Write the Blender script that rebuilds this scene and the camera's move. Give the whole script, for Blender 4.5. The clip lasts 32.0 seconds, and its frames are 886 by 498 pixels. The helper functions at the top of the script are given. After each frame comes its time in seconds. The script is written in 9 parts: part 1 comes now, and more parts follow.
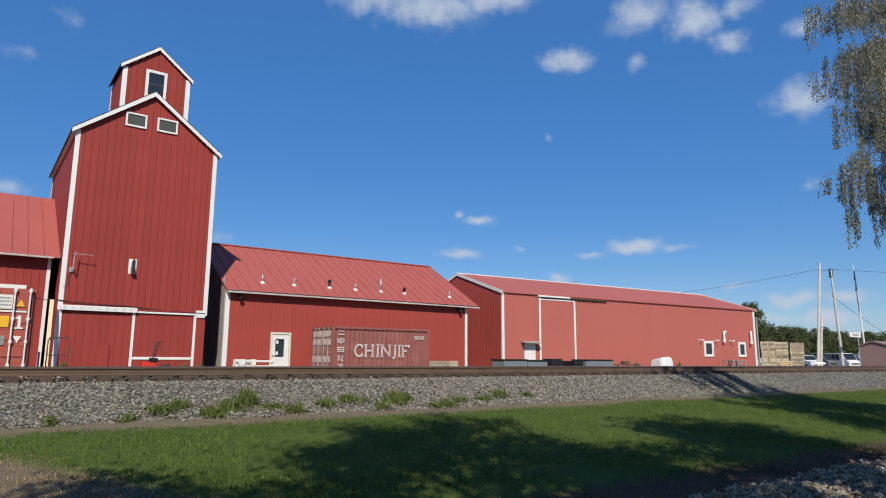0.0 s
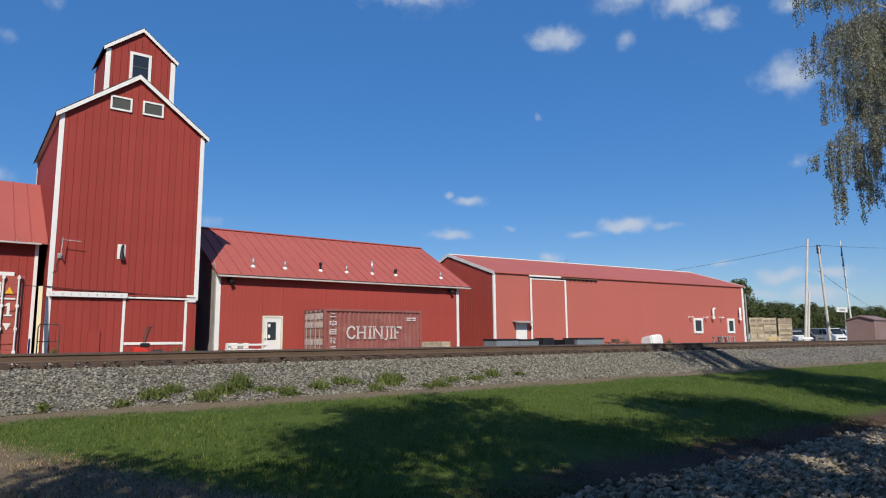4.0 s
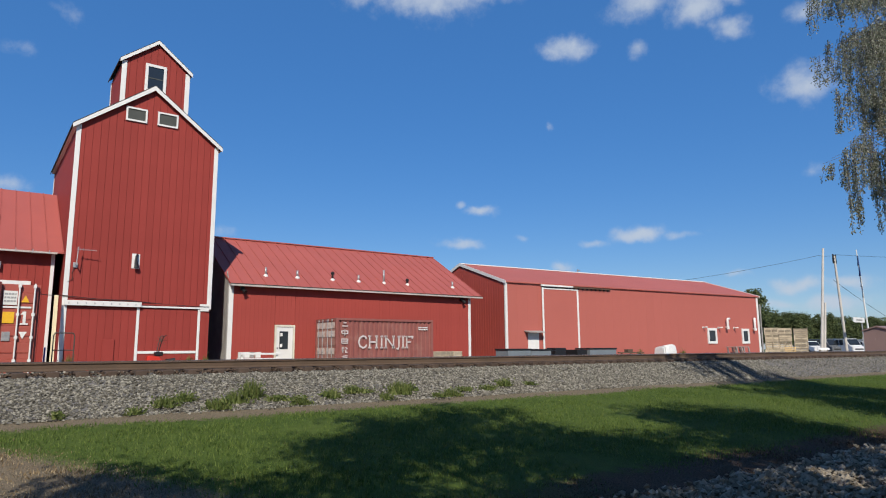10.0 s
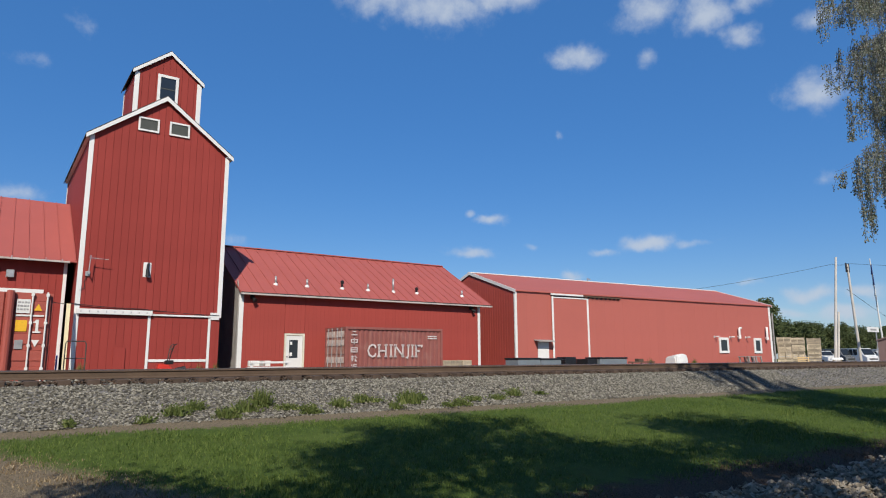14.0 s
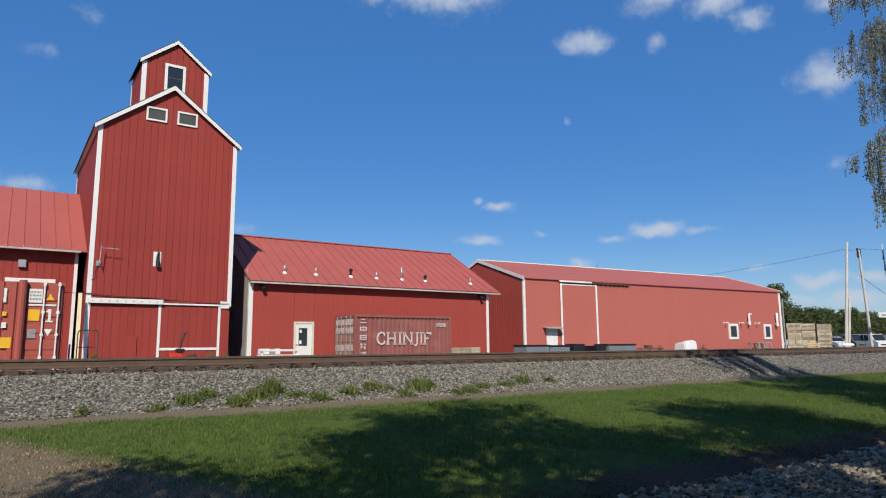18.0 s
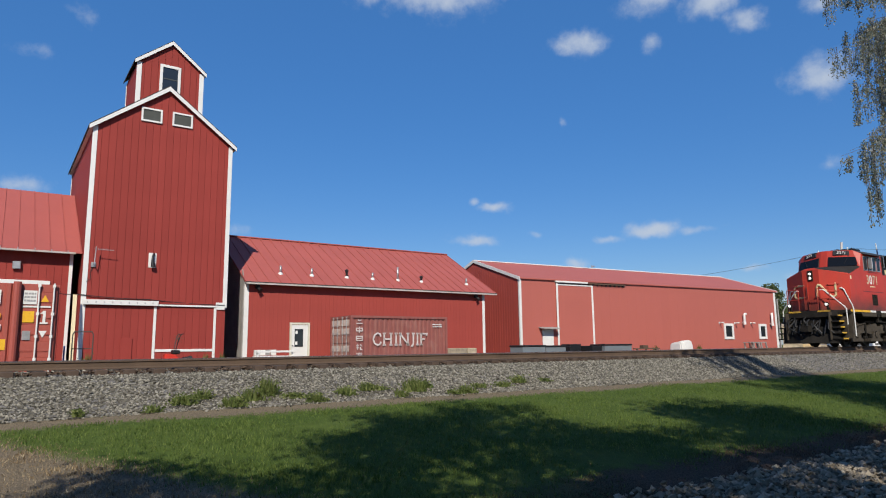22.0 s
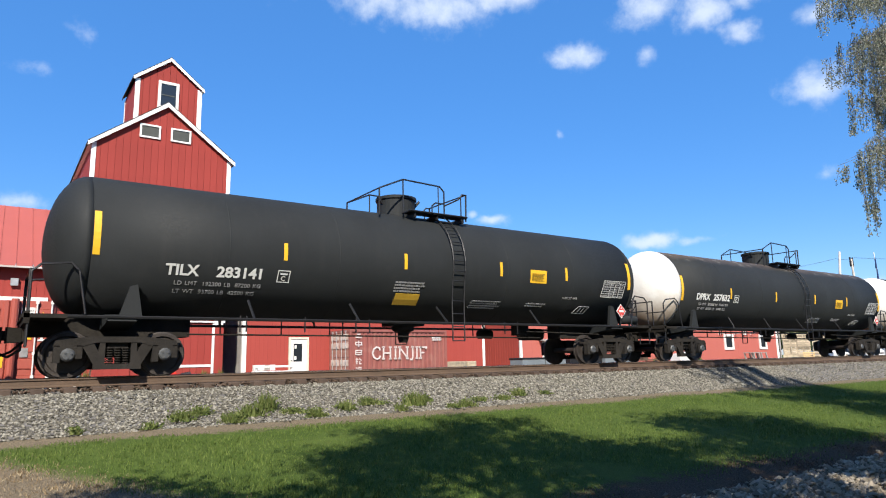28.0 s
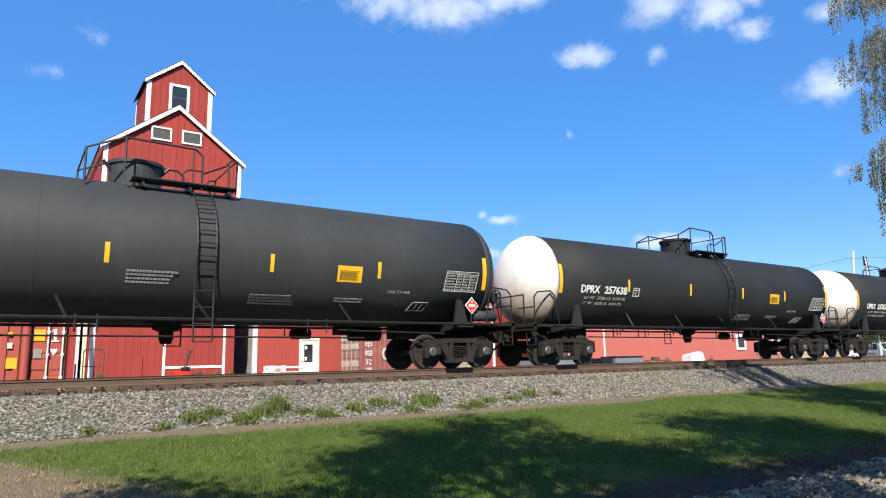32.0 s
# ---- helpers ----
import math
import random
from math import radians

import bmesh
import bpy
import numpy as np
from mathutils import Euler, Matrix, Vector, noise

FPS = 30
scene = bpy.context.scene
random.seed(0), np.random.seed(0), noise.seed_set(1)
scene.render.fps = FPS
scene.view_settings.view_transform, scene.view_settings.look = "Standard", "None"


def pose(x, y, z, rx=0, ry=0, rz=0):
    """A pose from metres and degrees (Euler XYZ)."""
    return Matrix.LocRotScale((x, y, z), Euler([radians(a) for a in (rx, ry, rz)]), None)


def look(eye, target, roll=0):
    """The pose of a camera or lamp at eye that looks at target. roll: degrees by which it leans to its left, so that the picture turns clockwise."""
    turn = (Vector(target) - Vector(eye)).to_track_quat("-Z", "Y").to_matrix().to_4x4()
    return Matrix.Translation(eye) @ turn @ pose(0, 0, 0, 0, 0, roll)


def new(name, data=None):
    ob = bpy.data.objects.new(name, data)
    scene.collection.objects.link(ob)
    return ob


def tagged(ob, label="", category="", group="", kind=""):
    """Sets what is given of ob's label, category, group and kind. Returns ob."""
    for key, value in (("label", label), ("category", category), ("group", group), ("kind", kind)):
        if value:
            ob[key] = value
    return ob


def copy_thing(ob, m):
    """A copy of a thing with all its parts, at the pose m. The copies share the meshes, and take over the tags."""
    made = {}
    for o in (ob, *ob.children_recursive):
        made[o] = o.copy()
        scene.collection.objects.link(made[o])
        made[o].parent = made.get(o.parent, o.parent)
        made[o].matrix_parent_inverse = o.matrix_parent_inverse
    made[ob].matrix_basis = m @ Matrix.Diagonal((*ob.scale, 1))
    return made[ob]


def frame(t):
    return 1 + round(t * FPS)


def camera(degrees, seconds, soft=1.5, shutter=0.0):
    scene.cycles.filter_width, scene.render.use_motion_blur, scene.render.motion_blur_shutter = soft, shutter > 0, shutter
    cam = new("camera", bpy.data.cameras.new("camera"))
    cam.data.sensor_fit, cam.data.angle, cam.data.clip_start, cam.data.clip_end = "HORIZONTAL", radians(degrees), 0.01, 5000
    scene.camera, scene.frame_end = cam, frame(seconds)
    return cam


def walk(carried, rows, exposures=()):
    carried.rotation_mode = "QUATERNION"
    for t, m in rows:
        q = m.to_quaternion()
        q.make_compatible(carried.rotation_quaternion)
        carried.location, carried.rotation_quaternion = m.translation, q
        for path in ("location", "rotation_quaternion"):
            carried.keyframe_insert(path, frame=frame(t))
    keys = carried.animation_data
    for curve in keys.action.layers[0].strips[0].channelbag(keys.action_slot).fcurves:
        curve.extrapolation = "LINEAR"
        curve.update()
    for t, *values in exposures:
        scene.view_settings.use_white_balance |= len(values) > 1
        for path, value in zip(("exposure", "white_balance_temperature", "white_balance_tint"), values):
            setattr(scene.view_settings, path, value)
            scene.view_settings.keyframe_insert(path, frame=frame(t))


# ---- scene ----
cam = camera(68.79, 32.0, 1.1)
EYE = (0.0, 0.0, 0.2)   # the eye, 0.2 m over the rail heads
# seconds, heading from the line across the track towards the east, tilt, lean
WAY = [
    (0, 36.05, 9.71, -0.36), (0.5, 36.05, 9.78, -0.25), (1, 36.16, 9.76, -0.05), (1.5, 36.53, 9.79, 0.07), (2, 36.97, 9.64, 0.01),
    (2.5, 37.22, 8.98, -0.07), (3, 37.20, 8.43, 0.14), (3.5, 37.04, 8.12, 0.56), (5.5, 36.32, 8.03, 0.14), (6, 36.24, 8.20, 0.39),
    (6.5, 36.22, 8.39, 0.44), (7, 36.24, 8.57, 0.43), (7.5, 36.22, 8.66, 0.51), (8, 36.11, 8.64, 0.54), (8.5, 35.96, 8.69, 0.35),
    (9, 35.88, 8.78, 0.27), (9.5, 35.86, 8.80, 0.28), (10, 35.83, 8.88, 0.36), (10.5, 35.79, 8.89, 0.55), (11, 35.70, 8.93, 0.57),
    (11.5, 35.66, 9.06, 0.47), (12, 35.57, 9.16, 0.31), (12.5, 35.44, 9.34, 0.35), (13, 35.24, 9.45, 0.24), (13.5, 35.07, 9.56, 0.26),
    (14, 34.99, 9.66, 0.23), (14.5, 34.93, 9.65, 0.19), (16.5, 34.64, 9.02, 0.31), (17, 34.51, 8.87, 0.20), (17.5, 34.34, 8.75, 0.33),
    (18, 34.25, 8.57, 0.46), (18.5, 34.07, 8.35, 0.53), (19, 33.86, 8.27, 0.52), (19.5, 33.68, 8.26, 0.39), (20, 33.61, 8.21, 0.38),
    (20.5, 33.79, 8.16, 0.20), (21, 34.03, 8.21, 0.34), (21.5, 34.37, 8.41, 0.40), (22, 34.61, 8.62, 0.63), (22.5, 34.87, 8.84, 0.92),
    (23, 35.13, 8.94, 0.92), (23.5, 35.35, 8.93, 0.80), (24, 35.60, 9.18, 0.76), (24.5, 35.73, 9.45, 0.94), (25, 35.69, 9.61, 1.30),
    (25.5, 35.59, 9.79, 1.25), (27.5, 34.99, 9.81, 1.34), (28, 34.75, 9.77, 1.18), (28.5, 34.56, 9.69, 1.49), (29, 34.52, 9.65, 1.43),
    (29.5, 34.44, 9.74, 1.31), (30, 34.41, 9.94, 1.25), (30.5, 34.26, 9.88, 1.44), (31, 34.12, 9.88, 1.00), (31.5, 34.05, 9.83, 1.12),
    (32, 33.88, 9.84, 1.23),
]


def held(yaw, tilt, lean):
    """The pose of the hand-held camera on its one spot."""
    return pose(*EYE, 90 + tilt, 0, -yaw) @ pose(0, 0, 0, 0, 0, -lean)


walk(cam, [(t, held(a, b, c)) for t, a, b, c in WAY],
     [(0, 0.0), (23.4, 0.0), (24.0, 0.15), (24.5, 0.56), (25.0, 0.95), (25.6, 0.92), (26.6, 0.75), (27.5, 0.62), (28.0, 0.70), (30.0, 0.73), (32.0, 0.74)])

# ---- sky and sun ----
SUN_WAY = Vector((0.6, 1.0, 0)).normalized()      # where the light travels, seen from above
SUN_HIGH = radians(39)
sun = new("sun", bpy.data.lights.new("sun", "SUN"))
sun.data.energy, sun.data.angle, sun.data.color = 5.0, radians(0.55), (1.0, 0.93, 0.82)
sun.matrix_world = look((0, 0, 40), Vector((0, 0, 40)) + SUN_WAY * math.cos(SUN_HIGH) - Vector((0, 0, math.sin(SUN_HIGH))))

world = bpy.data.worlds.new("sky")
scene.world = world
world.use_nodes = True
wn, wl = world.node_tree.nodes, world.node_tree.links
wn.clear()


def wmath(op, a, b=None):
    n = wn.new("ShaderNodeMath")
    n.operation = op
    for i, v in enumerate((a, b)):
        if v is None:
            continue
        if isinstance(v, (int, float)):
            n.inputs[i].default_value = v
        else:
            wl.new(v, n.inputs[i])
    return n.outputs[0]


coord = wn.new("ShaderNodeTexCoord").outputs["Generated"]
sky = wn.new("ShaderNodeTexSky")
sky.sky_type, sky.sun_disc = "NISHITA", False
sky.sun_elevation, sky.sun_rotation = SUN_HIGH, math.atan2(-SUN_WAY.x, -SUN_WAY.y)
sky.air_density, sky.dust_density, sky.ozone_density = 1.0, 0.4, 2.5
# fair-weather clouds and a puff for the moon: heading, height (degrees), half width, half height, thickness
CLOUDS = [(29, 30.6, 3.4, 1.5, .85), (34.5, 30.2, 5.0, 1.7, .95), (40.5, 31.0, 4.0, 1.4, .9), (30, 34, 8, 2.0, .9), (47.3, 25.6, 2.3, 1.0, .95), (53.6, 24.8, 1.1, .8, .6),
          (54.0, 28.6, 2.6, 1.7, .9), (58.8, 27.5, 2.4, 1.8, .95), (61.2, 25.4, 1.7, 1.1, .85), (62.2, 27.8, 1.6, 1.0, .8), (66.3, 20.1, 2.3, 1.6, 1.0), (67, 25.6, 1.5, .9, .75),
          (39.3, 12.2, 1.5, .6, 1.0), (37.5, 12.7, .7, .45, .8), (37.7, 9.4, 2.2, .55, .85), (42.6, 9.8, .6, .4, .5), (52.6, 9.6, 2.6, .75, 1.05), (49.4, 9.15, 1.3, .45, .8), (56.2, 9.3, 2.0, .5, .68),
          (46.4, 7.1, 1.0, .7, .95), (66.6, 13.6, 1.0, .9, .5), (60.4, 6.0, 1.3, .4, .7), (64.4, 4.9, 1.9, .7, .95), (67.6, 4.9, 2.4, .7, .92), (66.6, 3.3, 2.6, .6, 1.0), (63.0, 3.4, 2.2, .5, .75),
          # the small puff at 45.8, 19.1 stands in for the moon
          (32, 33.5, 11, 2.6, 1.0), (4.1, 25.6, 1.6, .8, .5), (0.7, 22.1, 1.6, .8, .42), (45.8, 19.1, .5, .45, .6), (16.8, 10.1, 1.3, .7, .6), (0.5, 12.2, 2.0, .9, .8),
          (-20, 14, 9, 2.5, 1.0), (-60, 30, 12, 5, 1.0), (100, 22, 10, 4, 1.0), (140, 35, 14, 6, 1.0), (-120, 25, 16, 6, 1.0), (180, 18, 12, 4, 1.0)]
wob = wn.new("ShaderNodeTexNoise")
wob.inputs["Scale"].default_value, wob.inputs["Detail"].default_value, wob.inputs["Roughness"].default_value = 34.0, 9.0, 0.62
wl.new(coord, wob.inputs["Vector"])
rag = wn.new("ShaderNodeTexNoise")
rag.inputs["Scale"].default_value, rag.inputs["Detail"].default_value = 22.0, 5.0
wl.new(coord, rag.inputs["Vector"])
shift = wn.new("ShaderNodeVectorMath")
shift.operation = "MULTIPLY_ADD"
shift.inputs[1].default_value, shift.inputs[2].default_value = (0.035, 0.035, 0.03), (-0.0175, -0.0175, -0.015)
wl.new(rag.outputs["Color"], shift.inputs[0])
torn = wn.new("ShaderNodeVectorMath")
torn.operation = "ADD"
wl.new(coord, torn.inputs[0])
wl.new(shift.outputs[0], torn.inputs[1])
torn = torn.outputs[0]
total = None
for az, el, wide, high, thick in CLOUDS:
    a, e = radians(az), radians(el)
    right = Vector((math.cos(a), -math.sin(a), 0))
    ahead = Vector((math.sin(a) * math.cos(e), math.cos(a) * math.cos(e), math.sin(e)))
    up = right.cross(ahead)
    parts = []
    for v, size in ((right, wide), (up, high)):
        d = wn.new("ShaderNodeVectorMath")
        d.operation = "DOT_PRODUCT"
        wl.new(torn, d.inputs[0])
        d.inputs[1].default_value = v / math.sin(radians(size))
        parts.append(wmath("POWER", wmath("ABSOLUTE", d.outputs["Value"]), 2))
    front = wn.new("ShaderNodeVectorMath")
    front.operation = "DOT_PRODUCT"
    wl.new(coord, front.inputs[0])
    front.inputs[1].default_value = ahead
    near = wmath("GREATER_THAN", front.outputs["Value"], 0.3)
    g = wmath("EXPONENT", wmath("MULTIPLY", wmath("ADD", *parts), -1.0))
    g = wmath("MULTIPLY", wmath("MULTIPLY", g, thick), near)
    total = g if total is None else wmath("MAXIMUM", total, g)
veil = wmath("SUBTRACT", wmath("MULTIPLY", total, 1.5), wmath("MULTIPLY", wob.outputs["Fac"], 1.55))
ramp = wn.new("ShaderNodeMapRange")
ramp.interpolation_type = "SMOOTHSTEP"
ramp.inputs["From Min"].default_value, ramp.inputs["From Max"].default_value, ramp.inputs["To Max"].default_value = -0.5, 0.95, 0.88
wl.new(veil, ramp.inputs["Value"])
deep = wn.new("ShaderNodeHueSaturation")
deep.inputs["Hue"].default_value = 0.508
deep.inputs["Saturation"].default_value, deep.inputs["Value"].default_value = 1.40, 1.13
wl.new(sky.outputs["Color"], deep.inputs["Color"])
mix = wn.new("ShaderNodeMixRGB")
wl.new(ramp.outputs["Result"], mix.inputs["Fac"])
even = wn.new("ShaderNodeMixRGB")
even.inputs["Fac"].default_value = 0.48
wl.new(deep.outputs["Color"], even.inputs["Color1"])
even.inputs["Color2"].default_value = (0.90, 2.50, 6.05, 1)
# the blue deepens towards the zenith
height = wn.new("ShaderNodeSeparateXYZ")
wl.new(coord, height.inputs[0])
deepen = wn.new("ShaderNodeMapRange")
deepen.interpolation_type = "SMOOTHSTEP"
for key, value in (("From Min", 0.56), ("From Max", 0.97), ("To Min", 1.0), ("To Max", 0.55)):
    deepen.inputs[key].default_value = value
wl.new(height.outputs["Z"], deepen.inputs["Value"])
dome = wn.new("ShaderNodeVectorMath")
dome.operation = "SCALE"
wl.new(even.outputs["Color"], dome.inputs[0])
wl.new(deepen.outputs["Result"], dome.inputs["Scale"])
wl.new(dome.outputs[0], mix.inputs["Color1"])
mix.inputs["Color2"].default_value = (5.2, 5.9, 6.95, 1)
back = wn.new("ShaderNodeBackground")
back.inputs["Strength"].default_value = 0.10
wl.new(mix.outputs["Color"], back.inputs["Color"])
wout = wn.new("ShaderNodeOutputWorld")
wl.new(back.outputs[0], wout.inputs["Surface"])

# ---- materials ----


def paint(name, colour, rough=0.55, metal=0.0, spread=0.12, size=2.0, grain=40.0, bump=0.15, stain=None, much=0.3, stretch=(1, 1, 1), piece=0.0, streak=None, gloss=0.5, splash=None, peel=None):
    """A surface with two scales of variation, an optional stain colour in patches or streaks, and fine relief. piece: change from piece to piece.
    splash: dirt of a colour, thick at one height of the thing and gone at another. peel: flakes of a paler coat above a height."""
    m = bpy.data.materials.new(name)
    m.use_nodes = True
    n, l = m.node_tree.nodes, m.node_tree.links
    b = n["Principled BSDF"]
    b.inputs["Roughness"].default_value, b.inputs["Metallic"].default_value = rough, metal
    b.inputs["Specular IOR Level"].default_value = gloss
    tc = n.new("ShaderNodeTexCoord")
    mp = n.new("ShaderNodeMapping")
    mp.inputs["Scale"].default_value = stretch
    l.new(tc.outputs["Object"], mp.inputs["Vector"])

    def noise_at(scale, detail=6.0, rougher=0.6):
        t = n.new("ShaderNodeTexNoise")
        t.inputs["Scale"].default_value, t.inputs["Detail"].default_value, t.inputs["Roughness"].default_value = scale, detail, rougher
        l.new(mp.outputs[0], t.inputs["Vector"])
        return t.outputs["Fac"]

    def blend(kind, fac, a, b2):
        x = n.new("ShaderNodeMixRGB")
        x.blend_type = kind
        for i, v in enumerate((fac, a, b2)):
            if hasattr(v, "is_linked"):
                l.new(v, x.inputs[i])
            elif i == 0:
                x.inputs[0].default_value = v
            else:
                x.inputs[i].default_value = (*v, 1)
        return x.outputs[0]

    def span(value, a, b2, lo, hi):
        r = n.new("ShaderNodeMapRange")
        for k, v in (("From Min", a), ("From Max", b2), ("To Min", lo), ("To Max", hi)):
            r.inputs[k].default_value = v
        l.new(value, r.inputs["Value"])
        return r.outputs["Result"]

    def grey(value):
        c = n.new("ShaderNodeCombineColor")
        for i in range(3):
            l.new(value, c.inputs[i])
        return c.outputs[0]

    big = noise_at(size)
    fine = noise_at(grain, 4.0)
    col = blend("MULTIPLY", 1.0, colour, grey(span(big, 0.3, 0.7, 1 - spread, 1 + spread)))
    col = blend("MULTIPLY", 1.0, col, grey(span(fine, 0.3, 0.7, 1 - spread * 0.8, 1 + spread * 0.8)))
    if stain:
        t = noise_at(size * 1.7 + 0.3, 8.0, 0.7)
        col = blend("MIX", span(t, 0.62 - much * 0.4, 0.72, 0.0, min(1.0, 0.4 + much)), col, stain)
    if streak:
        mp2 = n.new("ShaderNodeMapping")
        mp2.inputs["Scale"].default_value = (3.0, 3.0, 0.12)
        l.new(tc.outputs["Object"], mp2.inputs["Vector"])
        t2 = n.new("ShaderNodeTexNoise")
        t2.inputs["Scale"].default_value, t2.inputs["Detail"].default_value = 2.0, 6.0
        l.new(mp2.outputs[0], t2.inputs["Vector"])
        col = blend("MIX", span(t2.outputs["Fac"], 0.5, 0.75, 0.0, 0.55), col, streak)
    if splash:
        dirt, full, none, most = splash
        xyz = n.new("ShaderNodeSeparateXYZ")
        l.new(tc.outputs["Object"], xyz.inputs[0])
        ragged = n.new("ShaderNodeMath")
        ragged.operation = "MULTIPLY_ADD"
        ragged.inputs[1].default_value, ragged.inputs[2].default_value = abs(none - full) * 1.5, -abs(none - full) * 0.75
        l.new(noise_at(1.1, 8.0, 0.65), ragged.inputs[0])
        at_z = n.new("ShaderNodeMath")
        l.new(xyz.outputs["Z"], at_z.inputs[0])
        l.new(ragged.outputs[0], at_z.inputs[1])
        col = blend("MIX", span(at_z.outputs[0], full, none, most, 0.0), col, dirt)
    if peel:
        coat, low, high = peel
        xyz2 = n.new("ShaderNodeSeparateXYZ")
        l.new(tc.outputs["Object"], xyz2.inputs[0])
        both_of = n.new("ShaderNodeMath")
        both_of.operation = "MULTIPLY"
        l.new(span(xyz2.outputs["Z"], low, high, 0.0, 1.0), both_of.inputs[0])
        l.new(span(noise_at(1.7, 9.0, 0.72), 0.55, 0.66, 0.0, 0.75), both_of.inputs[1])
        col = blend("MIX", both_of.outputs[0], col, coat)
    if piece:
        oi = n.new("ShaderNodeObjectInfo")
        col = blend("MULTIPLY", 1.0, col, grey(span(oi.outputs["Random"], 0, 1, 1 - piece, 1 + piece)))
    l.new(col, b.inputs["Base Color"])
    l.new(span(fine, 0.3, 0.7, max(0.05, rough - 0.1), min(1, rough + 0.1)), b.inputs["Roughness"])
    if bump:
        bp = n.new("ShaderNodeBump")
        bp.inputs["Strength"].default_value, bp.inputs["Distance"].default_value = bump, 0.02
        l.new(fine, bp.inputs["Height"])
        l.new(bp.outputs[0], b.inputs["Normal"])
    return m


def island_paint(name, a, b2, c, rough=0.9, through_light=0.0, gloss=0.15):
    """Many small joined pieces: each island takes its own tone between three colours."""
    m = bpy.data.materials.new(name)
    m.use_nodes = True
    n, l = m.node_tree.nodes, m.node_tree.links
    b = n["Principled BSDF"]
    b.inputs["Roughness"].default_value, b.inputs["Specular IOR Level"].default_value = rough, gloss
    g = n.new("ShaderNodeNewGeometry")
    r = n.new("ShaderNodeValToRGB")
    r.color_ramp.elements[0].color, r.color_ramp.elements[1].color = (*a, 1), (*c, 1)
    r.color_ramp.elements.new(0.5).color = (*b2, 1)
    l.new(g.outputs["Random Per Island"], r.inputs[0])
    l.new(r.outputs[0], b.inputs["Base Color"])
    if through_light:
        t = n.new("ShaderNodeBsdfTranslucent")
        l.new(r.outputs[0], t.inputs[0])
        s = n.new("ShaderNodeMixShader")
        s.inputs[0].default_value = through_light
        l.new(b.outputs[0], s.inputs[1])
        l.new(t.outputs[0], s.inputs[2])
        l.new(s.outputs[0], n["Material Output"].inputs[0])
    return m


def glass(name, colour=(0.02, 0.025, 0.03), gloss=0.7):
    m = bpy.data.materials.new(name)
    m.use_nodes = True
    b = m.node_tree.nodes["Principled BSDF"]
    b.inputs["Base Color"].default_value, b.inputs["Roughness"].default_value = (*colour, 1), 0.06
    b.inputs["Specular IOR Level"].default_value = gloss
    return m


def lamp_glow(name, colour, power):
    m = bpy.data.materials.new(name)
    m.use_nodes = True
    b = m.node_tree.nodes["Principled BSDF"]
    b.inputs["Base Color"].default_value = (0.8, 0.8, 0.78, 1)
    b.inputs["Emission Color"].default_value, b.inputs["Emission Strength"].default_value = (*colour, 1), power
    return m


RED_BOARD = paint("red_siding", (0.272, 0.044, 0.036), 0.72, 0, 0.08, 0.5, 25, 0.1, piece=0.05, streak=(0.245, 0.038, 0.031), gloss=0.15)
RED_SHEET = paint("red_sheet_siding", (0.318, 0.058, 0.046), 0.72, 0, 0.06, 0.5, 25, 0.06, piece=0.02, streak=(0.298, 0.056, 0.045), gloss=0.15)
RED_RIB = paint("ribbed_red_steel", (0.36, 0.066, 0.05), 0.65, 0, 0.06, 0.5, 25, 0.06, piece=0.03, streak=(0.33, 0.062, 0.048), gloss=0.2)
RED_FADED = paint("faded_red_siding", (0.40, 0.108, 0.082), 0.6, 0, 0.05, 0.25, 20, 0.06, piece=0.012)
RED_ROOF = paint("red_metal_roof", (0.355, 0.088, 0.072), 0.62, 0.0, 0.06, 0.5, 20, 0.08, piece=0.03, stain=(0.31, 0.08, 0.07), much=0.1)
SHINGLE = paint("dark_roof_shingle", (0.035, 0.033, 0.032), 0.85, 0, 0.2, 2.0, 40, 0.3)
WHITE = paint("white_trim_paint", (0.6864, 0.6776, 0.6512), 0.45, 0, 0.05, 1.5, 40, 0.08, stain=(0.44, 0.4136, 0.3696), much=0.08)
GUTTER = paint("pale_gutter", (0.46, 0.42, 0.38), 0.45, 0, 0.15, 1.0, 30, 0.05, stain=(0.22, 0.17, 0.13), much=0.3)
GREY_BOARD = paint("weathered_grey_board", (0.2992, 0.2816, 0.264), 0.8, 0, 0.2, 1.5, 30, 0.4)
DARK = paint("dark_gap", (0.0176, 0.0176, 0.01936), 0.9, 0, 0.2, 2, 30, 0.2)
PANE = glass("dark_window_glass")
LOUVRE = paint("louvre_grey", (0.0484, 0.0528, 0.044), 0.6, 0, 0.15, 3, 30, 0.2)
GALV = paint("galvanised_metal", (0.44, 0.44, 0.44), 0.4, 0.6, 0.15, 4, 40, 0.2)
BLACK_METAL = paint("black_iron", (0.0176, 0.0176, 0.01936), 0.5, 0.3, 0.2, 3, 40, 0.2)
RUST_RAIL = paint("rusty_rail_side", (0.0924, 0.05984, 0.03872), 0.85, 0.0, 0.2, 1.5, 40, 0.4, stain=(0.1144, 0.07216, 0.044), much=0.3)
RAIL_HEAD = paint("worn_rail_head", (0.396, 0.3784, 0.3608), 0.28, 0.9, 0.1, 3, 40, 0.05)
TIE = paint("creosoted_tie", (0.066, 0.044, 0.03168), 0.9, 0, 0.2, 3, 30, 0.5, stain=(0.0968, 0.066, 0.0484), much=0.3, piece=0.15)
STONE = island_paint("ballast_stone", (0.0614, 0.0568, 0.0449), (0.151, 0.14, 0.115), (0.319, 0.301, 0.251))
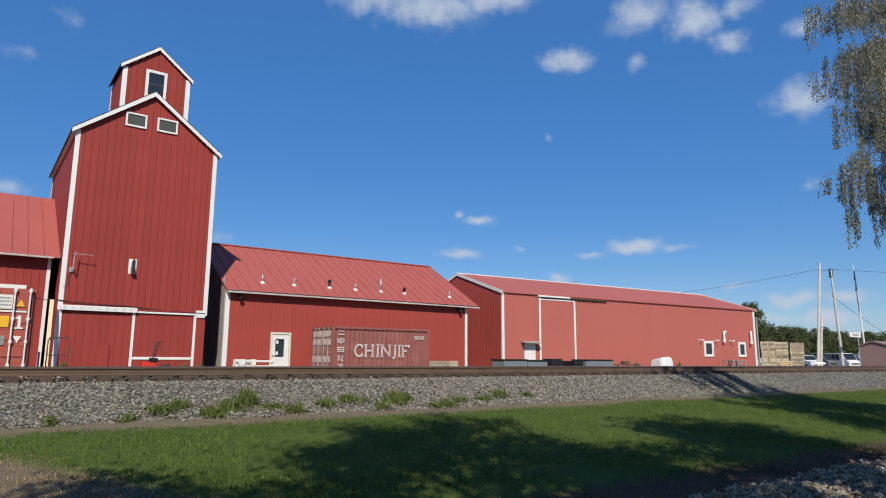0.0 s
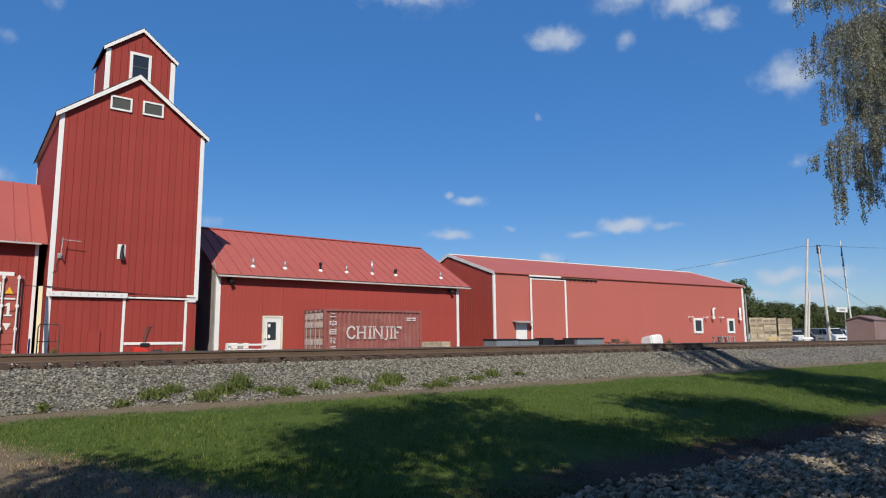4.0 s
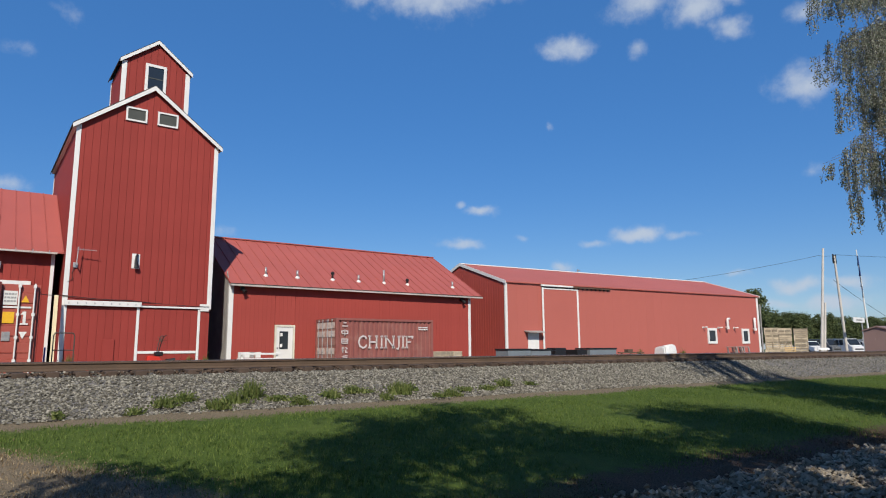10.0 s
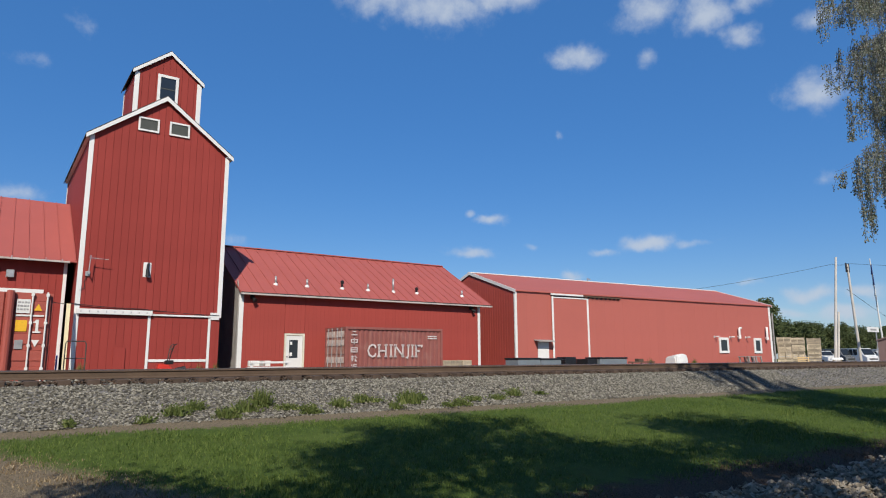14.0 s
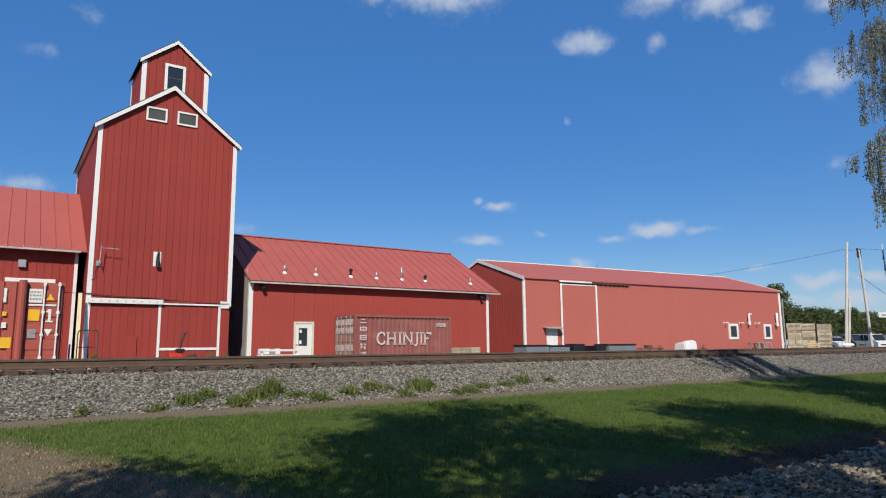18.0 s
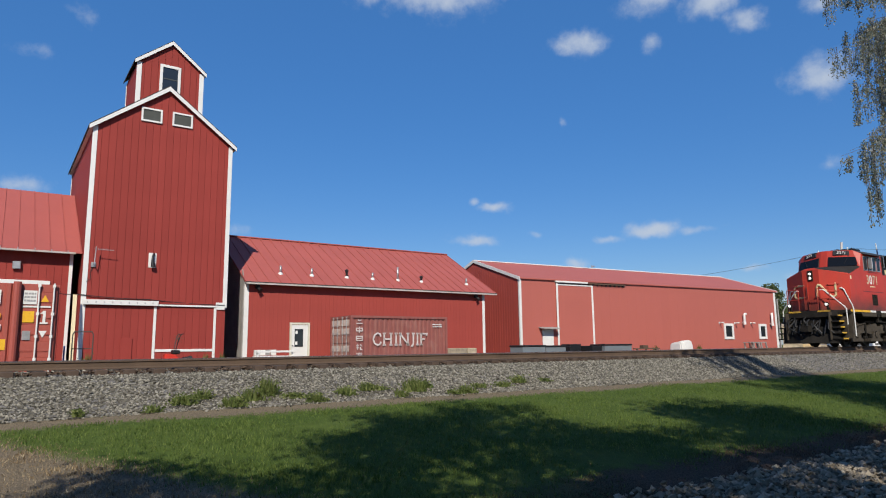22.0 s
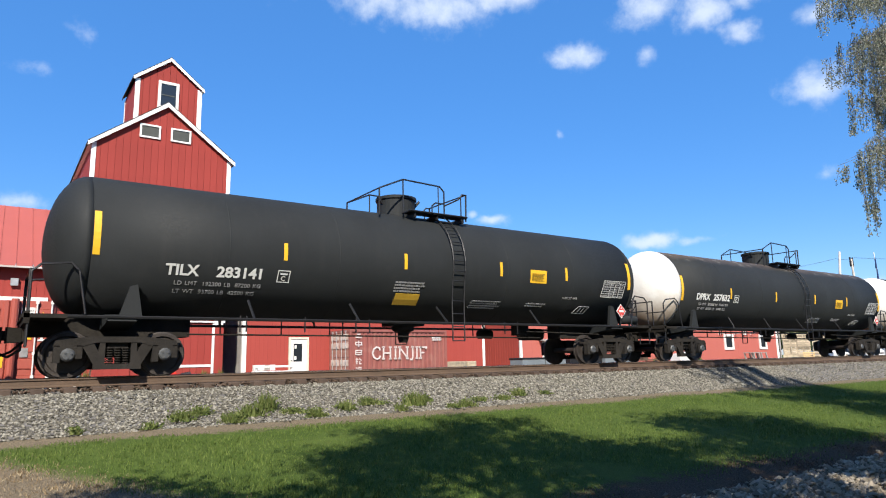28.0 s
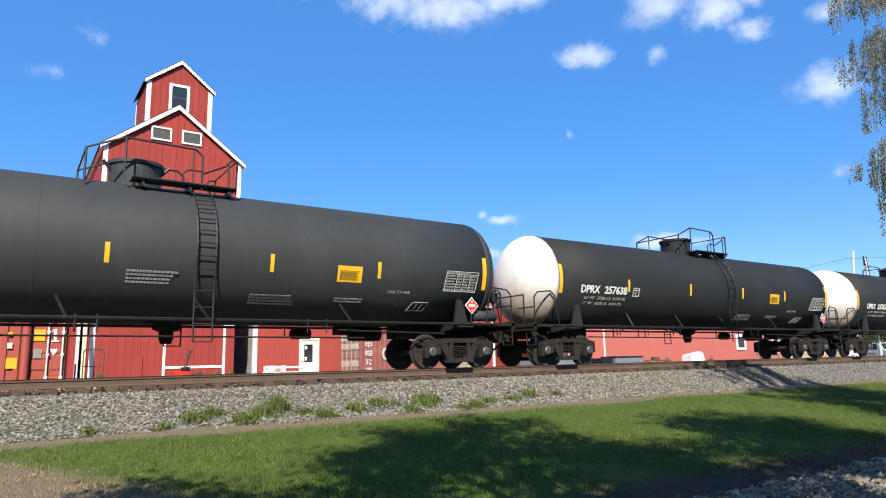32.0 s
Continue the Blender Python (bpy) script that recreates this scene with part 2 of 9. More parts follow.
WHITE_STONE = island_paint("pale_limestone", (0.15, 0.126, 0.092), (0.27, 0.228, 0.168), (0.43, 0.37, 0.285))
LAWN_BLADE = island_paint("grass_blade", (0.0613, 0.1, 0.0218), (0.107, 0.158, 0.0368), (0.182, 0.231, 0.0652), 0.8, 0.3, 0.1)
WEED_LEAF = island_paint("weed_leaf", (0.078, 0.108, 0.029), (0.132, 0.168, 0.048), (0.225, 0.243, 0.092), 0.7, 0.35)
BIRCH_LEAF = island_paint("birch_leaf", (0.14, 0.16, 0.10), (0.31, 0.33, 0.235), (0.56, 0.55, 0.46), 0.7, 0.6)
OAK_LEAF = island_paint("shade_tree_leaf", (0.0264, 0.0528, 0.0132), (0.044, 0.0792, 0.0176), (0.0704, 0.1056, 0.0264), 0.6, 0.25)
FAR_LEAF = island_paint("far_tree_leaf", (0.0396, 0.0561, 0.0224), (0.066, 0.0868, 0.0343), (0.103, 0.121, 0.0475), 0.8, 0.1)
BARK = paint("bark", (0.1056, 0.088, 0.0748), 0.9, 0, 0.25, 3, 30, 0.6)
BIRCH_BARK = paint("birch_bark", (0.528, 0.5016, 0.4576), 0.7, 0, 0.2, 3, 30, 0.4, stain=(0.0704, 0.0616, 0.0528), much=0.15)
POLE_WOOD = paint("pole_wood", (0.4752, 0.44, 0.396), 0.85, 0, 0.15, 1, 30, 0.4)
CRATE_WOOD = paint("bin_wood", (0.42, 0.345, 0.24), 0.8, 0, 0.25, 2, 30, 0.3, stain=(0.12, 0.098, 0.078), much=0.5, piece=0.45)


def ground_paint():
    """Lawn, bare earth, ballast dust and yard gravel on the one sheet of ground, by where they lie."""
    m = bpy.data.materials.new("ground_surface")
    m.use_nodes = True
    n, l = m.node_tree.nodes, m.node_tree.links
    b = n["Principled BSDF"]
    b.inputs["Roughness"].default_value, b.inputs["Specular IOR Level"].default_value = 0.95, 0.1
    g = n.new("ShaderNodeNewGeometry")
    xyz = n.new("ShaderNodeSeparateXYZ")
    l.new(g.outputs["Position"], xyz.inputs[0])

    def noise_at(scale, detail=6.0):
        t = n.new("ShaderNodeTexNoise")
        t.inputs["Scale"].default_value, t.inputs["Detail"].default_value = scale, detail
        l.new(g.outputs["Position"], t.inputs["Vector"])
        return t.outputs["Fac"]

    def math_of(op, a, c):
        x = n.new("ShaderNodeMath")
        x.operation = op
        for i, v in enumerate((a, c)):
            if isinstance(v, (int, float)):
                x.inputs[i].default_value = v
            else:
                l.new(v, x.inputs[i])
        return x.outputs[0]

    def step(value, a, c):
        r = n.new("ShaderNodeMapRange")
        r.interpolation_type = "SMOOTHSTEP"
        r.inputs["From Min"].default_value, r.inputs["From Max"].default_value = a, c
        l.new(value, r.inputs["Value"])
        return r.outputs["Result"]

    def tones(fac, a, c):
        r = n.new("ShaderNodeValToRGB")
        r.color_ramp.elements[0].color, r.color_ramp.elements[1].color = (*a, 1), (*c, 1)
        r.color_ramp.elements[0].position, r.color_ramp.elements[1].position = 0.3, 0.7
        l.new(fac, r.inputs[0])
        return r.outputs[0]

    def blend(fac, a, c):
        x = n.new("ShaderNodeMixRGB")
        l.new(fac, x.inputs[0])
        l.new(a, x.inputs[1])
        l.new(c, x.inputs[2])
        return x.outputs[0]

    wide, mid, fine = noise_at(0.6), noise_at(5.0), noise_at(45.0)
    lawn = blend(fine, tones(mid, (0.0383, 0.0642, 0.0142), (0.0785, 0.12, 0.0251)), tones(wide, (0.0546, 0.0923, 0.0176), (0.115, 0.15, 0.0351)))
    earth = tones(fine, (0.088, 0.07, 0.046), (0.248, 0.2, 0.138))
    yard = blend(fine, tones(wide, (0.1144, 0.1056, 0.088), (0.2112, 0.1936, 0.1672)), tones(mid, (0.088, 0.0836, 0.0748), (0.2464, 0.2288, 0.2024)))
    field = tones(wide, (0.0616, 0.088, 0.0264), (0.1144, 0.1232, 0.044))
    y = math_of("ADD", xyz.outputs["Y"], math_of("MULTIPLY", math_of("SUBTRACT", mid, 0.5), 0.9))
    col = blend(step(y, 11.65, 12.0), lawn, earth)
    # bare patch where the lawn ends towards the west, and the stone edging to the south-east
    patch = math_of("ADD", math_of("MULTIPLY", xyz.outputs["X"], 1.9), math_of("SUBTRACT", y, 11.0))
    col = blend(math_of("SUBTRACT", 1.0, step(patch, -0.4, 0.8)), col, earth)
    soil = tones(fine, (0.04, 0.029, 0.02), (0.13, 0.092, 0.064))
    east = step(xyz.outputs["X"], 3.5, 6.5)
    col = blend(math_of("MULTIPLY", east, math_of("SUBTRACT", 1.0, step(y, 5.3, 5.9))), col, soil)
    col = blend(step(y, 16.0, 18.0), col, yard)
    col = blend(step(y, 60.0, 75.0), col, field)
    l.new(col, b.inputs["Base Color"])
    bp = n.new("ShaderNodeBump")
    bp.inputs["Strength"].default_value, bp.inputs["Distance"].default_value = 0.6, 0.04
    l.new(fine, bp.inputs["Height"])
    l.new(bp.outputs[0], b.inputs["Normal"])
    return m


GROUND = ground_paint()

# ---- mesh helpers ----


def part(name, bm, material, parent=None, label="", smooth=False):
    """Links a bmesh as one mesh object under a thing or part."""
    bmesh.ops.recalc_face_normals(bm, faces=bm.faces)
    me = bpy.data.meshes.new(name)
    bm.to_mesh(me)
    bm.free()
    me.materials.append(material)
    if smooth:
        me.shade_smooth()
    ob = new(name, me)
    if parent is not None:
        ob.parent = parent
    if label:
        ob["label"] = label
    return ob


def again(ob, m, parent=None):
    """The same piece at another pose, on the same mesh."""
    o = new(ob.name.split(".")[0], ob.data)
    o.parent = parent if parent is not None else ob.parent
    o.matrix_basis = m
    return o


def thing(name, label, category, m=None, group="", kind=""):
    ob = new(name)
    ob.empty_display_size = 0.2
    if m is not None:
        ob.matrix_basis = m
    return tagged(ob, label, category, group, kind)


def box(bm, x0, x1, y0, y1, z0, z1, bevel=0.0):
    vs = [bm.verts.new(c) for c in ((x0, y0, z0), (x1, y0, z0), (x1, y1, z0), (x0, y1, z0), (x0, y0, z1), (x1, y0, z1), (x1, y1, z1), (x0, y1, z1))]
    fs = [bm.faces.new([vs[i] for i in q]) for q in ((3, 2, 1, 0), (4, 5, 6, 7), (0, 1, 5, 4), (1, 2, 6, 5), (2, 3, 7, 6), (3, 0, 4, 7))]
    if bevel:
        bmesh.ops.bevel(bm, geom=list({e for f in fs for e in f.edges}), offset=bevel, segments=1, affect="EDGES")
    return bm


def prism(bm, outline, axis, lo, hi):
    """An outline drawn in the two other axes, drawn out along axis from lo to hi."""
    def at(p, h):
        return {"x": (h, p[0], p[1]), "y": (p[0], h, p[1]), "z": (p[0], p[1], h)}[axis]
    a = [bm.verts.new(at(p, lo)) for p in outline]
    b = [bm.verts.new(at(p, hi)) for p in outline]
    k = len(outline)
    bm.faces.new(a[::-1])
    bm.faces.new(b)
    for i in range(k):
        bm.faces.new((a[i], a[(i + 1) % k], b[(i + 1) % k], b[i]))
    return bm


def rod(bm, p, q, r, r2=None, sides=8):
    p, q = Vector(p), Vector(q)
    d = (q - p).normalized()
    u = d.orthogonal().normalized()
    v = d.cross(u)
    r2 = r if r2 is None else r2
    rings = []
    for c, rr in ((p, r), (q, r2)):
        rings.append([bm.verts.new(c + (u * math.cos(a) + v * math.sin(a)) * rr) for a in (2 * math.pi * i / sides for i in range(sides))])
    for i in range(sides):
        bm.faces.new((rings[0][i], rings[0][(i + 1) % sides], rings[1][(i + 1) % sides], rings[1][i]))
    bm.faces.new(rings[0][::-1])
    bm.faces.new(rings[1])
    return bm


def tube(bm, points, r, sides=6):
    """One bent rod through the points."""
    pts = [Vector(p) for p in points]
    ways = [(b - a).normalized() for a, b in zip(pts, pts[1:])]
    u = ways[0].orthogonal().normalized()
    rings = []
    for i, p in enumerate(pts):
        d = ways[0] if i == 0 else ways[-1] if i == len(pts) - 1 else (ways[i - 1] + ways[i])
        d = d.normalized() if d.length > 1e-6 else ways[i]
        u = (u - d * u.dot(d)).normalized()
        v = d.cross(u)
        k = r if i in (0, len(pts) - 1) else r / max(0.5, ways[i - 1].dot(d))
        rings.append([bm.verts.new(p + (u * math.cos(a) + v * math.sin(a)) * k) for a in (2 * math.pi * j / sides for j in range(sides))])
    for a, b in zip(rings, rings[1:]):
        for i in range(sides):
            bm.faces.new((a[i], a[(i + 1) % sides], b[(i + 1) % sides], b[i]))
    bm.faces.new(rings[0][::-1])
    bm.faces.new(rings[-1])
    return bm


def lathe(bm, outline, axis="x", steps=32, centre=(0, 0, 0)):
    """Turns (along, radius) points round an axis."""
    rings = []
    for h, r in outline:
        ring = []
        for i in range(steps):
            a = 2 * math.pi * i / steps
            c, s = r * math.cos(a), r * math.sin(a)
            co = {"x": (h, c, s), "y": (c, h, s), "z": (c, s, h)}[axis]
            ring.append(bm.verts.new(Vector(co) + Vector(centre)))
        rings.append(ring)
    for a, b in zip(rings, rings[1:]):
        for i in range(steps):
            bm.faces.new((a[i], a[(i + 1) % steps], b[(i + 1) % steps], b[i]))
    for ring in (rings[0], rings[-1]):
        bm.faces.new(ring)
    return bm


def sheet(name, verts, faces, material, parent=None, kind="", label="", category=""):
    me = bpy.data.meshes.new(name)
    me.from_pydata(verts, [], faces)
    me.materials.append(material)
    ob = new(name, me)
    if parent is not None:
        ob.parent = parent
    return tagged(ob, label, category, "", kind)


def letters(name, text, size, m, material, parent, label="", align="LEFT", extrude=0.004, wide=1.0, bold=0.0):
    """Raised lettering in the built-in font, as one mesh part."""
    cu = bpy.data.curves.new(name, "FONT")
    cu.body, cu.size, cu.extrude, cu.align_x, cu.resolution_u = text, size, extrude, align, 3
    cu.offset = bold
    tmp = bpy.data.objects.new(name, cu)
    me = bpy.data.meshes.new_from_object(tmp)
    bpy.data.objects.remove(tmp)
    me.materials.clear()
    me.materials.append(material)
    ob = new(name, me)
    ob.parent = parent
    ob.matrix_basis = m @ Matrix.Diagonal((wide, 1, 1, 1))
    if label:
        ob["label"] = label
    return ob


# ---- ground, rails ----
RAIL_Y, GAUGE = 15.93, 1.435
YARD = -0.72


def ground_z(x, y):
    """Height of the ground: the lawn falls from the track's bank to the camera, and the yard lies a little under the rails."""
    pts = ((-60, -1.6), (2, -1.42), (6, -1.32), (12.3, -0.93), (14.2, -0.62), (17.6, -0.62), (19.6, YARD), (70, YARD), (300, -1.5), (1500, -4))
    for (a, za), (b, zb) in zip(pts, pts[1:]):
        if y <= b:
            f = max(0.0, (y - a) / (b - a))
            return za + (zb - za) * f
    return pts[-1][1]


def build_ground():
    xs = [-1500, -600, -200, -80, -40] + [-20 + 2 * i for i in range(56)] + [100, 120, 150, 200, 300, 500, 900, 1500]
    ys = [-700, -200, -60, -20, -8] + [-4 + 0.8 * i for i in range(32)] + [22, 26, 32, 40, 50, 60, 70, 100, 160, 300, 700, 1500]
    verts, faces = [], []
    for y in ys:
        for x in xs:
            z = ground_z(x, y)
            if -6 < y < 12.5 and -10 < x < 60:
                z += 0.05 * noise.noise((x * 0.35, y * 0.35, 0)) + 0.02 * noise.noise((x * 1.1, y * 1.1, 3))
            verts.append((x, y, z))
    w = len(xs)
    for j in range(len(ys) - 1):
        for i in range(w - 1):
            faces.append((j * w + i, j * w + i + 1, (j + 1) * w + i + 1, (j + 1) * w + i))
    return sheet("ground", verts, faces, GROUND, None, "structure", "mown lawn, bare earth and gravel yard beside a railway", "ground")


ground = build_ground()


def stones(count, spots, sizes, seed, flat=0.7):
    """Rough eight-sided stones: spots(rng) gives x, y, z arrays."""
    rng = np.random.default_rng(seed)
    base = np.array([(1, 0, 0), (0, 1, 0), (-1, 0, 0), (0, -1, 0), (0.1, 0.1, 1), (0, 0, -1)], float)
    tri = np.array([(0, 1, 4), (1, 2, 4), (2, 3, 4), (3, 0, 4), (1, 0, 5), (2, 1, 5), (3, 2, 5), (0, 3, 5)])
    x, y, z = spots(rng, count)
    s = rng.uniform(sizes[0], sizes[1], count)
    jig = rng.uniform(0.6, 1.25, (count, 6, 3))
    v = base[None] * jig + rng.uniform(-0.25, 0.25, (count, 6, 3))
    a = rng.uniform(0, 2 * np.pi, count)
    tilt = rng.uniform(-0.7, 0.7, count)
    ca, sa, ct, st = np.cos(a)[:, None], np.sin(a)[:, None], np.cos(tilt)[:, None], np.sin(tilt)[:, None]
    vx, vy, vz = v[..., 0], v[..., 1], v[..., 2] * flat
    vx, vz = vx * ct - vz * st, vx * st + vz * ct
    vx, vy = vx * ca - vy * sa, vx * sa + vy * ca
    out = np.stack([vx * s[:, None] + x[:, None], vy * s[:, None] + y[:, None], vz * s[:, None] + z[:, None]], -1).reshape(-1, 3)
    f = (tri[None] + (np.arange(count) * 6)[:, None, None]).reshape(-1, 3)
    return out.tolist(), f.tolist()


# the bank of the track: profile across (y, z), then loose stones over it
BANK = ((12.3, -1.0), (12.5, -0.88), (14.2, -0.34), (14.55, -0.30), (15.0, -0.24), (16.86, -0.24), (17.3, -0.30), (17.6, -0.34), (19.4, -0.74), (19.7, -0.8))


def bank_z(y):
    return np.interp(y, [p[0] for p in BANK], [p[1] for p in BANK])


bm = bmesh.new()
prism(bm, list(BANK) + [(19.7, -1.3), (12.3, -1.3)], "x", -300, 700)
bank = part("ballast_bank", bm, paint("ballast_bed", (0.13, 0.122, 0.115), 0.95, 0, 0.35, 6, 28, 0.9))
tagged(bank, "bank of grey crushed-stone ballast under the rails", "ballast", "", "structure")


def ballast_spots(rng, k):
    x = np.where(rng.random(k) < 0.8, rng.uniform(-3, 26, k), rng.uniform(26, 60, k))
    y = np.where(rng.random(k) < 0.86, rng.uniform(12.42, 14.6, k), rng.uniform(14.6, 17.4, k))
    y = y + (rng.random(k) < 0.03) * rng.uniform(-0.3, 0, k)
    return x, y, np.maximum(bank_z(y), -0.9) + 0.008


v, f = stones(66000, ballast_spots, (0.018, 0.042), 5)
sheet("ballast_stones", v, f, STONE, None, "stuff", "loose grey angular ballast stones on the track bank", "ballast stones")

def crib_spots(rng, k):
    return rng.uniform(-4, 62, k), rng.uniform(14.66, 15.08, k), rng.uniform(-0.33, -0.2, k)


v, f = stones(13000, crib_spots, (0.02, 0.045), 6)
sheet("fouled_ballast", v, f, island_paint("rust_stained_stone", (0.05, 0.034, 0.024), (0.085, 0.058, 0.042), (0.13, 0.092, 0.068)), None, "stuff", "rust-stained stones between the tie ends", "ballast stones")
track = thing("railway_track", "single railway track of rusty rails on wooden ties", "railway track", None, "", "structure")
RAIL = ((-0.075, -0.17), (0.075, -0.17), (0.075, -0.155), (0.012, -0.13), (0.012, -0.045), (0.036, -0.03), (0.036, -0.004), (0.03, 0.0),
        (-0.03, 0.0), (-0.036, -0.004), (-0.036, -0.03), (-0.012, -0.045), (-0.012, -0.13), (-0.075, -0.155))
for side in (-1, 1):
    bm = bmesh.new()
    c = RAIL_Y + side * (GAUGE / 2 + 0.036)
    prism(bm, [(c + a, b) for a, b in RAIL], "x", -300, 700)
    rail = part("rail", bm, RUST_RAIL, track, "rust-brown steel rail")
    rail.data.materials.append(RAIL_HEAD)
    for p in rail.data.polygons:
        if p.normal.z > 0.7 and p.center.z > -0.01:
            p.material_index = 1
bm = bmesh.new()
box(bm, -0.115, 0.115, -1.3, 1.3, -0.34, -0.176, 0.012)
tie = part("tie", bm, TIE, track)
tie.matrix_basis = pose(-4, RAIL_Y, 0)
for i in range(1, 150):
    again(tie, pose(-4 + 0.53 * i, RAIL_Y + random.uniform(-0.05, 0.05), random.uniform(-0.006, 0.003), 0, 0, random.uniform(-0.8, 0.8)))
bm = bmesh.new()
for i in range(260):
    box(bm, 75.6 + 0.53 * i - 0.115, 75.6 + 0.53 * i + 0.115, RAIL_Y - 1.3, RAIL_Y + 1.3, -0.34, -0.176)
tagged(part("far_ties", bm, TIE, track), kind="stuff")

# ---- buildings ----


def boards_along_x(parent, x0, x1, y, z0, top, wide, material, thick=0.03, gap=0.012, name="siding_board"):
    """Upright boards on a wall that faces the track; top(x) is the wall's upper edge."""
    k = max(1, round((x1 - x0) / wide))
    w = (x1 - x0) / k
    shared = None
    for i in range(k):
        a, b = x0 + i * w + gap / 2, x0 + (i + 1) * w - gap / 2
        za, zb = top(a), top(b)
        if abs(za - zb) < 1e-6:
            if shared is None:
                bm = bmesh.new()
                box(bm, 0, b - a, 0, thick, 0, za - z0)
                shared = part(name, bm, material, parent)
                shared.matrix_basis = pose(a, y - thick, z0)
            else:
                again(shared, pose(a, y - thick, z0), parent)
        else:
            bm = bmesh.new()
            out = [(0, 0), (b - a, 0), (b - a, zb - z0), (0, za - z0)]
            mid = (a + b) / 2
            if top(mid) > max(za, zb) + 1e-4:
                out.insert(3, ((b - a) / 2, top(mid) - z0))
            prism(bm, out, "y", 0, thick)
            part(name, bm, material, parent).matrix_basis = pose(a, y - thick, z0)


def boards_along_y(parent, x, y0, y1, z0, top, wide, material, thick=0.03, gap=0.012, name="siding_board"):
    """The same on a wall that faces west (towards -x)."""
    k = max(1, round((y1 - y0) / wide))
    w = (y1 - y0) / k
    for i in range(k):
        a, b = y0 + i * w + gap / 2, y0 + (i + 1) * w - gap / 2
        bm = bmesh.new()
        prism(bm, [(a, z0), (b, z0), (b, top(b)), (a, top(a))], "x", x - thick, x)
        part(name, bm, material, parent)


def window(parent, x0, x1, z0, z1, y, rim=0.09, bars=0, pane=None, sill=True, name="window"):
    """A framed window on a wall facing the track."""
    bm = bmesh.new()
    for a, b, c, d in ((x0, x1, z1 - rim, z1), (x0, x1, z0, z0 + rim), (x0, x0 + rim, z0 + rim, z1 - rim), (x1 - rim, x1, z0 + rim, z1 - rim)):
        box(bm, a, b, y - 0.10, y - 0.025, c, d)
    w = part(name, bm, WHITE, parent, "white-framed window")
    bm = bmesh.new()
    box(bm, x0 + rim, x1 - rim, y - 0.06, y - 0.034, z0 + rim, z1 - rim)
    part("pane", bm, pane or PANE, w)
    for i in range(bars):
        h = z0 + rim + (z1 - z0 - 2 * rim) * (i + 1) / (bars + 1)
        bm = bmesh.new()
        box(bm, x0 + rim, x1 - rim, y - 0.075, y - 0.03, h - 0.025, h + 0.025)
        part("glazing_bar", bm, LOUVRE, w)
    return w


def bar(parent, name, x0, x1, y0, y1, z0, z1, material=WHITE, label="", bevel=0.008):
    bm = bmesh.new()
    box(bm, x0, x1, y0, y1, z0, z1, bevel)
    return part(name, bm, material, parent, label)


def slab(parent, name, corners, thick, material, label=""):
    """A flat piece from four corners of its upper face, thickened downwards."""
    bm = bmesh.new()
    up = [bm.verts.new(c) for c in corners]
    lo = [bm.verts.new((c[0], c[1], c[2] - thick)) for c in corners]
    bm.faces.new(up)
    bm.faces.new(lo[::-1])
    for i in range(4):
        bm.faces.new((up[i], lo[i], lo[(i + 1) % 4], up[(i + 1) % 4]))
    return part(name, bm, material, parent, label)


def seams(parent, x0, x1, low, high, step, material, name="roof_seam"):
    """Standing seams from the eave (y, z) to the ridge (y, z)."""
    k = round((x1 - x0) / step)
    d = Vector((0, high[0] - low[0], high[1] - low[1]))
    bm = bmesh.new()
    box(bm, -0.016, 0.016, 0, d.length, 0, 0.035)
    first = part(name, bm, material, parent)
    rise = math.degrees(math.atan2(d.z, d.y))
    for i in range(k + 1):
        m = pose(x0 + (x1 - x0) * i / k, low[0], low[1], rise)
        if i == 0:
            first.matrix_basis = m
        else:
            again(first, m, parent)


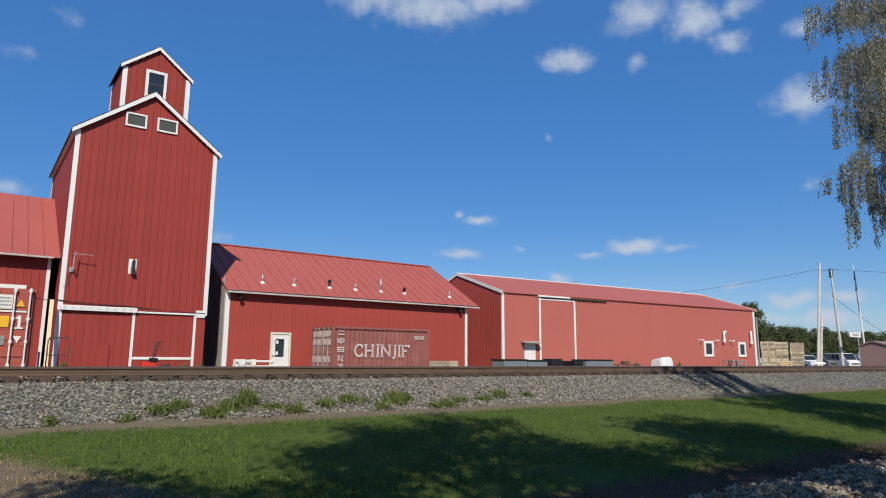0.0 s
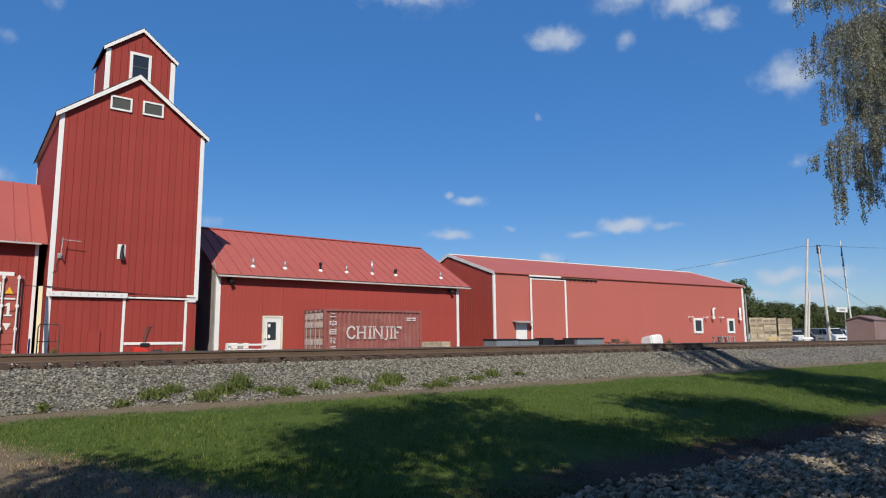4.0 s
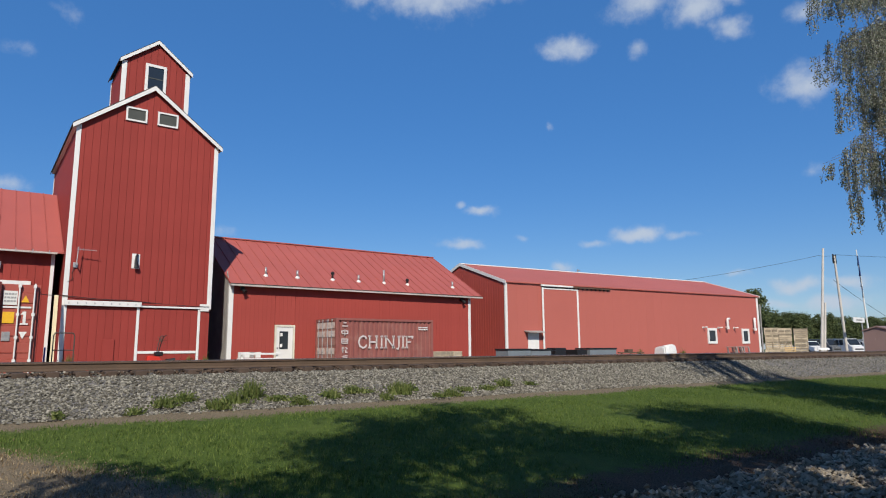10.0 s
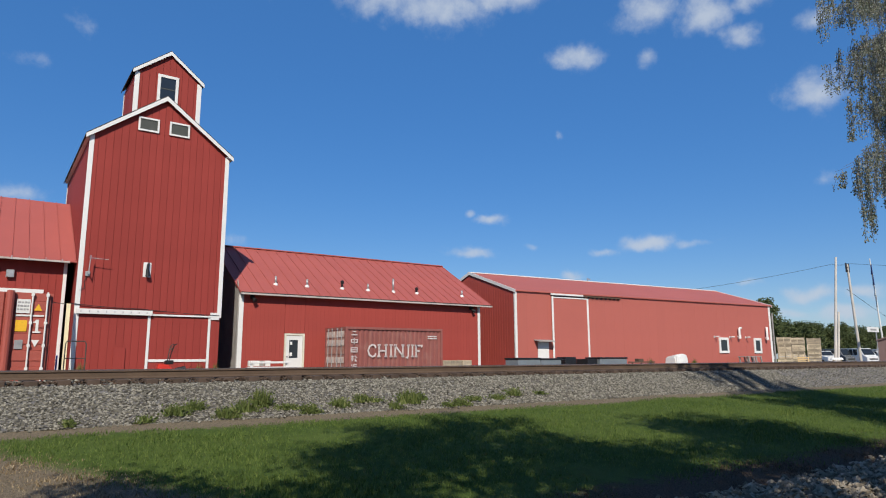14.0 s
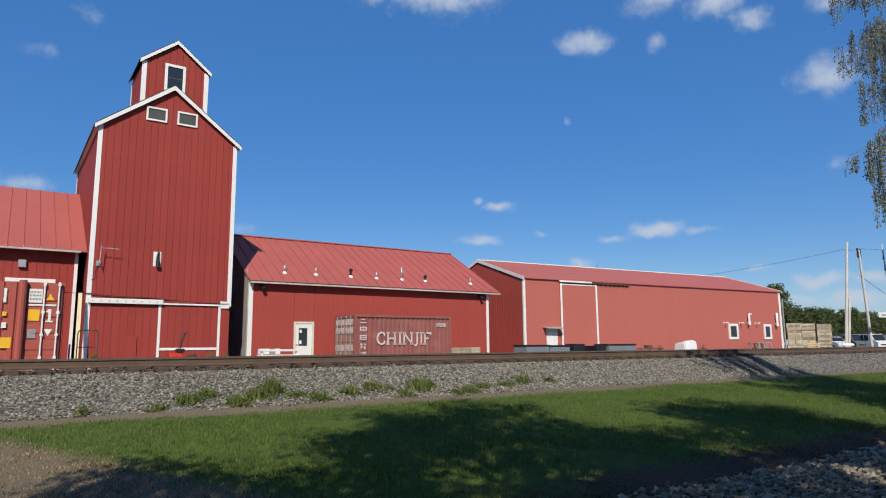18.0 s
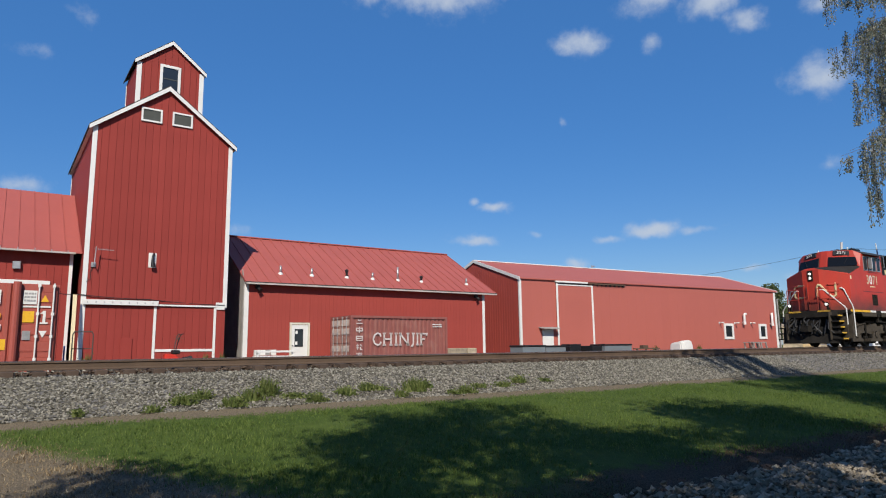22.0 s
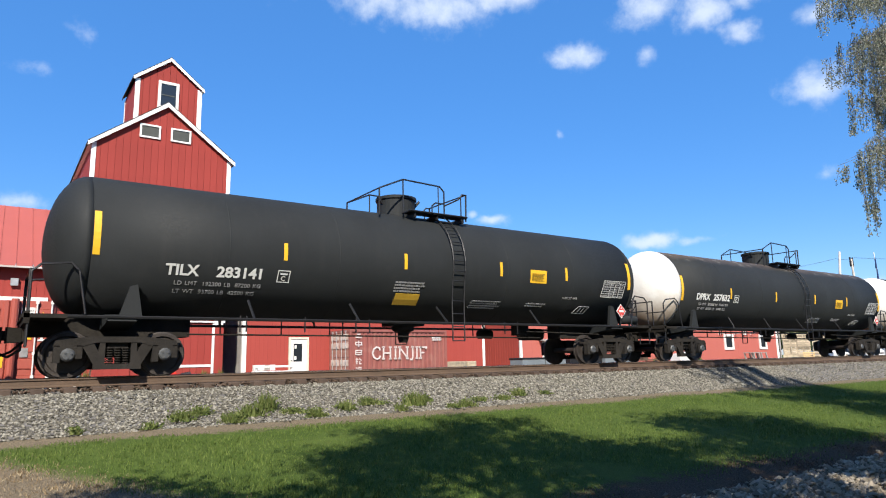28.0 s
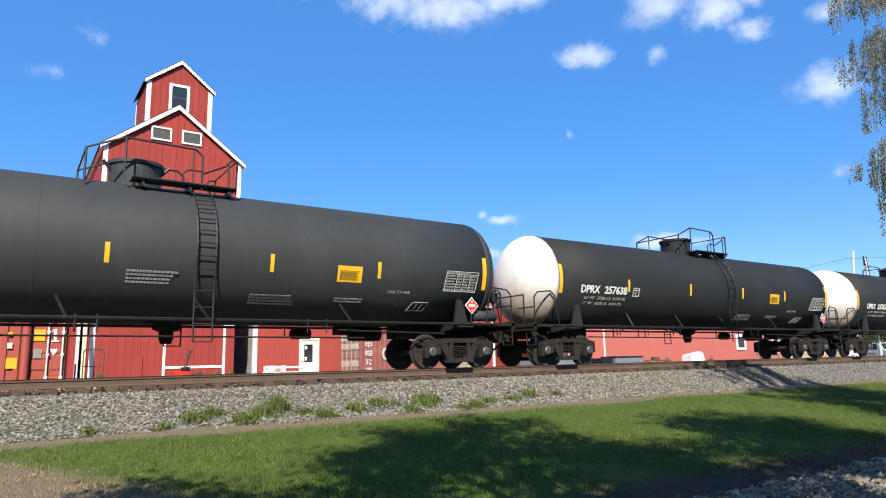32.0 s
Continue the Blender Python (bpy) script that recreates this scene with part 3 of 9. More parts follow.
def grain_elevator():
    e = thing("grain_elevator", "tall red wooden grain elevator with white trim and a rooftop cupola", "grain elevator")
    x0, x1, y0, y1, eave = 3.02, 9.17, 32.0, 41.5, 10.16
    mid, slope = (x0 + x1) / 2, 0.762
    ridge = eave + slope * (x1 - x0) / 2

    def top(x):
        return ridge + 0.12 - slope * abs(x - mid)
    bm = bmesh.new()
    prism(bm, [(x0, YARD), (x1, YARD), (x1, eave + 0.12), (mid, ridge + 0.12), (x0, eave + 0.12)], "y", y0, y1)
    part("wall", bm, RED_BOARD, e)
    boards_along_x(e, x0 + 0.02, x1 - 0.02, y0, 2.3, top, 0.302, RED_BOARD)
    boards_along_y(e, x0, y0 + 0.05, y1 - 0.05, YARD, lambda y: eave - 0.02, 0.4, RED_BOARD)
    over, out = 0.21, 0.2
    for s in (-1, 1):
        edge = mid + s * ((x1 - x0) / 2 + over)
        ze = eave - slope * over + 0.30
        slab(e, "roof", [(mid, y0 - out, ridge + 0.30), (edge, y0 - out, ze), (edge, y1 + out, ze), (mid, y1 + out, ridge + 0.30)], 0.07, SHINGLE, "dark shingle roof slope")
        bm = bmesh.new()
        prism(bm, [(mid, ridge + 0.24), (edge, ze - 0.06), (edge, ze - 0.25), (mid, ridge + 0.02)], "y", y0 - out - 0.03, y0 - out)
        part("rake_board", bm, WHITE, e)
        bm = bmesh.new()
        prism(bm, [(mid, ridge + 0.225), (edge, ze - 0.075), (edge, ze - 0.1), (mid, ridge + 0.2)], "y", y0 - out, y0)
        part("soffit", bm, WHITE, e)
        bar(e, "eave_board", edge - 0.03, edge + 0.0, y0 - out, y1 + out, ze - 0.16, ze - 0.075, SHINGLE, "dark metal eave edge")
        wall_x = x0 - 0.032 if s < 0 else x1
        lo_x, hi_x = sorted((wall_x, edge - s * 0.032))
        bar(e, "eave_soffit", lo_x, hi_x, y0 + 0.002, y1, ze - 0.16, ze - 0.13, WHITE, "white painted soffit", 0)
    for xa in (x0 - 0.05, x1 - 0.15):
        bar(e, "corner_board", xa, xa + 0.2, y0 - 0.06, y0 - 0.032, 2.2 if xa > 5 else YARD, eave + 0.13)
    bar(e, "corner_board", x0 - 0.06, x0 - 0.034, y1 - 0.2, y1, YARD, eave - 0.05)
    # drive-through doors on a track
    for a, b in ((3.12, 5.94), (6.06, 8.62), (8.74, 9.0)):
        boards_along_x(e, a, b, y0 - 0.004, YARD, lambda x: 2.16, 0.31, RED_BOARD, 0.03, 0.008, "door_board")
    bar(e, "door_track", 3.05, 6.1, y0 - 0.2, y0 - 0.07, 2.2, 2.42)
    bar(e, "door_track", 6.11, 8.7, y0 - 0.12, y0 - 0.065, 2.2, 2.28)
    bar(e, "door_track", 6.15, 8.4, y0 - 0.1, y0 - 0.032, 2.3, 2.38, RED_BOARD)
    for i in range(9):
        bar(e, "track_bracket", 3.2 + 0.33 * i, 3.24 + 0.33 * i, y0 - 0.215, y0 - 0.201, 2.27, 2.35, GALV)
    bar(e, "door_trim", 5.94, 6.06, y0 - 0.07, y0 - 0.036, YARD, 2.2)
    bar(e, "door_trim", 8.62, 8.74, y0 - 0.07, y0 - 0.036, YARD, 2.2)
    bar(e, "door_trim", 6.07, 8.61, y0 - 0.07, y0 - 0.036, 0.12, 0.24)
    bar(e, "trim_block", 8.7, 9.12, y0 - 0.09, y0 - 0.036, 2.1, 2.44)
    bar(e, "base_box", 4.62, 5.1, y0 - 0.1, y0 - 0.036, YARD, 0.75, RED_BOARD)
    window(e, 4.92, 5.84, 10.87, 11.54, y0, 0.08, 0, LOUVRE)
    window(e, 6.30, 7.23, 10.88, 11.56, y0, 0.08, 0, LOUVRE)
    # cupola
    cx0, cx1, cy0, cy1, ce = 4.70, 7.70, 32.35, 35.35, 13.80
    cm = (cx0 + cx1) / 2
    cslope = 0.80
    cr = ce + cslope * (cx1 - cx0) / 2

    def ctop(x):
        return cr + 0.12 - cslope * abs(x - cm)
    bm = bmesh.new()
    prism(bm, [(cx0, 10.6), (cx1, 10.6), (cx1, ce + 0.12), (cm, cr + 0.12), (cx0, ce + 0.12)], "y", cy0, cy1)
    cup = part("cupola", bm, RED_BOARD, e, "small gabled cupola on the roof")
    boards_along_x(cup, cx0, cx1, cy0, 11.4, ctop, 0.3, RED_BOARD)
    boards_along_y(cup, cx0, cy0 + 0.03, cy1, 11.4, lambda y: ce - 0.02, 0.4, RED_BOARD)
    for s in (-1, 1):
        edge = cm + s * ((cx1 - cx0) / 2 + 0.15)
        ze = ce - cslope * 0.15 + 0.30
        slab(cup, "cupola_roof", [(cm, cy0 - 0.15, cr + 0.30), (edge, cy0 - 0.15, ze), (edge, cy1 + 0.15, ze), (cm, cy1 + 0.15, cr + 0.30)], 0.06, SHINGLE, "dark shingle roof slope")
        bm = bmesh.new()
        prism(bm, [(cm, cr + 0.25), (edge, ze - 0.05), (edge, ze - 0.22), (cm, cr + 0.07)], "y", cy0 - 0.18, cy0 - 0.15)
        part("rake_board", bm, WHITE, cup)
        bar(cup, "eave_board", edge - 0.03, edge, cy0 - 0.15, cy1 + 0.15, ze - 0.14, ze - 0.062, SHINGLE)
    for xa in (cx0 - 0.05, cx1 - 0.17):
        bar(cup, "corner_board", xa, xa + 0.22, cy0 - 0.06, cy0 - 0.032, 11.4, ce + 0.12)
    bar(cup, "corner_board", cx0 - 0.06, cx0 - 0.034, cy1 - 0.16, cy1, 11.4, ce - 0.05)
    window(cup, 5.68, 6.64, 12.6, 14.0, cy0, 0.13, 1)
    return e


grain_elevator()


def wall_lamp(x, z, y):
    t = thing("wall_lamp", "dark wall lamp with a pale back plate on red siding", "wall lamp")
    bar(t, "back_plate", x - 0.17, x + 0.17, y - 0.05, y - 0.031, z - 0.34, z + 0.34, WHITE)
    bm = bmesh.new()
    tube(bm, [(x + 0.06, y - 0.06, z + 0.3), (x, y - 0.16, z + 0.2), (x - 0.02, y - 0.2, z - 0.02)], 0.05, 8)
    rod(bm, (x - 0.02, y - 0.2, z + 0.02), (x + 0.02, y - 0.2, z - 0.32), 0.06, 0.11, 10)
    part("lamp_arm", bm, BLACK_METAL, t)


wall_lamp(5.76, 4.3, 32.0)


def antenna():
    t = thing("television_antenna", "small grey aerial with cross rods on the elevator wall", "antenna")
    bm = bmesh.new()
    rod(bm, (3.36, 31.97, 3.98), (3.36, 31.62, 3.98), 0.025)
    box(bm, 3.27, 3.45, 31.9, 31.968, 3.84, 4.06, 0.01)
    part("bracket", bm, GALV, t)
    bm = bmesh.new()
    rod(bm, (3.36, 31.62, 3.9), (3.40, 31.60, 4.72), 0.02)
    part("mast", bm, GALV, t)
    bm = bmesh.new()
    rod(bm, (3.34, 31.6, 4.61), (4.10, 31.56, 4.58), 0.012)
    for i in range(8):
        x = 3.38 + 0.1 * i
        rod(bm, (x, 31.58, 4.54 + 0.006 * i), (x, 31.58, 4.68 - 0.008 * i), 0.006, None, 5)
    part("boom", bm, GALV, t)
    bm = bmesh.new()
    tube(bm, [(3.36, 31.95, 3.88), (3.25, 31.94, 3.6), (3.3, 31.94, 3.35), (3.12, 31.93, 3.2)], 0.012, 5)
    part("cable", bm, BLACK_METAL, t)


antenna()


def feed_shed():
    """The low building west of the elevator."""
    e = thing("feed_shed", "low red shed with a red metal roof west of the elevator", "shed")
    x0, x1, y0, y1, eave = -14.0, 2.6, 33.2, 44.2, 4.71
    ry, rz = 38.7, 8.28
    bm = bmesh.new()
    prism(bm, [(y0, YARD), (y1, YARD), (y1, eave), (ry, rz - 0.1), (y0, eave)], "x", x0, x1)
    part("wall", bm, RED_BOARD, e)
    boards_along_x(e, -6.0, x1 - 0.02, y0, YARD, lambda x: eave - 0.05, 0.3, RED_BOARD)
    s = (rz - eave) / (ry - y0)
    ye, ze = y0 - 0.45, eave - 0.45 * s + 0.15
    slab(e, "roof", [(x0, ye, ze), (2.98, ye, ze), (2.98, ry, rz + 0.08), (x0, ry, rz + 0.08)], 0.06, RED_ROOF, "red standing-seam metal roof")
    slab(e, "roof", [(x0, ry, rz + 0.08), (2.98, ry, rz + 0.08), (2.98, y1 + 0.45, ze), (x0, y1 + 0.45, ze)], 0.06, RED_ROOF)
    seams(e, -8.4, 2.94, (ye, ze), (ry, rz + 0.08), 0.6, RED_ROOF)
    bar(e, "gutter", x0, 2.72, ye - 0.1, ye - 0.004, ze - 0.11, ze - 0.03, GUTTER, "dull pale metal gutter")
    for i in range(8):
        bar(e, "gutter_bracket", 2.4 - 0.62 * i, 2.43 - 0.62 * i, ye - 0.115, ye - 0.101, ze - 0.12, ze + 0.05, GALV, "", 0)
    bar(e, "corner_board", x1 - 0.06, x1 + 0.08, y0 - 0.06, y0 - 0.032, YARD, eave - 0.1)
    bar(e, "door_track", 0.0, 1.85, y0 - 0.2, y0 - 0.04, 3.05, 3.25)
    bar(e, "track_bracket", 0.82, 0.98, y0 - 0.22, y0 - 0.06, 2.85, 3.05)
    return e


feed_shed()


def shed_lamp():
    t = thing("wall_floodlight", "small pale floodlight under the shed eave", "floodlight")
    bm = bmesh.new()
    box(bm, 0.42, 0.72, 33.0, 33.12, 3.72, 4.05, 0.02)
    part("housing", bm, GALV, t)
    bm = bmesh.new()
    rod(bm, (0.57, 33.168, 3.95), (0.57, 33.1, 3.9), 0.05)
    part("mount", bm, BLACK_METAL, t)


shed_lamp()


def warehouse():
    """The long low building with the row of roof vents."""
    e = thing("warehouse", "long low red warehouse with a red metal roof and white corners", "warehouse")
    x0, x1, y0, y1, eave = 10.5, 26.02, 33.2, 43.8, 3.74
    ry, rz = 38.5, 6.88
    bm = bmesh.new()
    prism(bm, [(y0, YARD), (y1, YARD), (y1, eave), (ry, rz - 0.1), (y0, eave)], "x", x0, x1)
    part("wall", bm, RED_SHEET, e)
    boards_along_x(e, x0 + 0.18, 12.92, y0, YARD, lambda x: eave - 0.03, 0.23, RED_SHEET, 0.03, 0.004)
    boards_along_x(e, 14.06, x1 - 0.1, y0, YARD, lambda x: eave - 0.03, 0.23, RED_SHEET, 0.03, 0.004)
    boards_along_x(e, 12.93, 14.05, y0, 1.6, lambda x: eave - 0.03, 0.22, RED_SHEET, 0.03, 0.004)
    boards_along_y(e, x0, y0 + 0.02, 38.4, YARD, lambda y: eave + (y - y0) * 0.6, 0.3, GREY_BOARD)
    s = (rz - eave) / (ry - y0)
    ye, ze = y0 - 0.35, eave - 0.35 * s + 0.12
    for a, b, c, d in ((ye, ze, ry, rz), (ry, rz, 2 * ry - ye, ze)):
        slab(e, "roof", [(x0 - 0.12, a, b), (26.85, a, b), (26.85, c, d), (x0 - 0.12, c, d)], 0.06, RED_ROOF, "red standing-seam metal roof")
    seams(e, x0 - 0.1, 26.8, (ye, ze), (ry, rz), 0.62, RED_ROOF)
    bar(e, "ridge_cap", x0 - 0.12, 26.85, ry - 0.14, ry + 0.14, rz - 0.02, rz + 0.05, RED_ROOF)
    bar(e, "gutter", x0 - 0.1, 26.85, ye - 0.1, ye - 0.005, ze - 0.15, ze - 0.065, GUTTER, "dull pale metal gutter")
    bar(e, "drip_edge", x0 - 0.1, 26.85, ye - 0.06, ye - 0.004, ze - 0.062, ze - 0.012, SHINGLE, "dark roof edge", 0)
    bar(e, "corner_board", x0 - 0.06, x0 + 0.18, y0 - 0.06, y0 - 0.032, YARD, eave - 0.03)
    bar(e, "corner_board", x1 - 0.1, x1 + 0.1, y0 - 0.06, y0 - 0.032, YARD, eave - 0.03)
    bm = bmesh.new()
    prism(bm, [(y0 - 0.02, YARD), (y0 + 0.3, YARD), (y0 + 0.3, eave + 0.6), (y0 - 0.02, eave)], "x", x0 - 0.1, x0 - 0.062)
    part("end_trim", bm, GREY_BOARD, e)
    # white entrance door
    bm = bmesh.new()
    for a, b, c, d in ((12.93, 13.02, YARD, 1.58), (13.96, 14.05, YARD, 1.58), (13.02, 13.96, 1.48, 1.58)):
        box(bm, a, b, y0 - 0.1, y0 - 0.0, c, d)
    door = part("door_frame", bm, paint("cream_door_frame", (0.62, 0.58, 0.47), 0.5), e, "cream door frame")
    bar(door, "door_leaf", 13.03, 13.95, y0 - 0.06, y0 - 0.02, YARD + 0.3, 1.46, WHITE, "white door with a tall window")
    bar(door, "pane", 13.2, 13.68, y0 - 0.075, y0 - 0.062, 0.3, 1.24, PANE)
    bar(door, "paper_notice", 13.24, 13.36, y0 - 0.08, y0 - 0.077, 0.98, 1.15, WHITE, bevel=0)
    bar(door, "paper_notice", 13.23, 13.36, y0 - 0.08, y0 - 0.077, 0.4, 0.58, WHITE, bevel=0)
    bm = bmesh.new()
    rod(bm, (13.09, y0 - 0.06, 0.36), (13.09, y0 - 0.13, 0.36), 0.03)
    part("handle", bm, BLACK_METAL, door)
    bar(e, "door_step", 12.9, 14.1, y0 - 0.5, y0 - 0.1, YARD - 0.05, YARD + 0.28, GREY_BOARD)
    return e


warehouse()


def corner_lamp(x):
    t = thing("eave_lamp", "small dark flood lamp under the warehouse eave", "floodlight", None, "eave lamps")
    bm = bmesh.new()
    box(bm, x - 0.1, x + 0.1, 33.0, 33.166, 3.3, 3.5, 0.02)
    part("mount", bm, BLACK_METAL, t)
    bm = bmesh.new()
    rod(bm, (x, 33.03, 3.36), (x + 0.1, 32.86, 3.2), 0.07, 0.12, 10)
    part("head", bm, BLACK_METAL, t)


corner_lamp(11.1)
corner_lamp(25.35)


def roof_vents():
    """Seven pipes that stand on the warehouse roof just above its gutter."""
    def roof_z(y):
        return 3.74 + (y - 33.2) * (6.88 - 3.74) / (38.5 - 33.2) + 0.12 * (38.5 - y) / 5.65
    for x, tall, shape in ((12.6, 0.45, "pipe"), (14.42, 0.4, "pipe"), (16.58, 0.42, "hood"), (18.27, 0.38, "pipe"), (20.0, 0.8, "pipe"), (21.7, 0.32, "hood"), (25.2, 0.38, "pipe")):
        y = 33.88
        z = roof_z(y)
        t = thing("roof_vent", "galvanised vent pipe on the red roof" if shape == "pipe" else "dark hooded vent on the red roof", "roof vent", pose(x, y, z), "warehouse roof vents")
        bm = bmesh.new()
        lathe(bm, [(-0.16, 0.14), (0.02, 0.13), (0.08, 0.07)], "z", 12)
        part("flashing", bm, WHITE, t, "white roof flashing", True)
        bm = bmesh.new()
        lathe(bm, [(0.05, 0.06), (tall, 0.06)], "z", 12)
        part("pipe", bm, GALV if shape == "pipe" else BLACK_METAL, t, "", True)
        if shape == "hood":
            bm = bmesh.new()
            lathe(bm, [(tall - 0.12, 0.10), (tall, 0.11), (tall + 0.06, 0.05)], "z", 12)
            part("cowl", bm, BLACK_METAL, t)


roof_vents()


BARN = pose(29.2, 33.2, 0, 0, 0, -4.5)      # the barn stands a little turned towards the track


def steel_barn():
    """The long storage barn with the sliding door, in its own axes: x along the front wall, y to the back."""
    e = thing("storage_barn", "long faded-red steel storage barn with white edge trim", "barn", BARN)
    long, deep, eave = 28.3, 11.2, 4.8
    ry, rz = 5.6, 6.66
    bm = bmesh.new()
    prism(bm, [(0, YARD), (deep, YARD), (deep, eave), (ry, rz - 0.08), (0, eave)], "x", 0, long)
    part("wall", bm, RED_FADED, e)
    boards_along_x(e, 0.02, long - 0.02, 0, YARD, lambda x: eave - 0.02, 0.91, RED_FADED, 0.03, 0.003, "siding_panel")
    s = (rz - eave) / ry
    boards_along_y(e, 0, 0, ry, YARD, lambda y: eave + y * s - 0.05, 0.29, RED_RIB, 0.03, 0.022, "siding_rib")
    boards_along_y(e, 0, ry, deep, YARD, lambda y: eave + (deep - y) * s - 0.05, 0.29, RED_RIB, 0.03, 0.022, "siding_rib")
    for a, b, c, d in ((-0.14, eave + 0.03, ry, rz), (ry, rz, deep + 0.14, eave + 0.03)):
        slab(e, "roof", [(-0.07, a, b), (long + 0.25, a, b), (long + 0.25, c, d), (-0.07, c, d)], 0.06, RED_FADED, "faded red ribbed steel roof")
    bar(e, "ridge_cap", -0.09, long + 0.27, ry - 0.12, ry + 0.12, rz - 0.02, rz + 0.05, WHITE, "white ridge cap")
    for xa in (-0.112, long + 0.251):
        for ya, yb in ((-0.16, ry), (deep + 0.16, ry)):
            bm = bmesh.new()
            prism(bm, [(ya, eave + 0.07), (yb, rz + 0.06), (yb, rz - 0.16), (ya, eave - 0.15)], "x", xa, xa + 0.04)
            part("rake_trim", bm, WHITE, e)
    for ya, yb in ((0.001, ry), (deep - 0.001, ry)):
        bm = bmesh.new()
        prism(bm, [(ya, eave - 0.02), (yb, rz - 0.09), (yb, rz - 0.12), (ya, eave - 0.05)], "x", -0.07, -0.036)
        part("gable_soffit", bm, WHITE, e)
    bar(e, "eave_trim", 0, long, -0.155, -0.144, eave - 0.06, eave + 0.02, RED_FADED)
    bar(e, "corner_trim", -0.06, 0.11, -0.06, -0.032, YARD, eave - 0.03)
    bar(e, "corner_trim", -0.064, -0.036, -0.03, 0.09, YARD, eave - 0.03)
    bar(e, "corner_trim", long - 0.2, long + 0.06, -0.06, -0.032, YARD, eave - 0.03)
    # sliding door, its track and the small door beside it
    bar(e, "sliding_door", 3.2, 6.4, -0.12, -0.04, YARD, 4.46, RED_FADED)
    for a, b, c, d in ((3.08, 3.24, YARD, 4.54), (6.36, 6.52, YARD, 4.5), (3.24, 6.36, 4.42, 4.5)):
        bar(e, "door_trim", a, b, -0.15, -0.121, c, d)
    bar(e, "door_track", 3.02, 6.0, -0.2, -0.08, 4.62, 4.74)
    # black bar that paints the shade below the sliding door's track
    bar(e, "track_shade", 3.1, 6.0, -0.14, -0.034, 4.52, 4.6, BLACK_METAL, "black bar painted as shade under the door track", 0)
    bar(e, "door_track", 6.0, 9.8, -0.17, -0.05, 4.6, 4.68, RUST_RAIL)
    for i in range(9):
        bar(e, "track_bracket", 6.1 + 0.43 * i, 6.17 + 0.43 * i, -0.19, -0.032, 4.5, 4.595, BLACK_METAL)
    bar(e, "service_door", 1.8, 2.76, -0.08, -0.034, YARD + 0.1, 1.33, WHITE, "white service door")
    slab(e, "door_canopy", [(1.5, -0.6, 1.40), (2.95, -0.6, 1.40), (2.95, -0.035, 1.5), (1.5, -0.035, 1.5)], 0.06, GREY_BOARD)
    for a, b in ((20.98, 22.2), (25.65, 26.7)):
        window(e, a, b, 0.6, 1.9, -0.01, 0.2)
    bar(e, "brace_post", 28.62, 28.72, -0.06, 0.05, YARD, 4.15, GREY_BOARD, "weathered post at the corner")
    bm = bmesh.new()
    tube(bm, [(11.9, ry, rz + 0.02), (11.9, ry, rz + 0.24), (12.2, ry, rz + 0.2)], 0.05, 6)
    part("ridge_vent", bm, GALV, e)
    return e


steel_barn()


def vent_stub(x, z):
    t = thing("wall_vent_pipe", "short white vent pipe standing out from the barn wall", "vent pipe", BARN, "barn wall vents")
    bm = bmesh.new()
    rod(bm, (x, -0.031, z), (x, -0.46, z + 0.02), 0.055, None, 10)
    pipe = part("pipe", bm, WHITE, t, "", True)
    bm = bmesh.new()
    lathe(bm, [(-0.052, 0.1), (-0.034, 0.1)], "y", 12, (x, 0, z))
    part("wall_plate", bm, WHITE, pipe)


def vent_riser(x, z, tall, turn):
    t = thing("wall_vent_pipe", "white upright vent pipe with an elbow on the barn wall", "vent pipe", BARN, "barn wall vents")
    bm = bmesh.new()
    points = [(x, -0.031, z), (x, -0.2, z), (x, -0.26, z + 0.08), (x, -0.26, z + tall)]
    tube(bm, points + ([(x + 0.08, -0.26, z + tall + 0.08), (x + 0.3, -0.26, z + tall + 0.08)] if turn else []), 0.09, 8)
    part("pipe", bm, WHITE, t, "", True)
    bm = bmesh.new()
    rod(bm, (x, -0.26, z - 0.16), (x, -0.26, z + 0.1), 0.12, None, 10)
    part("condensate_cap", bm, WHITE, t)


for x, z in ((20.49, 1.94), (22.49, 1.94), (24.62, 1.94)):
    vent_stub(x, z)
vent_riser(23.5, 1.98, 0.66, True)
vent_riser(27.35, 1.9, 0.98, False)

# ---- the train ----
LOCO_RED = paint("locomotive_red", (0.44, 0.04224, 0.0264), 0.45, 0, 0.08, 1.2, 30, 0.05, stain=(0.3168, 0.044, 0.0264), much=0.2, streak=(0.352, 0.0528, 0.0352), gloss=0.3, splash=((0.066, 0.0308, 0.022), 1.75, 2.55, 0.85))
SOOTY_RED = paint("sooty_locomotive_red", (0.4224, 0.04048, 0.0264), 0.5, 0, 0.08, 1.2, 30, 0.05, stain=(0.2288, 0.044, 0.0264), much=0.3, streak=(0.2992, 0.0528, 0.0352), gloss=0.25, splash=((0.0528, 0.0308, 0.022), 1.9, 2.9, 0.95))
NOSE_TOP = paint("anti_glare_nose_top", (0.03, 0.026, 0.024), 0.8, 0, 0.2, 1.2, 30, 0.1, gloss=0.15)
CAB_ROOF = paint("dull_cab_roof", (0.045, 0.046, 0.048), 0.6, 0, 0.2, 1.2, 30, 0.08, gloss=0.25)
DULL_CREAM = paint("worn_cream_numeral", (0.52, 0.42, 0.29), 0.55, 0, 0.12, 2, 40, 0.03, stain=(0.42, 0.26, 0.17), much=0.2)
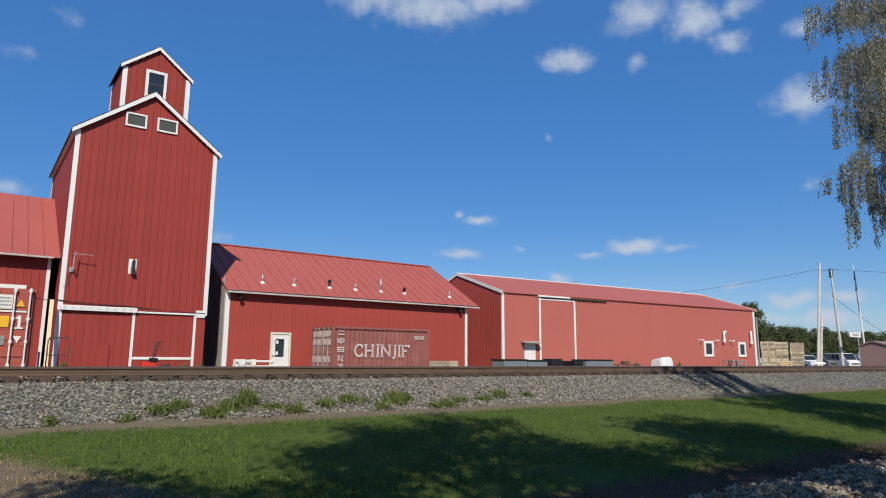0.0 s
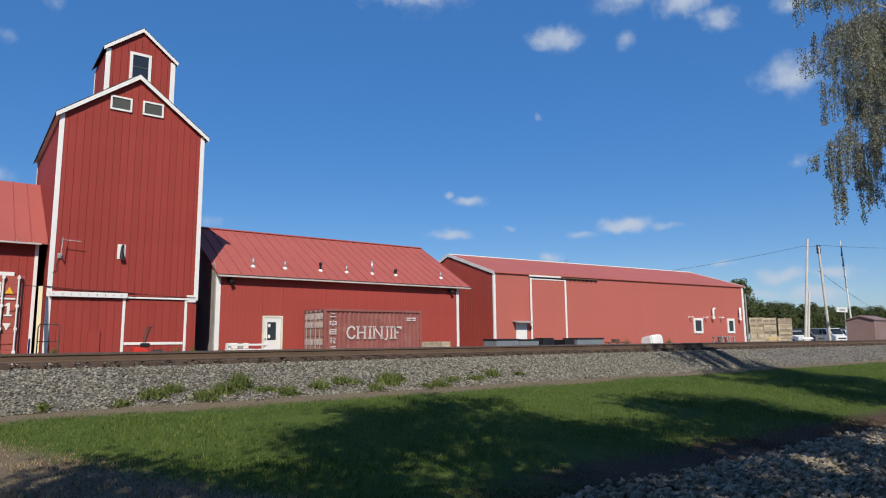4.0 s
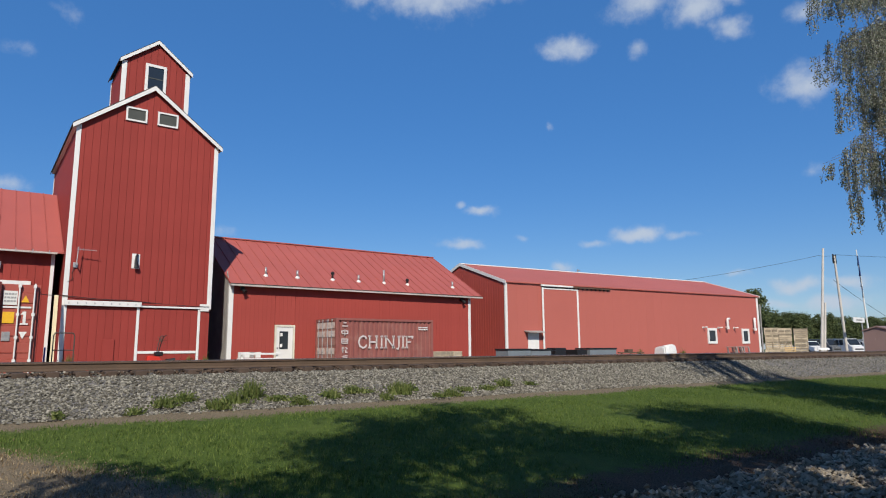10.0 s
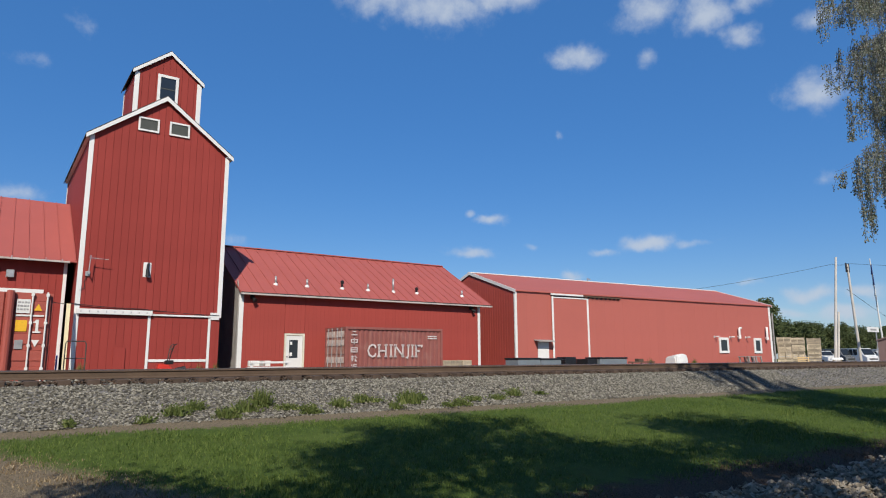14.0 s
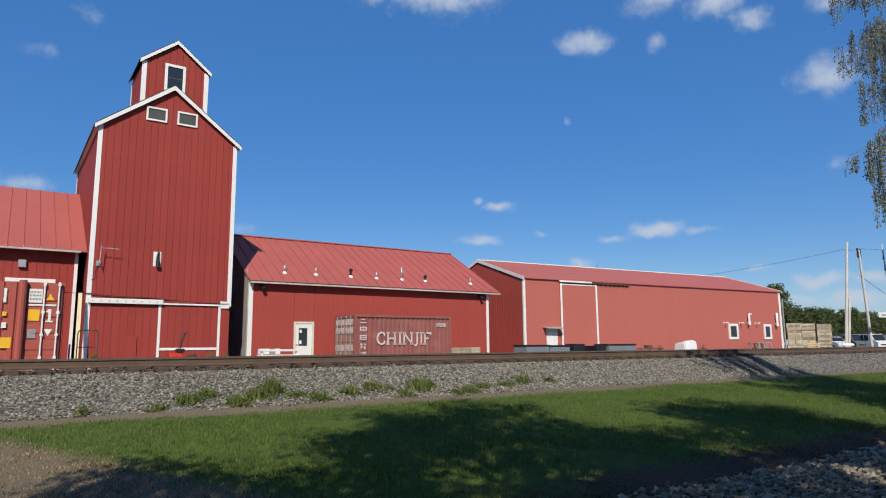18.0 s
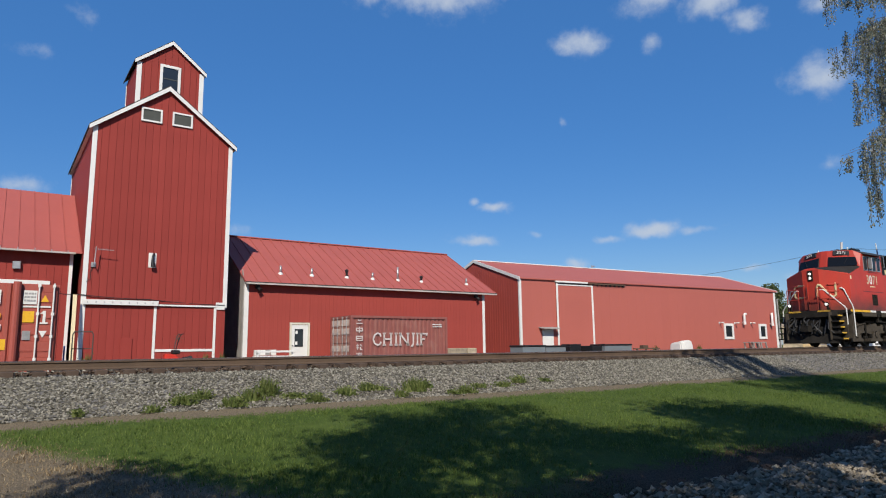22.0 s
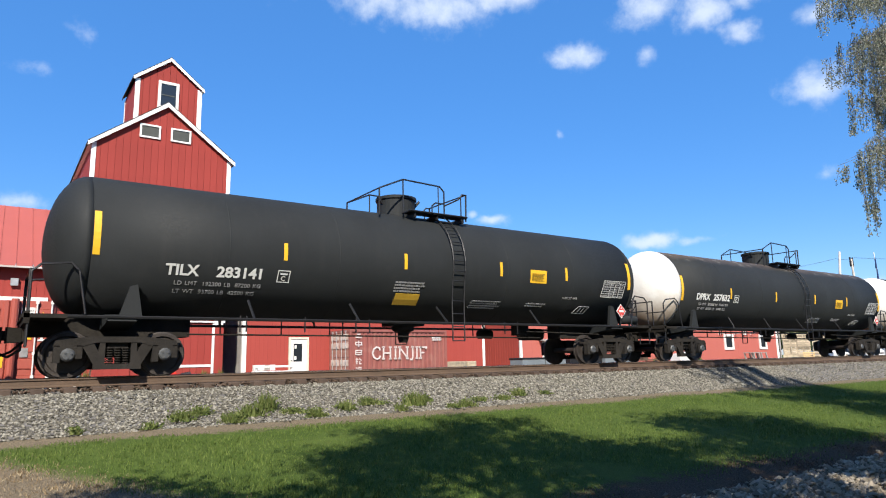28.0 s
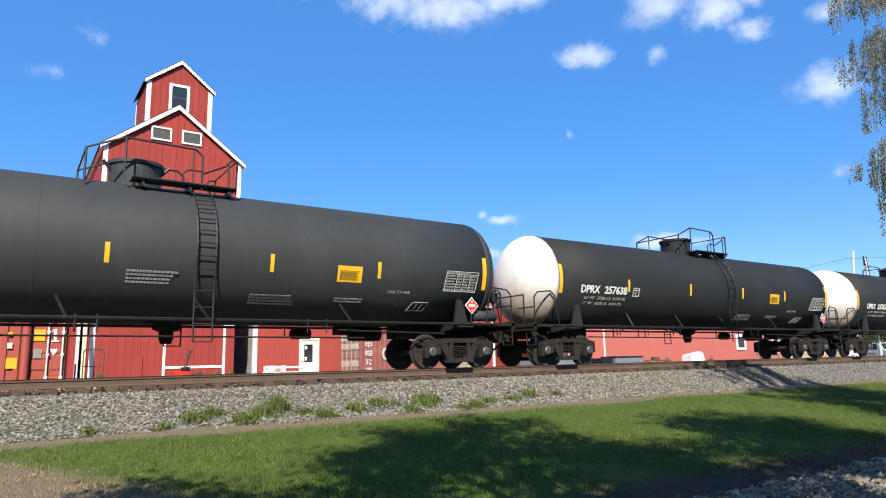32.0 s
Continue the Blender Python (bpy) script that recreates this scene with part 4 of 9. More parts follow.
LOCO_BLACK = paint("locomotive_black", (0.011, 0.01056, 0.009856), 0.5, 0, 0.25, 0.9, 30, 0.06, stain=(0.02464, 0.022, 0.01848), much=0.25, streak=(0.02288, 0.02024, 0.01672), gloss=0.13, splash=((0.0308, 0.0264, 0.02112), 1.75, 2.5, 0.6))
GRIME = paint("greasy_underframe", (0.022, 0.0195, 0.0165), 0.85, 0, 0.3, 2.0, 25, 0.4, stain=(0.010, 0.0095, 0.009), much=0.4, gloss=0.12)
TRUCK_GREY = paint("dusty_truck_casting", (0.064, 0.0535, 0.0415), 0.85, 0, 0.25, 2.5, 25, 0.4, stain=(0.034, 0.029, 0.0235), much=0.4, gloss=0.1)
LOUVRE_GREY = paint("dusty_louvre", (0.027, 0.0235, 0.0205), 0.8, 0, 0.25, 3, 30, 0.1, stain=(0.015, 0.0135, 0.012), much=0.35, gloss=0.1)
# near-black that paints shade in openings and under the wing, and small fittings
NEAR_BLACK = paint("deep_dark_opening", (0.0045, 0.0043, 0.0042), 0.95, 0, 0.2, 2, 30, 0.1, gloss=0.02)
SOOT = paint("sooty_roof_black", (0.0075, 0.0072, 0.007), 0.75, 0, 0.25, 0.9, 30, 0.06, stain=(0.013, 0.012, 0.011), much=0.25, gloss=0.06)
HOOD_DUST = paint("dusty_hood_door", (0.0245, 0.023, 0.0205), 0.6, 0, 0.25, 0.9, 30, 0.06, stain=(0.026, 0.023, 0.019), much=0.3, streak=(0.028, 0.0245, 0.02), gloss=0.15, splash=((0.034, 0.029, 0.0235), 1.75, 2.5, 0.6))
FADED_GOLD = paint("faded_gold_mark", (0.5456, 0.4136, 0.2288), 0.55, 0, 0.12, 1.5, 30, 0.03, stain=(0.352, 0.2464, 0.1232), much=0.3)
FUEL_TANK = paint("fuel_tank_black", (0.05, 0.045, 0.037), 0.7, 0, 0.2, 1.5, 25, 0.15, stain=(0.01936, 0.0176, 0.01496), much=0.3, streak=(0.022, 0.01936, 0.01584), gloss=0.2)
YELLOW = paint("reflective_yellow", (0.704, 0.396, 0.0176), 0.5, 0, 0.08, 3, 40, 0.05, stain=(0.308, 0.1936, 0.0352), much=0.08)
PANEL_INK = paint("faded_panel_ink", (0.264, 0.1672, 0.0176), 0.5)
WORN_YELLOW = paint("worn_yellow_edge", (0.5456, 0.3168, 0.0264), 0.6, 0, 0.2, 3, 40, 0.05, stain=(0.1056, 0.0704, 0.0352), much=0.4)
CREAM = paint("cream_lettering", (0.6864, 0.5808, 0.352), 0.5, 0, 0.05, 2, 40, 0.03)
GOLD = paint("dirty_gold_stripe", (0.5808, 0.4752, 0.2728), 0.55, 0, 0.1, 1.2, 30, 0.05, stain=(0.396, 0.2904, 0.1408), much=0.25, gloss=0.25, splash=((0.1936, 0.1144, 0.044), 1.75, 2.7, 0.85))
LETTER = paint("white_lettering", (0.66, 0.66, 0.6336), 0.5, 0, 0.06, 3, 40, 0.02)
DULL_LETTER = paint("dull_grey_lettering", (0.2992, 0.2992, 0.2992), 0.6, 0, 0.15, 8, 60, 0.02)
TANK_BLACK = paint("tank_black", (0.0192, 0.0212, 0.0220), 0.68, 0, 0.15, 0.6, 25, 0.08, stain=(0.028, 0.0285, 0.028), much=0.1, gloss=0.2, streak=(0.0245, 0.0255, 0.0255))
TANK_WORN = paint("worn_tank_black", (0.0195, 0.0215, 0.0222), 0.68, 0, 0.15, 0.6, 25, 0.08, stain=(0.03, 0.03, 0.029), much=0.12, gloss=0.2, streak=(0.027, 0.0275, 0.027), splash=((0.115, 0.087, 0.072), 4.15, 3.78, 0.72), peel=((0.42, 0.40, 0.37), 3.75, 4.15))
TANK_GREY = paint("faded_tank_black", (0.0325, 0.0355, 0.0365), 0.65, 0, 0.15, 0.6, 25, 0.08, stain=(0.048, 0.048, 0.047), much=0.2, gloss=0.3, streak=(0.042, 0.0425, 0.042))
HEAD_WHITE = paint("white_tank_head", (0.704, 0.6952, 0.66), 0.45, 0, 0.06, 1.0, 30, 0.05, stain=(0.528, 0.4664, 0.3696), much=0.12, splash=((0.2112, 0.132, 0.066), 1.25, 2.7, 0.85))
HOPPER_RED = paint("mineral_red_car", (0.185, 0.042, 0.034), 0.7, 0, 0.16, 0.8, 25, 0.12, stain=(0.24, 0.085, 0.07), much=0.3, streak=(0.125, 0.038, 0.032), gloss=0.2, splash=((0.105, 0.075, 0.066), 1.25, 2.15, 0.75))
SILVER = paint("silver_spray_paint", (0.264, 0.2508, 0.2332), 0.5, 0.1, 0.12, 1.5, 30, 0.02, stain=(0.264, 0.2464, 0.2376), much=0.3)
PLACARD = paint("red_placard", (0.528, 0.044, 0.0352), 0.5)
CAST_DARK = paint("dark_freight_casting", (0.024, 0.0215, 0.019), 0.85, 0, 0.25, 2.5, 25, 0.4, stain=(0.042, 0.035, 0.028), much=0.2, gloss=0.12)
PALE_SPRAY = paint("pale_spray_outline", (0.4928, 0.528, 0.5192), 0.5, 0, 0.1, 2, 40, 0.02, stain=(0.3168, 0.264, 0.2552), much=0.3)
DARK_SPRAY = paint("dark_grey_spray", (0.1144, 0.0748, 0.06864), 0.6, 0, 0.15, 2, 40, 0.02)
WHEEL = paint("worn_wheel_steel", (0.05, 0.042, 0.037), 0.6, 0.5, 0.25, 4, 30, 0.2)
CAP = paint("bearing_cap", (0.085, 0.088, 0.09), 0.5, 0.4, 0.15, 6, 40, 0.1)
CAB_GLASS = glass("dark_cab_glass", (0.008, 0.009, 0.011), 0.25)
HEADLIGHT = lamp_glow("headlight_lens", (1.0, 0.93, 0.8), 1.4)
BLACK_RUBBER = paint("black_hose", (0.0132, 0.0132, 0.01408), 0.6)


def hull(bm, points):
    vs = [bm.verts.new(p) for p in points]
    bmesh.ops.convex_hull(bm, input=vs)
    loose = [v for v in bm.verts if not v.link_faces]
    bmesh.ops.delete(bm, geom=loose, context="VERTS")
    return bm


def both(points):
    """The points, and the same on the other side."""
    return [(x, s * y, z) for x, y, z in points for s in (-1, 1)]


def stroke(bm, points, w, y, t=0.006):
    """A painted stroke on an upright plane, with mitred bends: points are (x, z)."""
    pts = [Vector(p) for p in points]
    sides = []
    for i, p in enumerate(pts):
        d0 = (p - pts[i - 1]).normalized() if i else (pts[1] - p).normalized()
        d1 = (pts[i + 1] - p).normalized() if i + 1 < len(pts) else d0
        m = (d0 + d1).normalized() if (d0 + d1).length > 0.2 else d1
        nrm = Vector((-m.y, m.x))
        k = min(1.6, 1.0 / max(0.5, nrm.dot(Vector((-d0.y, d0.x)))))
        sides.append((p + nrm * (w / 2 * k), p - nrm * (w / 2 * k)))
    rings = [[bm.verts.new((q.x, yy, q.y)) for q, yy in ((l, y - t), (r, y - t), (r, y + t), (l, y + t))] for l, r in sides]
    for p, q in zip(rings, rings[1:]):
        for i in range(4):
            bm.faces.new((p[i], p[(i + 1) % 4], q[(i + 1) % 4], q[i]))
    bm.faces.new(rings[0])
    bm.faces.new(rings[-1])
    bmesh.ops.recalc_face_normals(bm, faces=bm.faces)
    return bm


def upright(side):
    """Turns flat lettering so that it stands on the near (-1) or far (+1) side."""
    return pose(0, 0, 0, 90, 0, 0) if side < 0 else pose(0, 0, 0, 90, 0, 180)


def wheelset(parent, x, r):
    bm = bmesh.new()
    for s in (-1, 1):
        outline = [(s * 0.68, 0.10), (s * 0.68, r - 0.08), (s * 0.67, r + 0.03), (s * 0.70, r + 0.03), (s * 0.71, r), (s * 0.80, r - 0.012), (s * 0.80, r - 0.07), (s * 0.76, r - 0.1), (s * 0.75, 0.17), (s * 0.81, 0.14), (s * 0.81, 0.1)]
        lathe(bm, outline, "y", 28)
        for k in range(5):
            a = 2 * math.pi * k / 5
            rod(bm, (0.27 * math.cos(a), s * 0.745, 0.27 * math.sin(a)), (0.27 * math.cos(a), s * 0.762, 0.27 * math.sin(a)), 0.035, None, 6)
    rod(bm, (0, -0.95, 0), (0, 0.95, 0), 0.08, None, 10)
    w = part("wheelset", bm, WHEEL, parent, "worn steel wheels on an axle")
    w.matrix_basis = pose(x, 0, r)
    return w


SPINNERS = []


def freight_truck(car, x):
    """A two-axle freight truck with cast side frames and a spring nest."""
    bm = bmesh.new()
    box(bm, -0.22, 0.22, -1.0, 1.0, 0.42, 0.78, 0.03)
    rod(bm, (0, 0, 0.75), (0, 0, 0.98), 0.22, None, 14)
    t = part("truck", bm, GRIME, car, "two-axle truck")
    t.matrix_basis = pose(x, 0, 0)
    half, r = 0.9, 0.457
    for s in (-1, 1):
        bm = bmesh.new()
        ya, yb = s * 0.93, s * 1.09
        lo, hi = min(ya, yb), max(ya, yb)
        prism(bm, [(-1.16, 0.62), (-1.12, 0.74), (-0.5, 0.82), (0.5, 0.82), (1.12, 0.74), (1.16, 0.62), (0.66, 0.62), (0.4, 0.70), (-0.4, 0.70), (-0.66, 0.62)], "y", lo, hi)
        for d in (-1, 1):
            prism(bm, [(d * 0.66, 0.63), (d * 0.46, 0.70), (d * 0.22, 0.26), (d * 0.42, 0.22)], "y", lo + 0.01, hi - 0.01)
            prism(bm, [(d * 0.24, 0.24), (d * 0.24, 0.74), (d * 0.34, 0.74), (d * 0.38, 0.24)], "y", lo + 0.012, hi - 0.012)
            box(bm, d * half - 0.15, d * half + 0.15, lo - 0.005, hi - 0.02, 0.46, 0.66)
            box(bm, d * half - 0.25, d * half - 0.13, lo, hi, 0.3, 0.64)
            box(bm, d * half + 0.13, d * half + 0.25, lo, hi, 0.38, 0.64)
        box(bm, -0.44, 0.44, lo - 0.01, hi + 0.01, 0.16, 0.27)
        part("side_frame", bm, CAST_DARK, t, "cast steel side frame")
        bm = bmesh.new()
        for i in range(3):
            for k in range(7):
                lathe(bm, [(0.272 + k * 0.05, 0.05), (0.285 + k * 0.05, 0.07), (0.30 + k * 0.05, 0.05)], "z", 8, (-0.15 + 0.15 * i, s * 1.02, 0))
        tagged(part("spring_nest", bm, GRIME, t, "coil springs", True), kind="stuff")
        for d in (-1, 1):
            bm = bmesh.new()
            lathe(bm, [(s * 0.98, 0.13), (s * 1.1, 0.13), (s * 1.13, 0.10), (s * 1.135, 0.04)], "y", 14)
            for k in range(3):
                a = 2 * math.pi * k / 3 + 0.4
                rod(bm, (0.065 * math.cos(a), s * 1.12, 0.065 * math.sin(a)), (0.065 * math.cos(a), s * 1.155, 0.065 * math.sin(a)), 0.02, None, 6)
            part("bearing_cap", bm, CAP, t, "blue-grey bearing cap").matrix_basis = pose(d * half, 0, r)
    for d in (-1, 1):
        SPINNERS.append((wheelset(t, d * half, r), car, x + d * half, r))
    return t


def coupler(car, x, way):
    bm = bmesh.new()
    hull(bm, [(x, -0.13, 0.75), (x, 0.13, 0.75), (x, 0.13, 1.0), (x, -0.13, 1.0), (x + way * 0.45, -0.1, 0.78), (x + way * 0.45, 0.1, 0.78), (x + way * 0.45, 0.1, 0.96), (x + way * 0.45, -0.1, 0.96)])
    hull(bm, [(x + way * 0.42, -0.2, 0.72), (x + way * 0.42, 0.16, 0.72), (x + way * 0.68, 0.2, 0.74), (x + way * 0.7, -0.14, 0.74), (x + way * 0.42, -0.2, 1.04), (x + way * 0.42, 0.16, 1.04), (x + way * 0.68, 0.2, 1.02), (x + way * 0.7, -0.14, 1.02)])
    c = part("coupler", bm, GRIME, car, "rusty knuckle coupler")
    bm = bmesh.new()
    tube(bm, [(x, 0.3, 0.8), (x + way * 0.25, 0.32, 0.55), (x + way * 0.5, 0.28, 0.45), (x + way * 0.72, 0.2, 0.6)], 0.028, 6)
    part("air_hose", bm, BLACK_RUBBER, c)


def writing_bars(parent, name, x0, x1, z0, z1, rows, y, material, seed, side=-1, fill=0.85, lean=None):
    """Unreadable small print as short bars in rows."""
    rng = random.Random(seed)
    bm = bmesh.new()
    h = (z1 - z0) / rows
    for i in range(rows):
        x = x0
        z = z1 - (i + 0.75) * h
        while x < x0 + (x1 - x0) * rng.uniform(0.8, 1.0):
            w = rng.uniform(0.03, 0.09)
            a, b = x, min(x + w, x1)
            box(bm, a, b, -0.004, 0.004, z, z + h * 0.5)
            x += w + 0.018
    ob = tagged(part(name, bm, material, parent), kind="stuff")
    ob.matrix_basis = lean if lean is not None else pose(0, y, 0)
    return ob


def locomotive(number, label, tanks_shown):
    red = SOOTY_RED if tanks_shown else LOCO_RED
    ink = LETTER if tanks_shown else CREAM
    c = thing("diesel_locomotive", label, "locomotive", None, "locomotives")
    # frame and walkway
    bm = bmesh.new()
    box(bm, -11.4, 11.4, -1.05, 1.05, 1.42, 1.75, 0.01)
    frame_ = part("underframe", bm, GRIME, c, "grimy black underframe")
    for name, x, y, za, zb in (("side_sill", 10.62, 1.16, 1.425, 1.598), ("centre_sill", 11.3, 0.45, 0.95, 1.418), ("deck_plate", 10.62, 1.5, 1.6, 1.66), ("walkway", 10.6, 1.498, 1.662, 1.757)):
        bm = bmesh.new()
        box(bm, -x, x, -y, y, za, zb)
        part(name, bm, GRIME, frame_)
    # reflective stripe on the sill, in worn strips with breaks
    stripe = [(-10.5, -9.42, YELLOW), (-9.36, -8.48, YELLOW), (-8.475, -8.2, WHITE), (-8.15, -7.85, WHITE), (-7.28, -6.76, WHITE), (-6.73, -6.58, YELLOW), (-6.51, -5.37, YELLOW), (-5.28, -4.13, YELLOW), (-4.03, -2.88, YELLOW), (-2.82, -1.77, YELLOW),
              (-1.57, -0.36, YELLOW), (-0.16, 1.5, YELLOW), (1.62, 2.8, YELLOW), (2.9, 4.0, YELLOW), (4.15, 4.95, YELLOW)]
    stripe += [(5.06, 5.98, YELLOW), (6.1, 6.86, YELLOW), (7.0, 7.5, YELLOW), (8.06, 8.2, YELLOW), (8.205, 8.42, WHITE), (8.425, 8.54, YELLOW), (8.66, 8.86, WHITE), (8.865, 10.05, YELLOW), (10.2, 10.36, WHITE), (10.42, 10.56, YELLOW)]
    for s in (-1, 1):
        for a, b, m in stripe:
            bm = bmesh.new()
            box(bm, a, b, s * 1.505 - 0.01, s * 1.505 + 0.01, 1.665, 1.76)
            part("sill_stripe", bm, m, frame_)
    for s in (-1, 1):
        # short strips on the platform's front edge
        for xs in (-1, 1):
            bm = bmesh.new()
            box(bm, min(xs * 11.4, xs * 11.41), max(xs * 11.4, xs * 11.41), min(s * 0.4, s * 0.98), max(s * 0.4, s * 0.98), 1.67, 1.745)
            part("platform_stripe", bm, WORN_YELLOW, frame_)
    for s in (-1, 1):
        for a, b in ((-9.5, -7.85), (-7.3, -2.9), (-2.86, 1.4), (1.44, 3.9)):
            bm = bmesh.new()
            prism(bm, [(a + (0.15 if a < -9 else 0), 1.46), (b, 1.46), (b, 1.655), (a, 1.655)], "y", s * 1.512 - 0.01, s * 1.512 + 0.01)
            part("sill_plate", bm, TRUCK_GREY, frame_, "dusty sill plate")
        bm = bmesh.new()
        box(bm, -7.8, -7.36, s * 1.515 - 0.012, s * 1.515 + 0.012, 1.57, 1.76)
        box(bm, -7.7, -7.46, s * 1.5 - 0.02, s * 1.5 + 0.02, 1.44, 1.56)
        part("jacking_pad", bm, GRIME, frame_, "jacking pad")
    # wide nose and cab
    bm = bmesh.new()
    hull(bm, both([(-10.95, 0.4, 1.75), (-10.95, 0.4, 3.78), (-10.9, 0.2, 3.86), (-10.33, 1.5, 1.75), (-10.33, 1.5, 3.47), (-10.31, 1.44, 3.53), (-9.04, 1.5, 1.75), (-9.04, 1.5, 3.90), (-9.1, 1.42, 3.95), (-9.6, 0.2, 4.0), (-9.6, 0.2, 1.75)]))
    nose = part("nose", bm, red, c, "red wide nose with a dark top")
    nose.data.materials.append(NOSE_TOP)
    for p in nose.data.polygons:
        if p.normal.z > 0.72:
            p.material_index = 1
    bm = bmesh.new()
    hull(bm, both([(-9.04, 1.5, 1.75), (-9.06, 1.5, 3.9), (-8.84, 1.5, 4.58), (-9.6, 0.15, 3.9), (-9.6, 0.15, 1.8), (-9.28, 0.15, 4.84), (-9.0, 1.2, 4.76), (-6.65, 1.5, 1.75), (-6.65, 1.5, 4.58), (-6.65, 1.2, 4.74), (-6.65, 0.2, 4.82)]))
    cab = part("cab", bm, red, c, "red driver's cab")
    bm = bmesh.new()
    hull(bm, both([(-9.1, 0.2, 4.85), (-8.86, 1.2, 4.775), (-8.8, 0.9, 4.86), (-6.62, 1.22, 4.76), (-6.62, 0.3, 4.88), (-8.78, 1.51, 4.62), (-6.62, 1.51, 4.62), (-8.78, 1.51, 4.59), (-6.62, 1.51, 4.59)]))
    part("cab_roof", bm, CAB_ROOF, cab, "dull grey cab roof")
    for s in (-1, 1):
        def on_front(u, w):
            """A point of the slanted cab front: u from the middle to the side, w from sill to roof."""
            a, b = Vector((-9.6, s * 0.15, 3.92)).lerp(Vector((-9.06, s * 1.5, 3.92)), u), Vector((-9.28, s * 0.15, 4.84)).lerp(Vector((-8.92, s * 1.35, 4.68)), u)
            return a.lerp(b, w)
        out = Vector((-0.86, s * 0.47, 0.2)).normalized()

        def front_plate(u0, u1, w0, w1, t0, t1):
            b_ = bmesh.new()
            hull(b_, [on_front(u, w) + out * t for u in (u0, u1) for w in (w0, w1) for t in (t0, t1)])
            return b_
        part("windscreen", front_plate(0.05, 0.93, 0.06, 0.62, -0.06, 0.05), CAB_GLASS, cab, "dark windscreen")
        bm = bmesh.new()
        tube(bm, [on_front(0.7, 0.68) + out * 0.07, on_front(0.55, 0.2) + out * 0.07], 0.012, 5)
        part("wiper", bm, BLACK_METAL, cab)
        nb = part("number_board", front_plate(0.2, 0.74, 0.74, 0.99, -0.1, 0.07), BLACK_METAL, cab, "black illuminated number board")
        face = on_front(0.47, 0.79) + out * 0.1
        right_ = (on_front(0.72, 0.8) - on_front(0.12, 0.8)).normalized() * (1 if s > 0 else -1)
        right_ = -right_
        up_ = out.cross(right_).normalized()
        turn_ = Matrix((right_, up_, out)).transposed().to_4x4()
        if up_.z < 0:
            turn_ = Matrix((-right_, -up_, out)).transposed().to_4x4()
        letters("number", number, 0.21, Matrix.Translation(face) @ turn_, LETTER, nb, "", "CENTER")
        # side windows in a bright frame
        for a, b in ((-8.72, -8.3), (-8.16, -7.8), (-7.78, -7.36), (-7.26, -6.87)):
            bm = bmesh.new()
            y = s * 1.506
            for p, q, u, v in ((a, b, 3.74, 3.77), (a, b, 4.43, 4.46), (a, a + 0.03, 3.77, 4.43), (b - 0.03, b, 3.77, 4.43)):
                box(bm, p, q, y - 0.02, y + 0.02, u, v)
            w = part("window_frame", bm, GALV, cab, "bright metal window frame")
            bm = bmesh.new()
            box(bm, a + 0.03, b - 0.03, y - 0.008, y + 0.008, 3.77, 4.43)
            part("pane", bm, CAB_GLASS, w)
        bm = bmesh.new()
        box(bm, -8.27, -8.22, s * 1.52 - 0.1 + s * 0.12, s * 1.52 + 0.1 + s * 0.12, 3.82, 4.36, 0.02)
        part("mirror", bm, GALV, cab)
        bm = bmesh.new()
        hull(bm, [(-8.78, s * 1.5, 4.61), (-6.8, s * 1.5, 4.61), (-6.8, s * 1.74, 4.52), (-8.5, s * 1.74, 4.52), (-8.78, s * 1.5, 4.58), (-6.8, s * 1.5, 4.58), (-6.8, s * 1.74, 4.50), (-8.5, s * 1.74, 4.50)])
        part("sunshade", bm, CAB_ROOF, cab)
        for k, digit in enumerate(number):
            worn = not tanks_shown and k != 1
            x = (-7.6 if tanks_shown else -7.90) - s * (k - 1.5) * 0.325
            letters("numeral", digit, 0.62, Matrix.Translation((x, s * 1.508, 3.08)) @ upright(s), DULL_CREAM if worn else LETTER, cab, "worn cream numeral" if worn else "white numeral", "CENTER", 0.005, 0.95, 0.010)
        writing_bars(cab, "small_lettering", -8.2, -7.6, 2.9, 3.0, 1, s * 1.506, CREAM, 3)
        bm = bmesh.new()
        box(bm, -8.08, -7.52, s * 1.505 - 0.006, s * 1.505 + 0.006, 2.02, 2.56)
        grille = part("grille", bm, DARK, cab, "dark air grille")
        bm = bmesh.new()
        for i in range(11):
            box(bm, -8.06 + 0.049 * i, -8.035 + 0.049 * i, s * 1.517 - 0.008, s * 1.517 + 0.008, 2.03, 2.55)
        tagged(part("grille_mesh", bm, GRIME, grille), kind="stuff")
        for a, b, z in ((-9.07, -6.76, 2.68), (-8.3, -7.3, 3.66)):
            bm = bmesh.new()
            box(bm, a, b, s * 1.503 - 0.006, s * 1.503 + 0.006, z, z + 0.02)
            part("seam", bm, BLACK_METAL, cab)
        bm = bmesh.new()
        box(bm, -10.24, -10.11, s * 1.502 - 0.006, s * 1.502 + 0.006, 3.25, 3.41)
        part("notice_plate", bm, CREAM, cab)
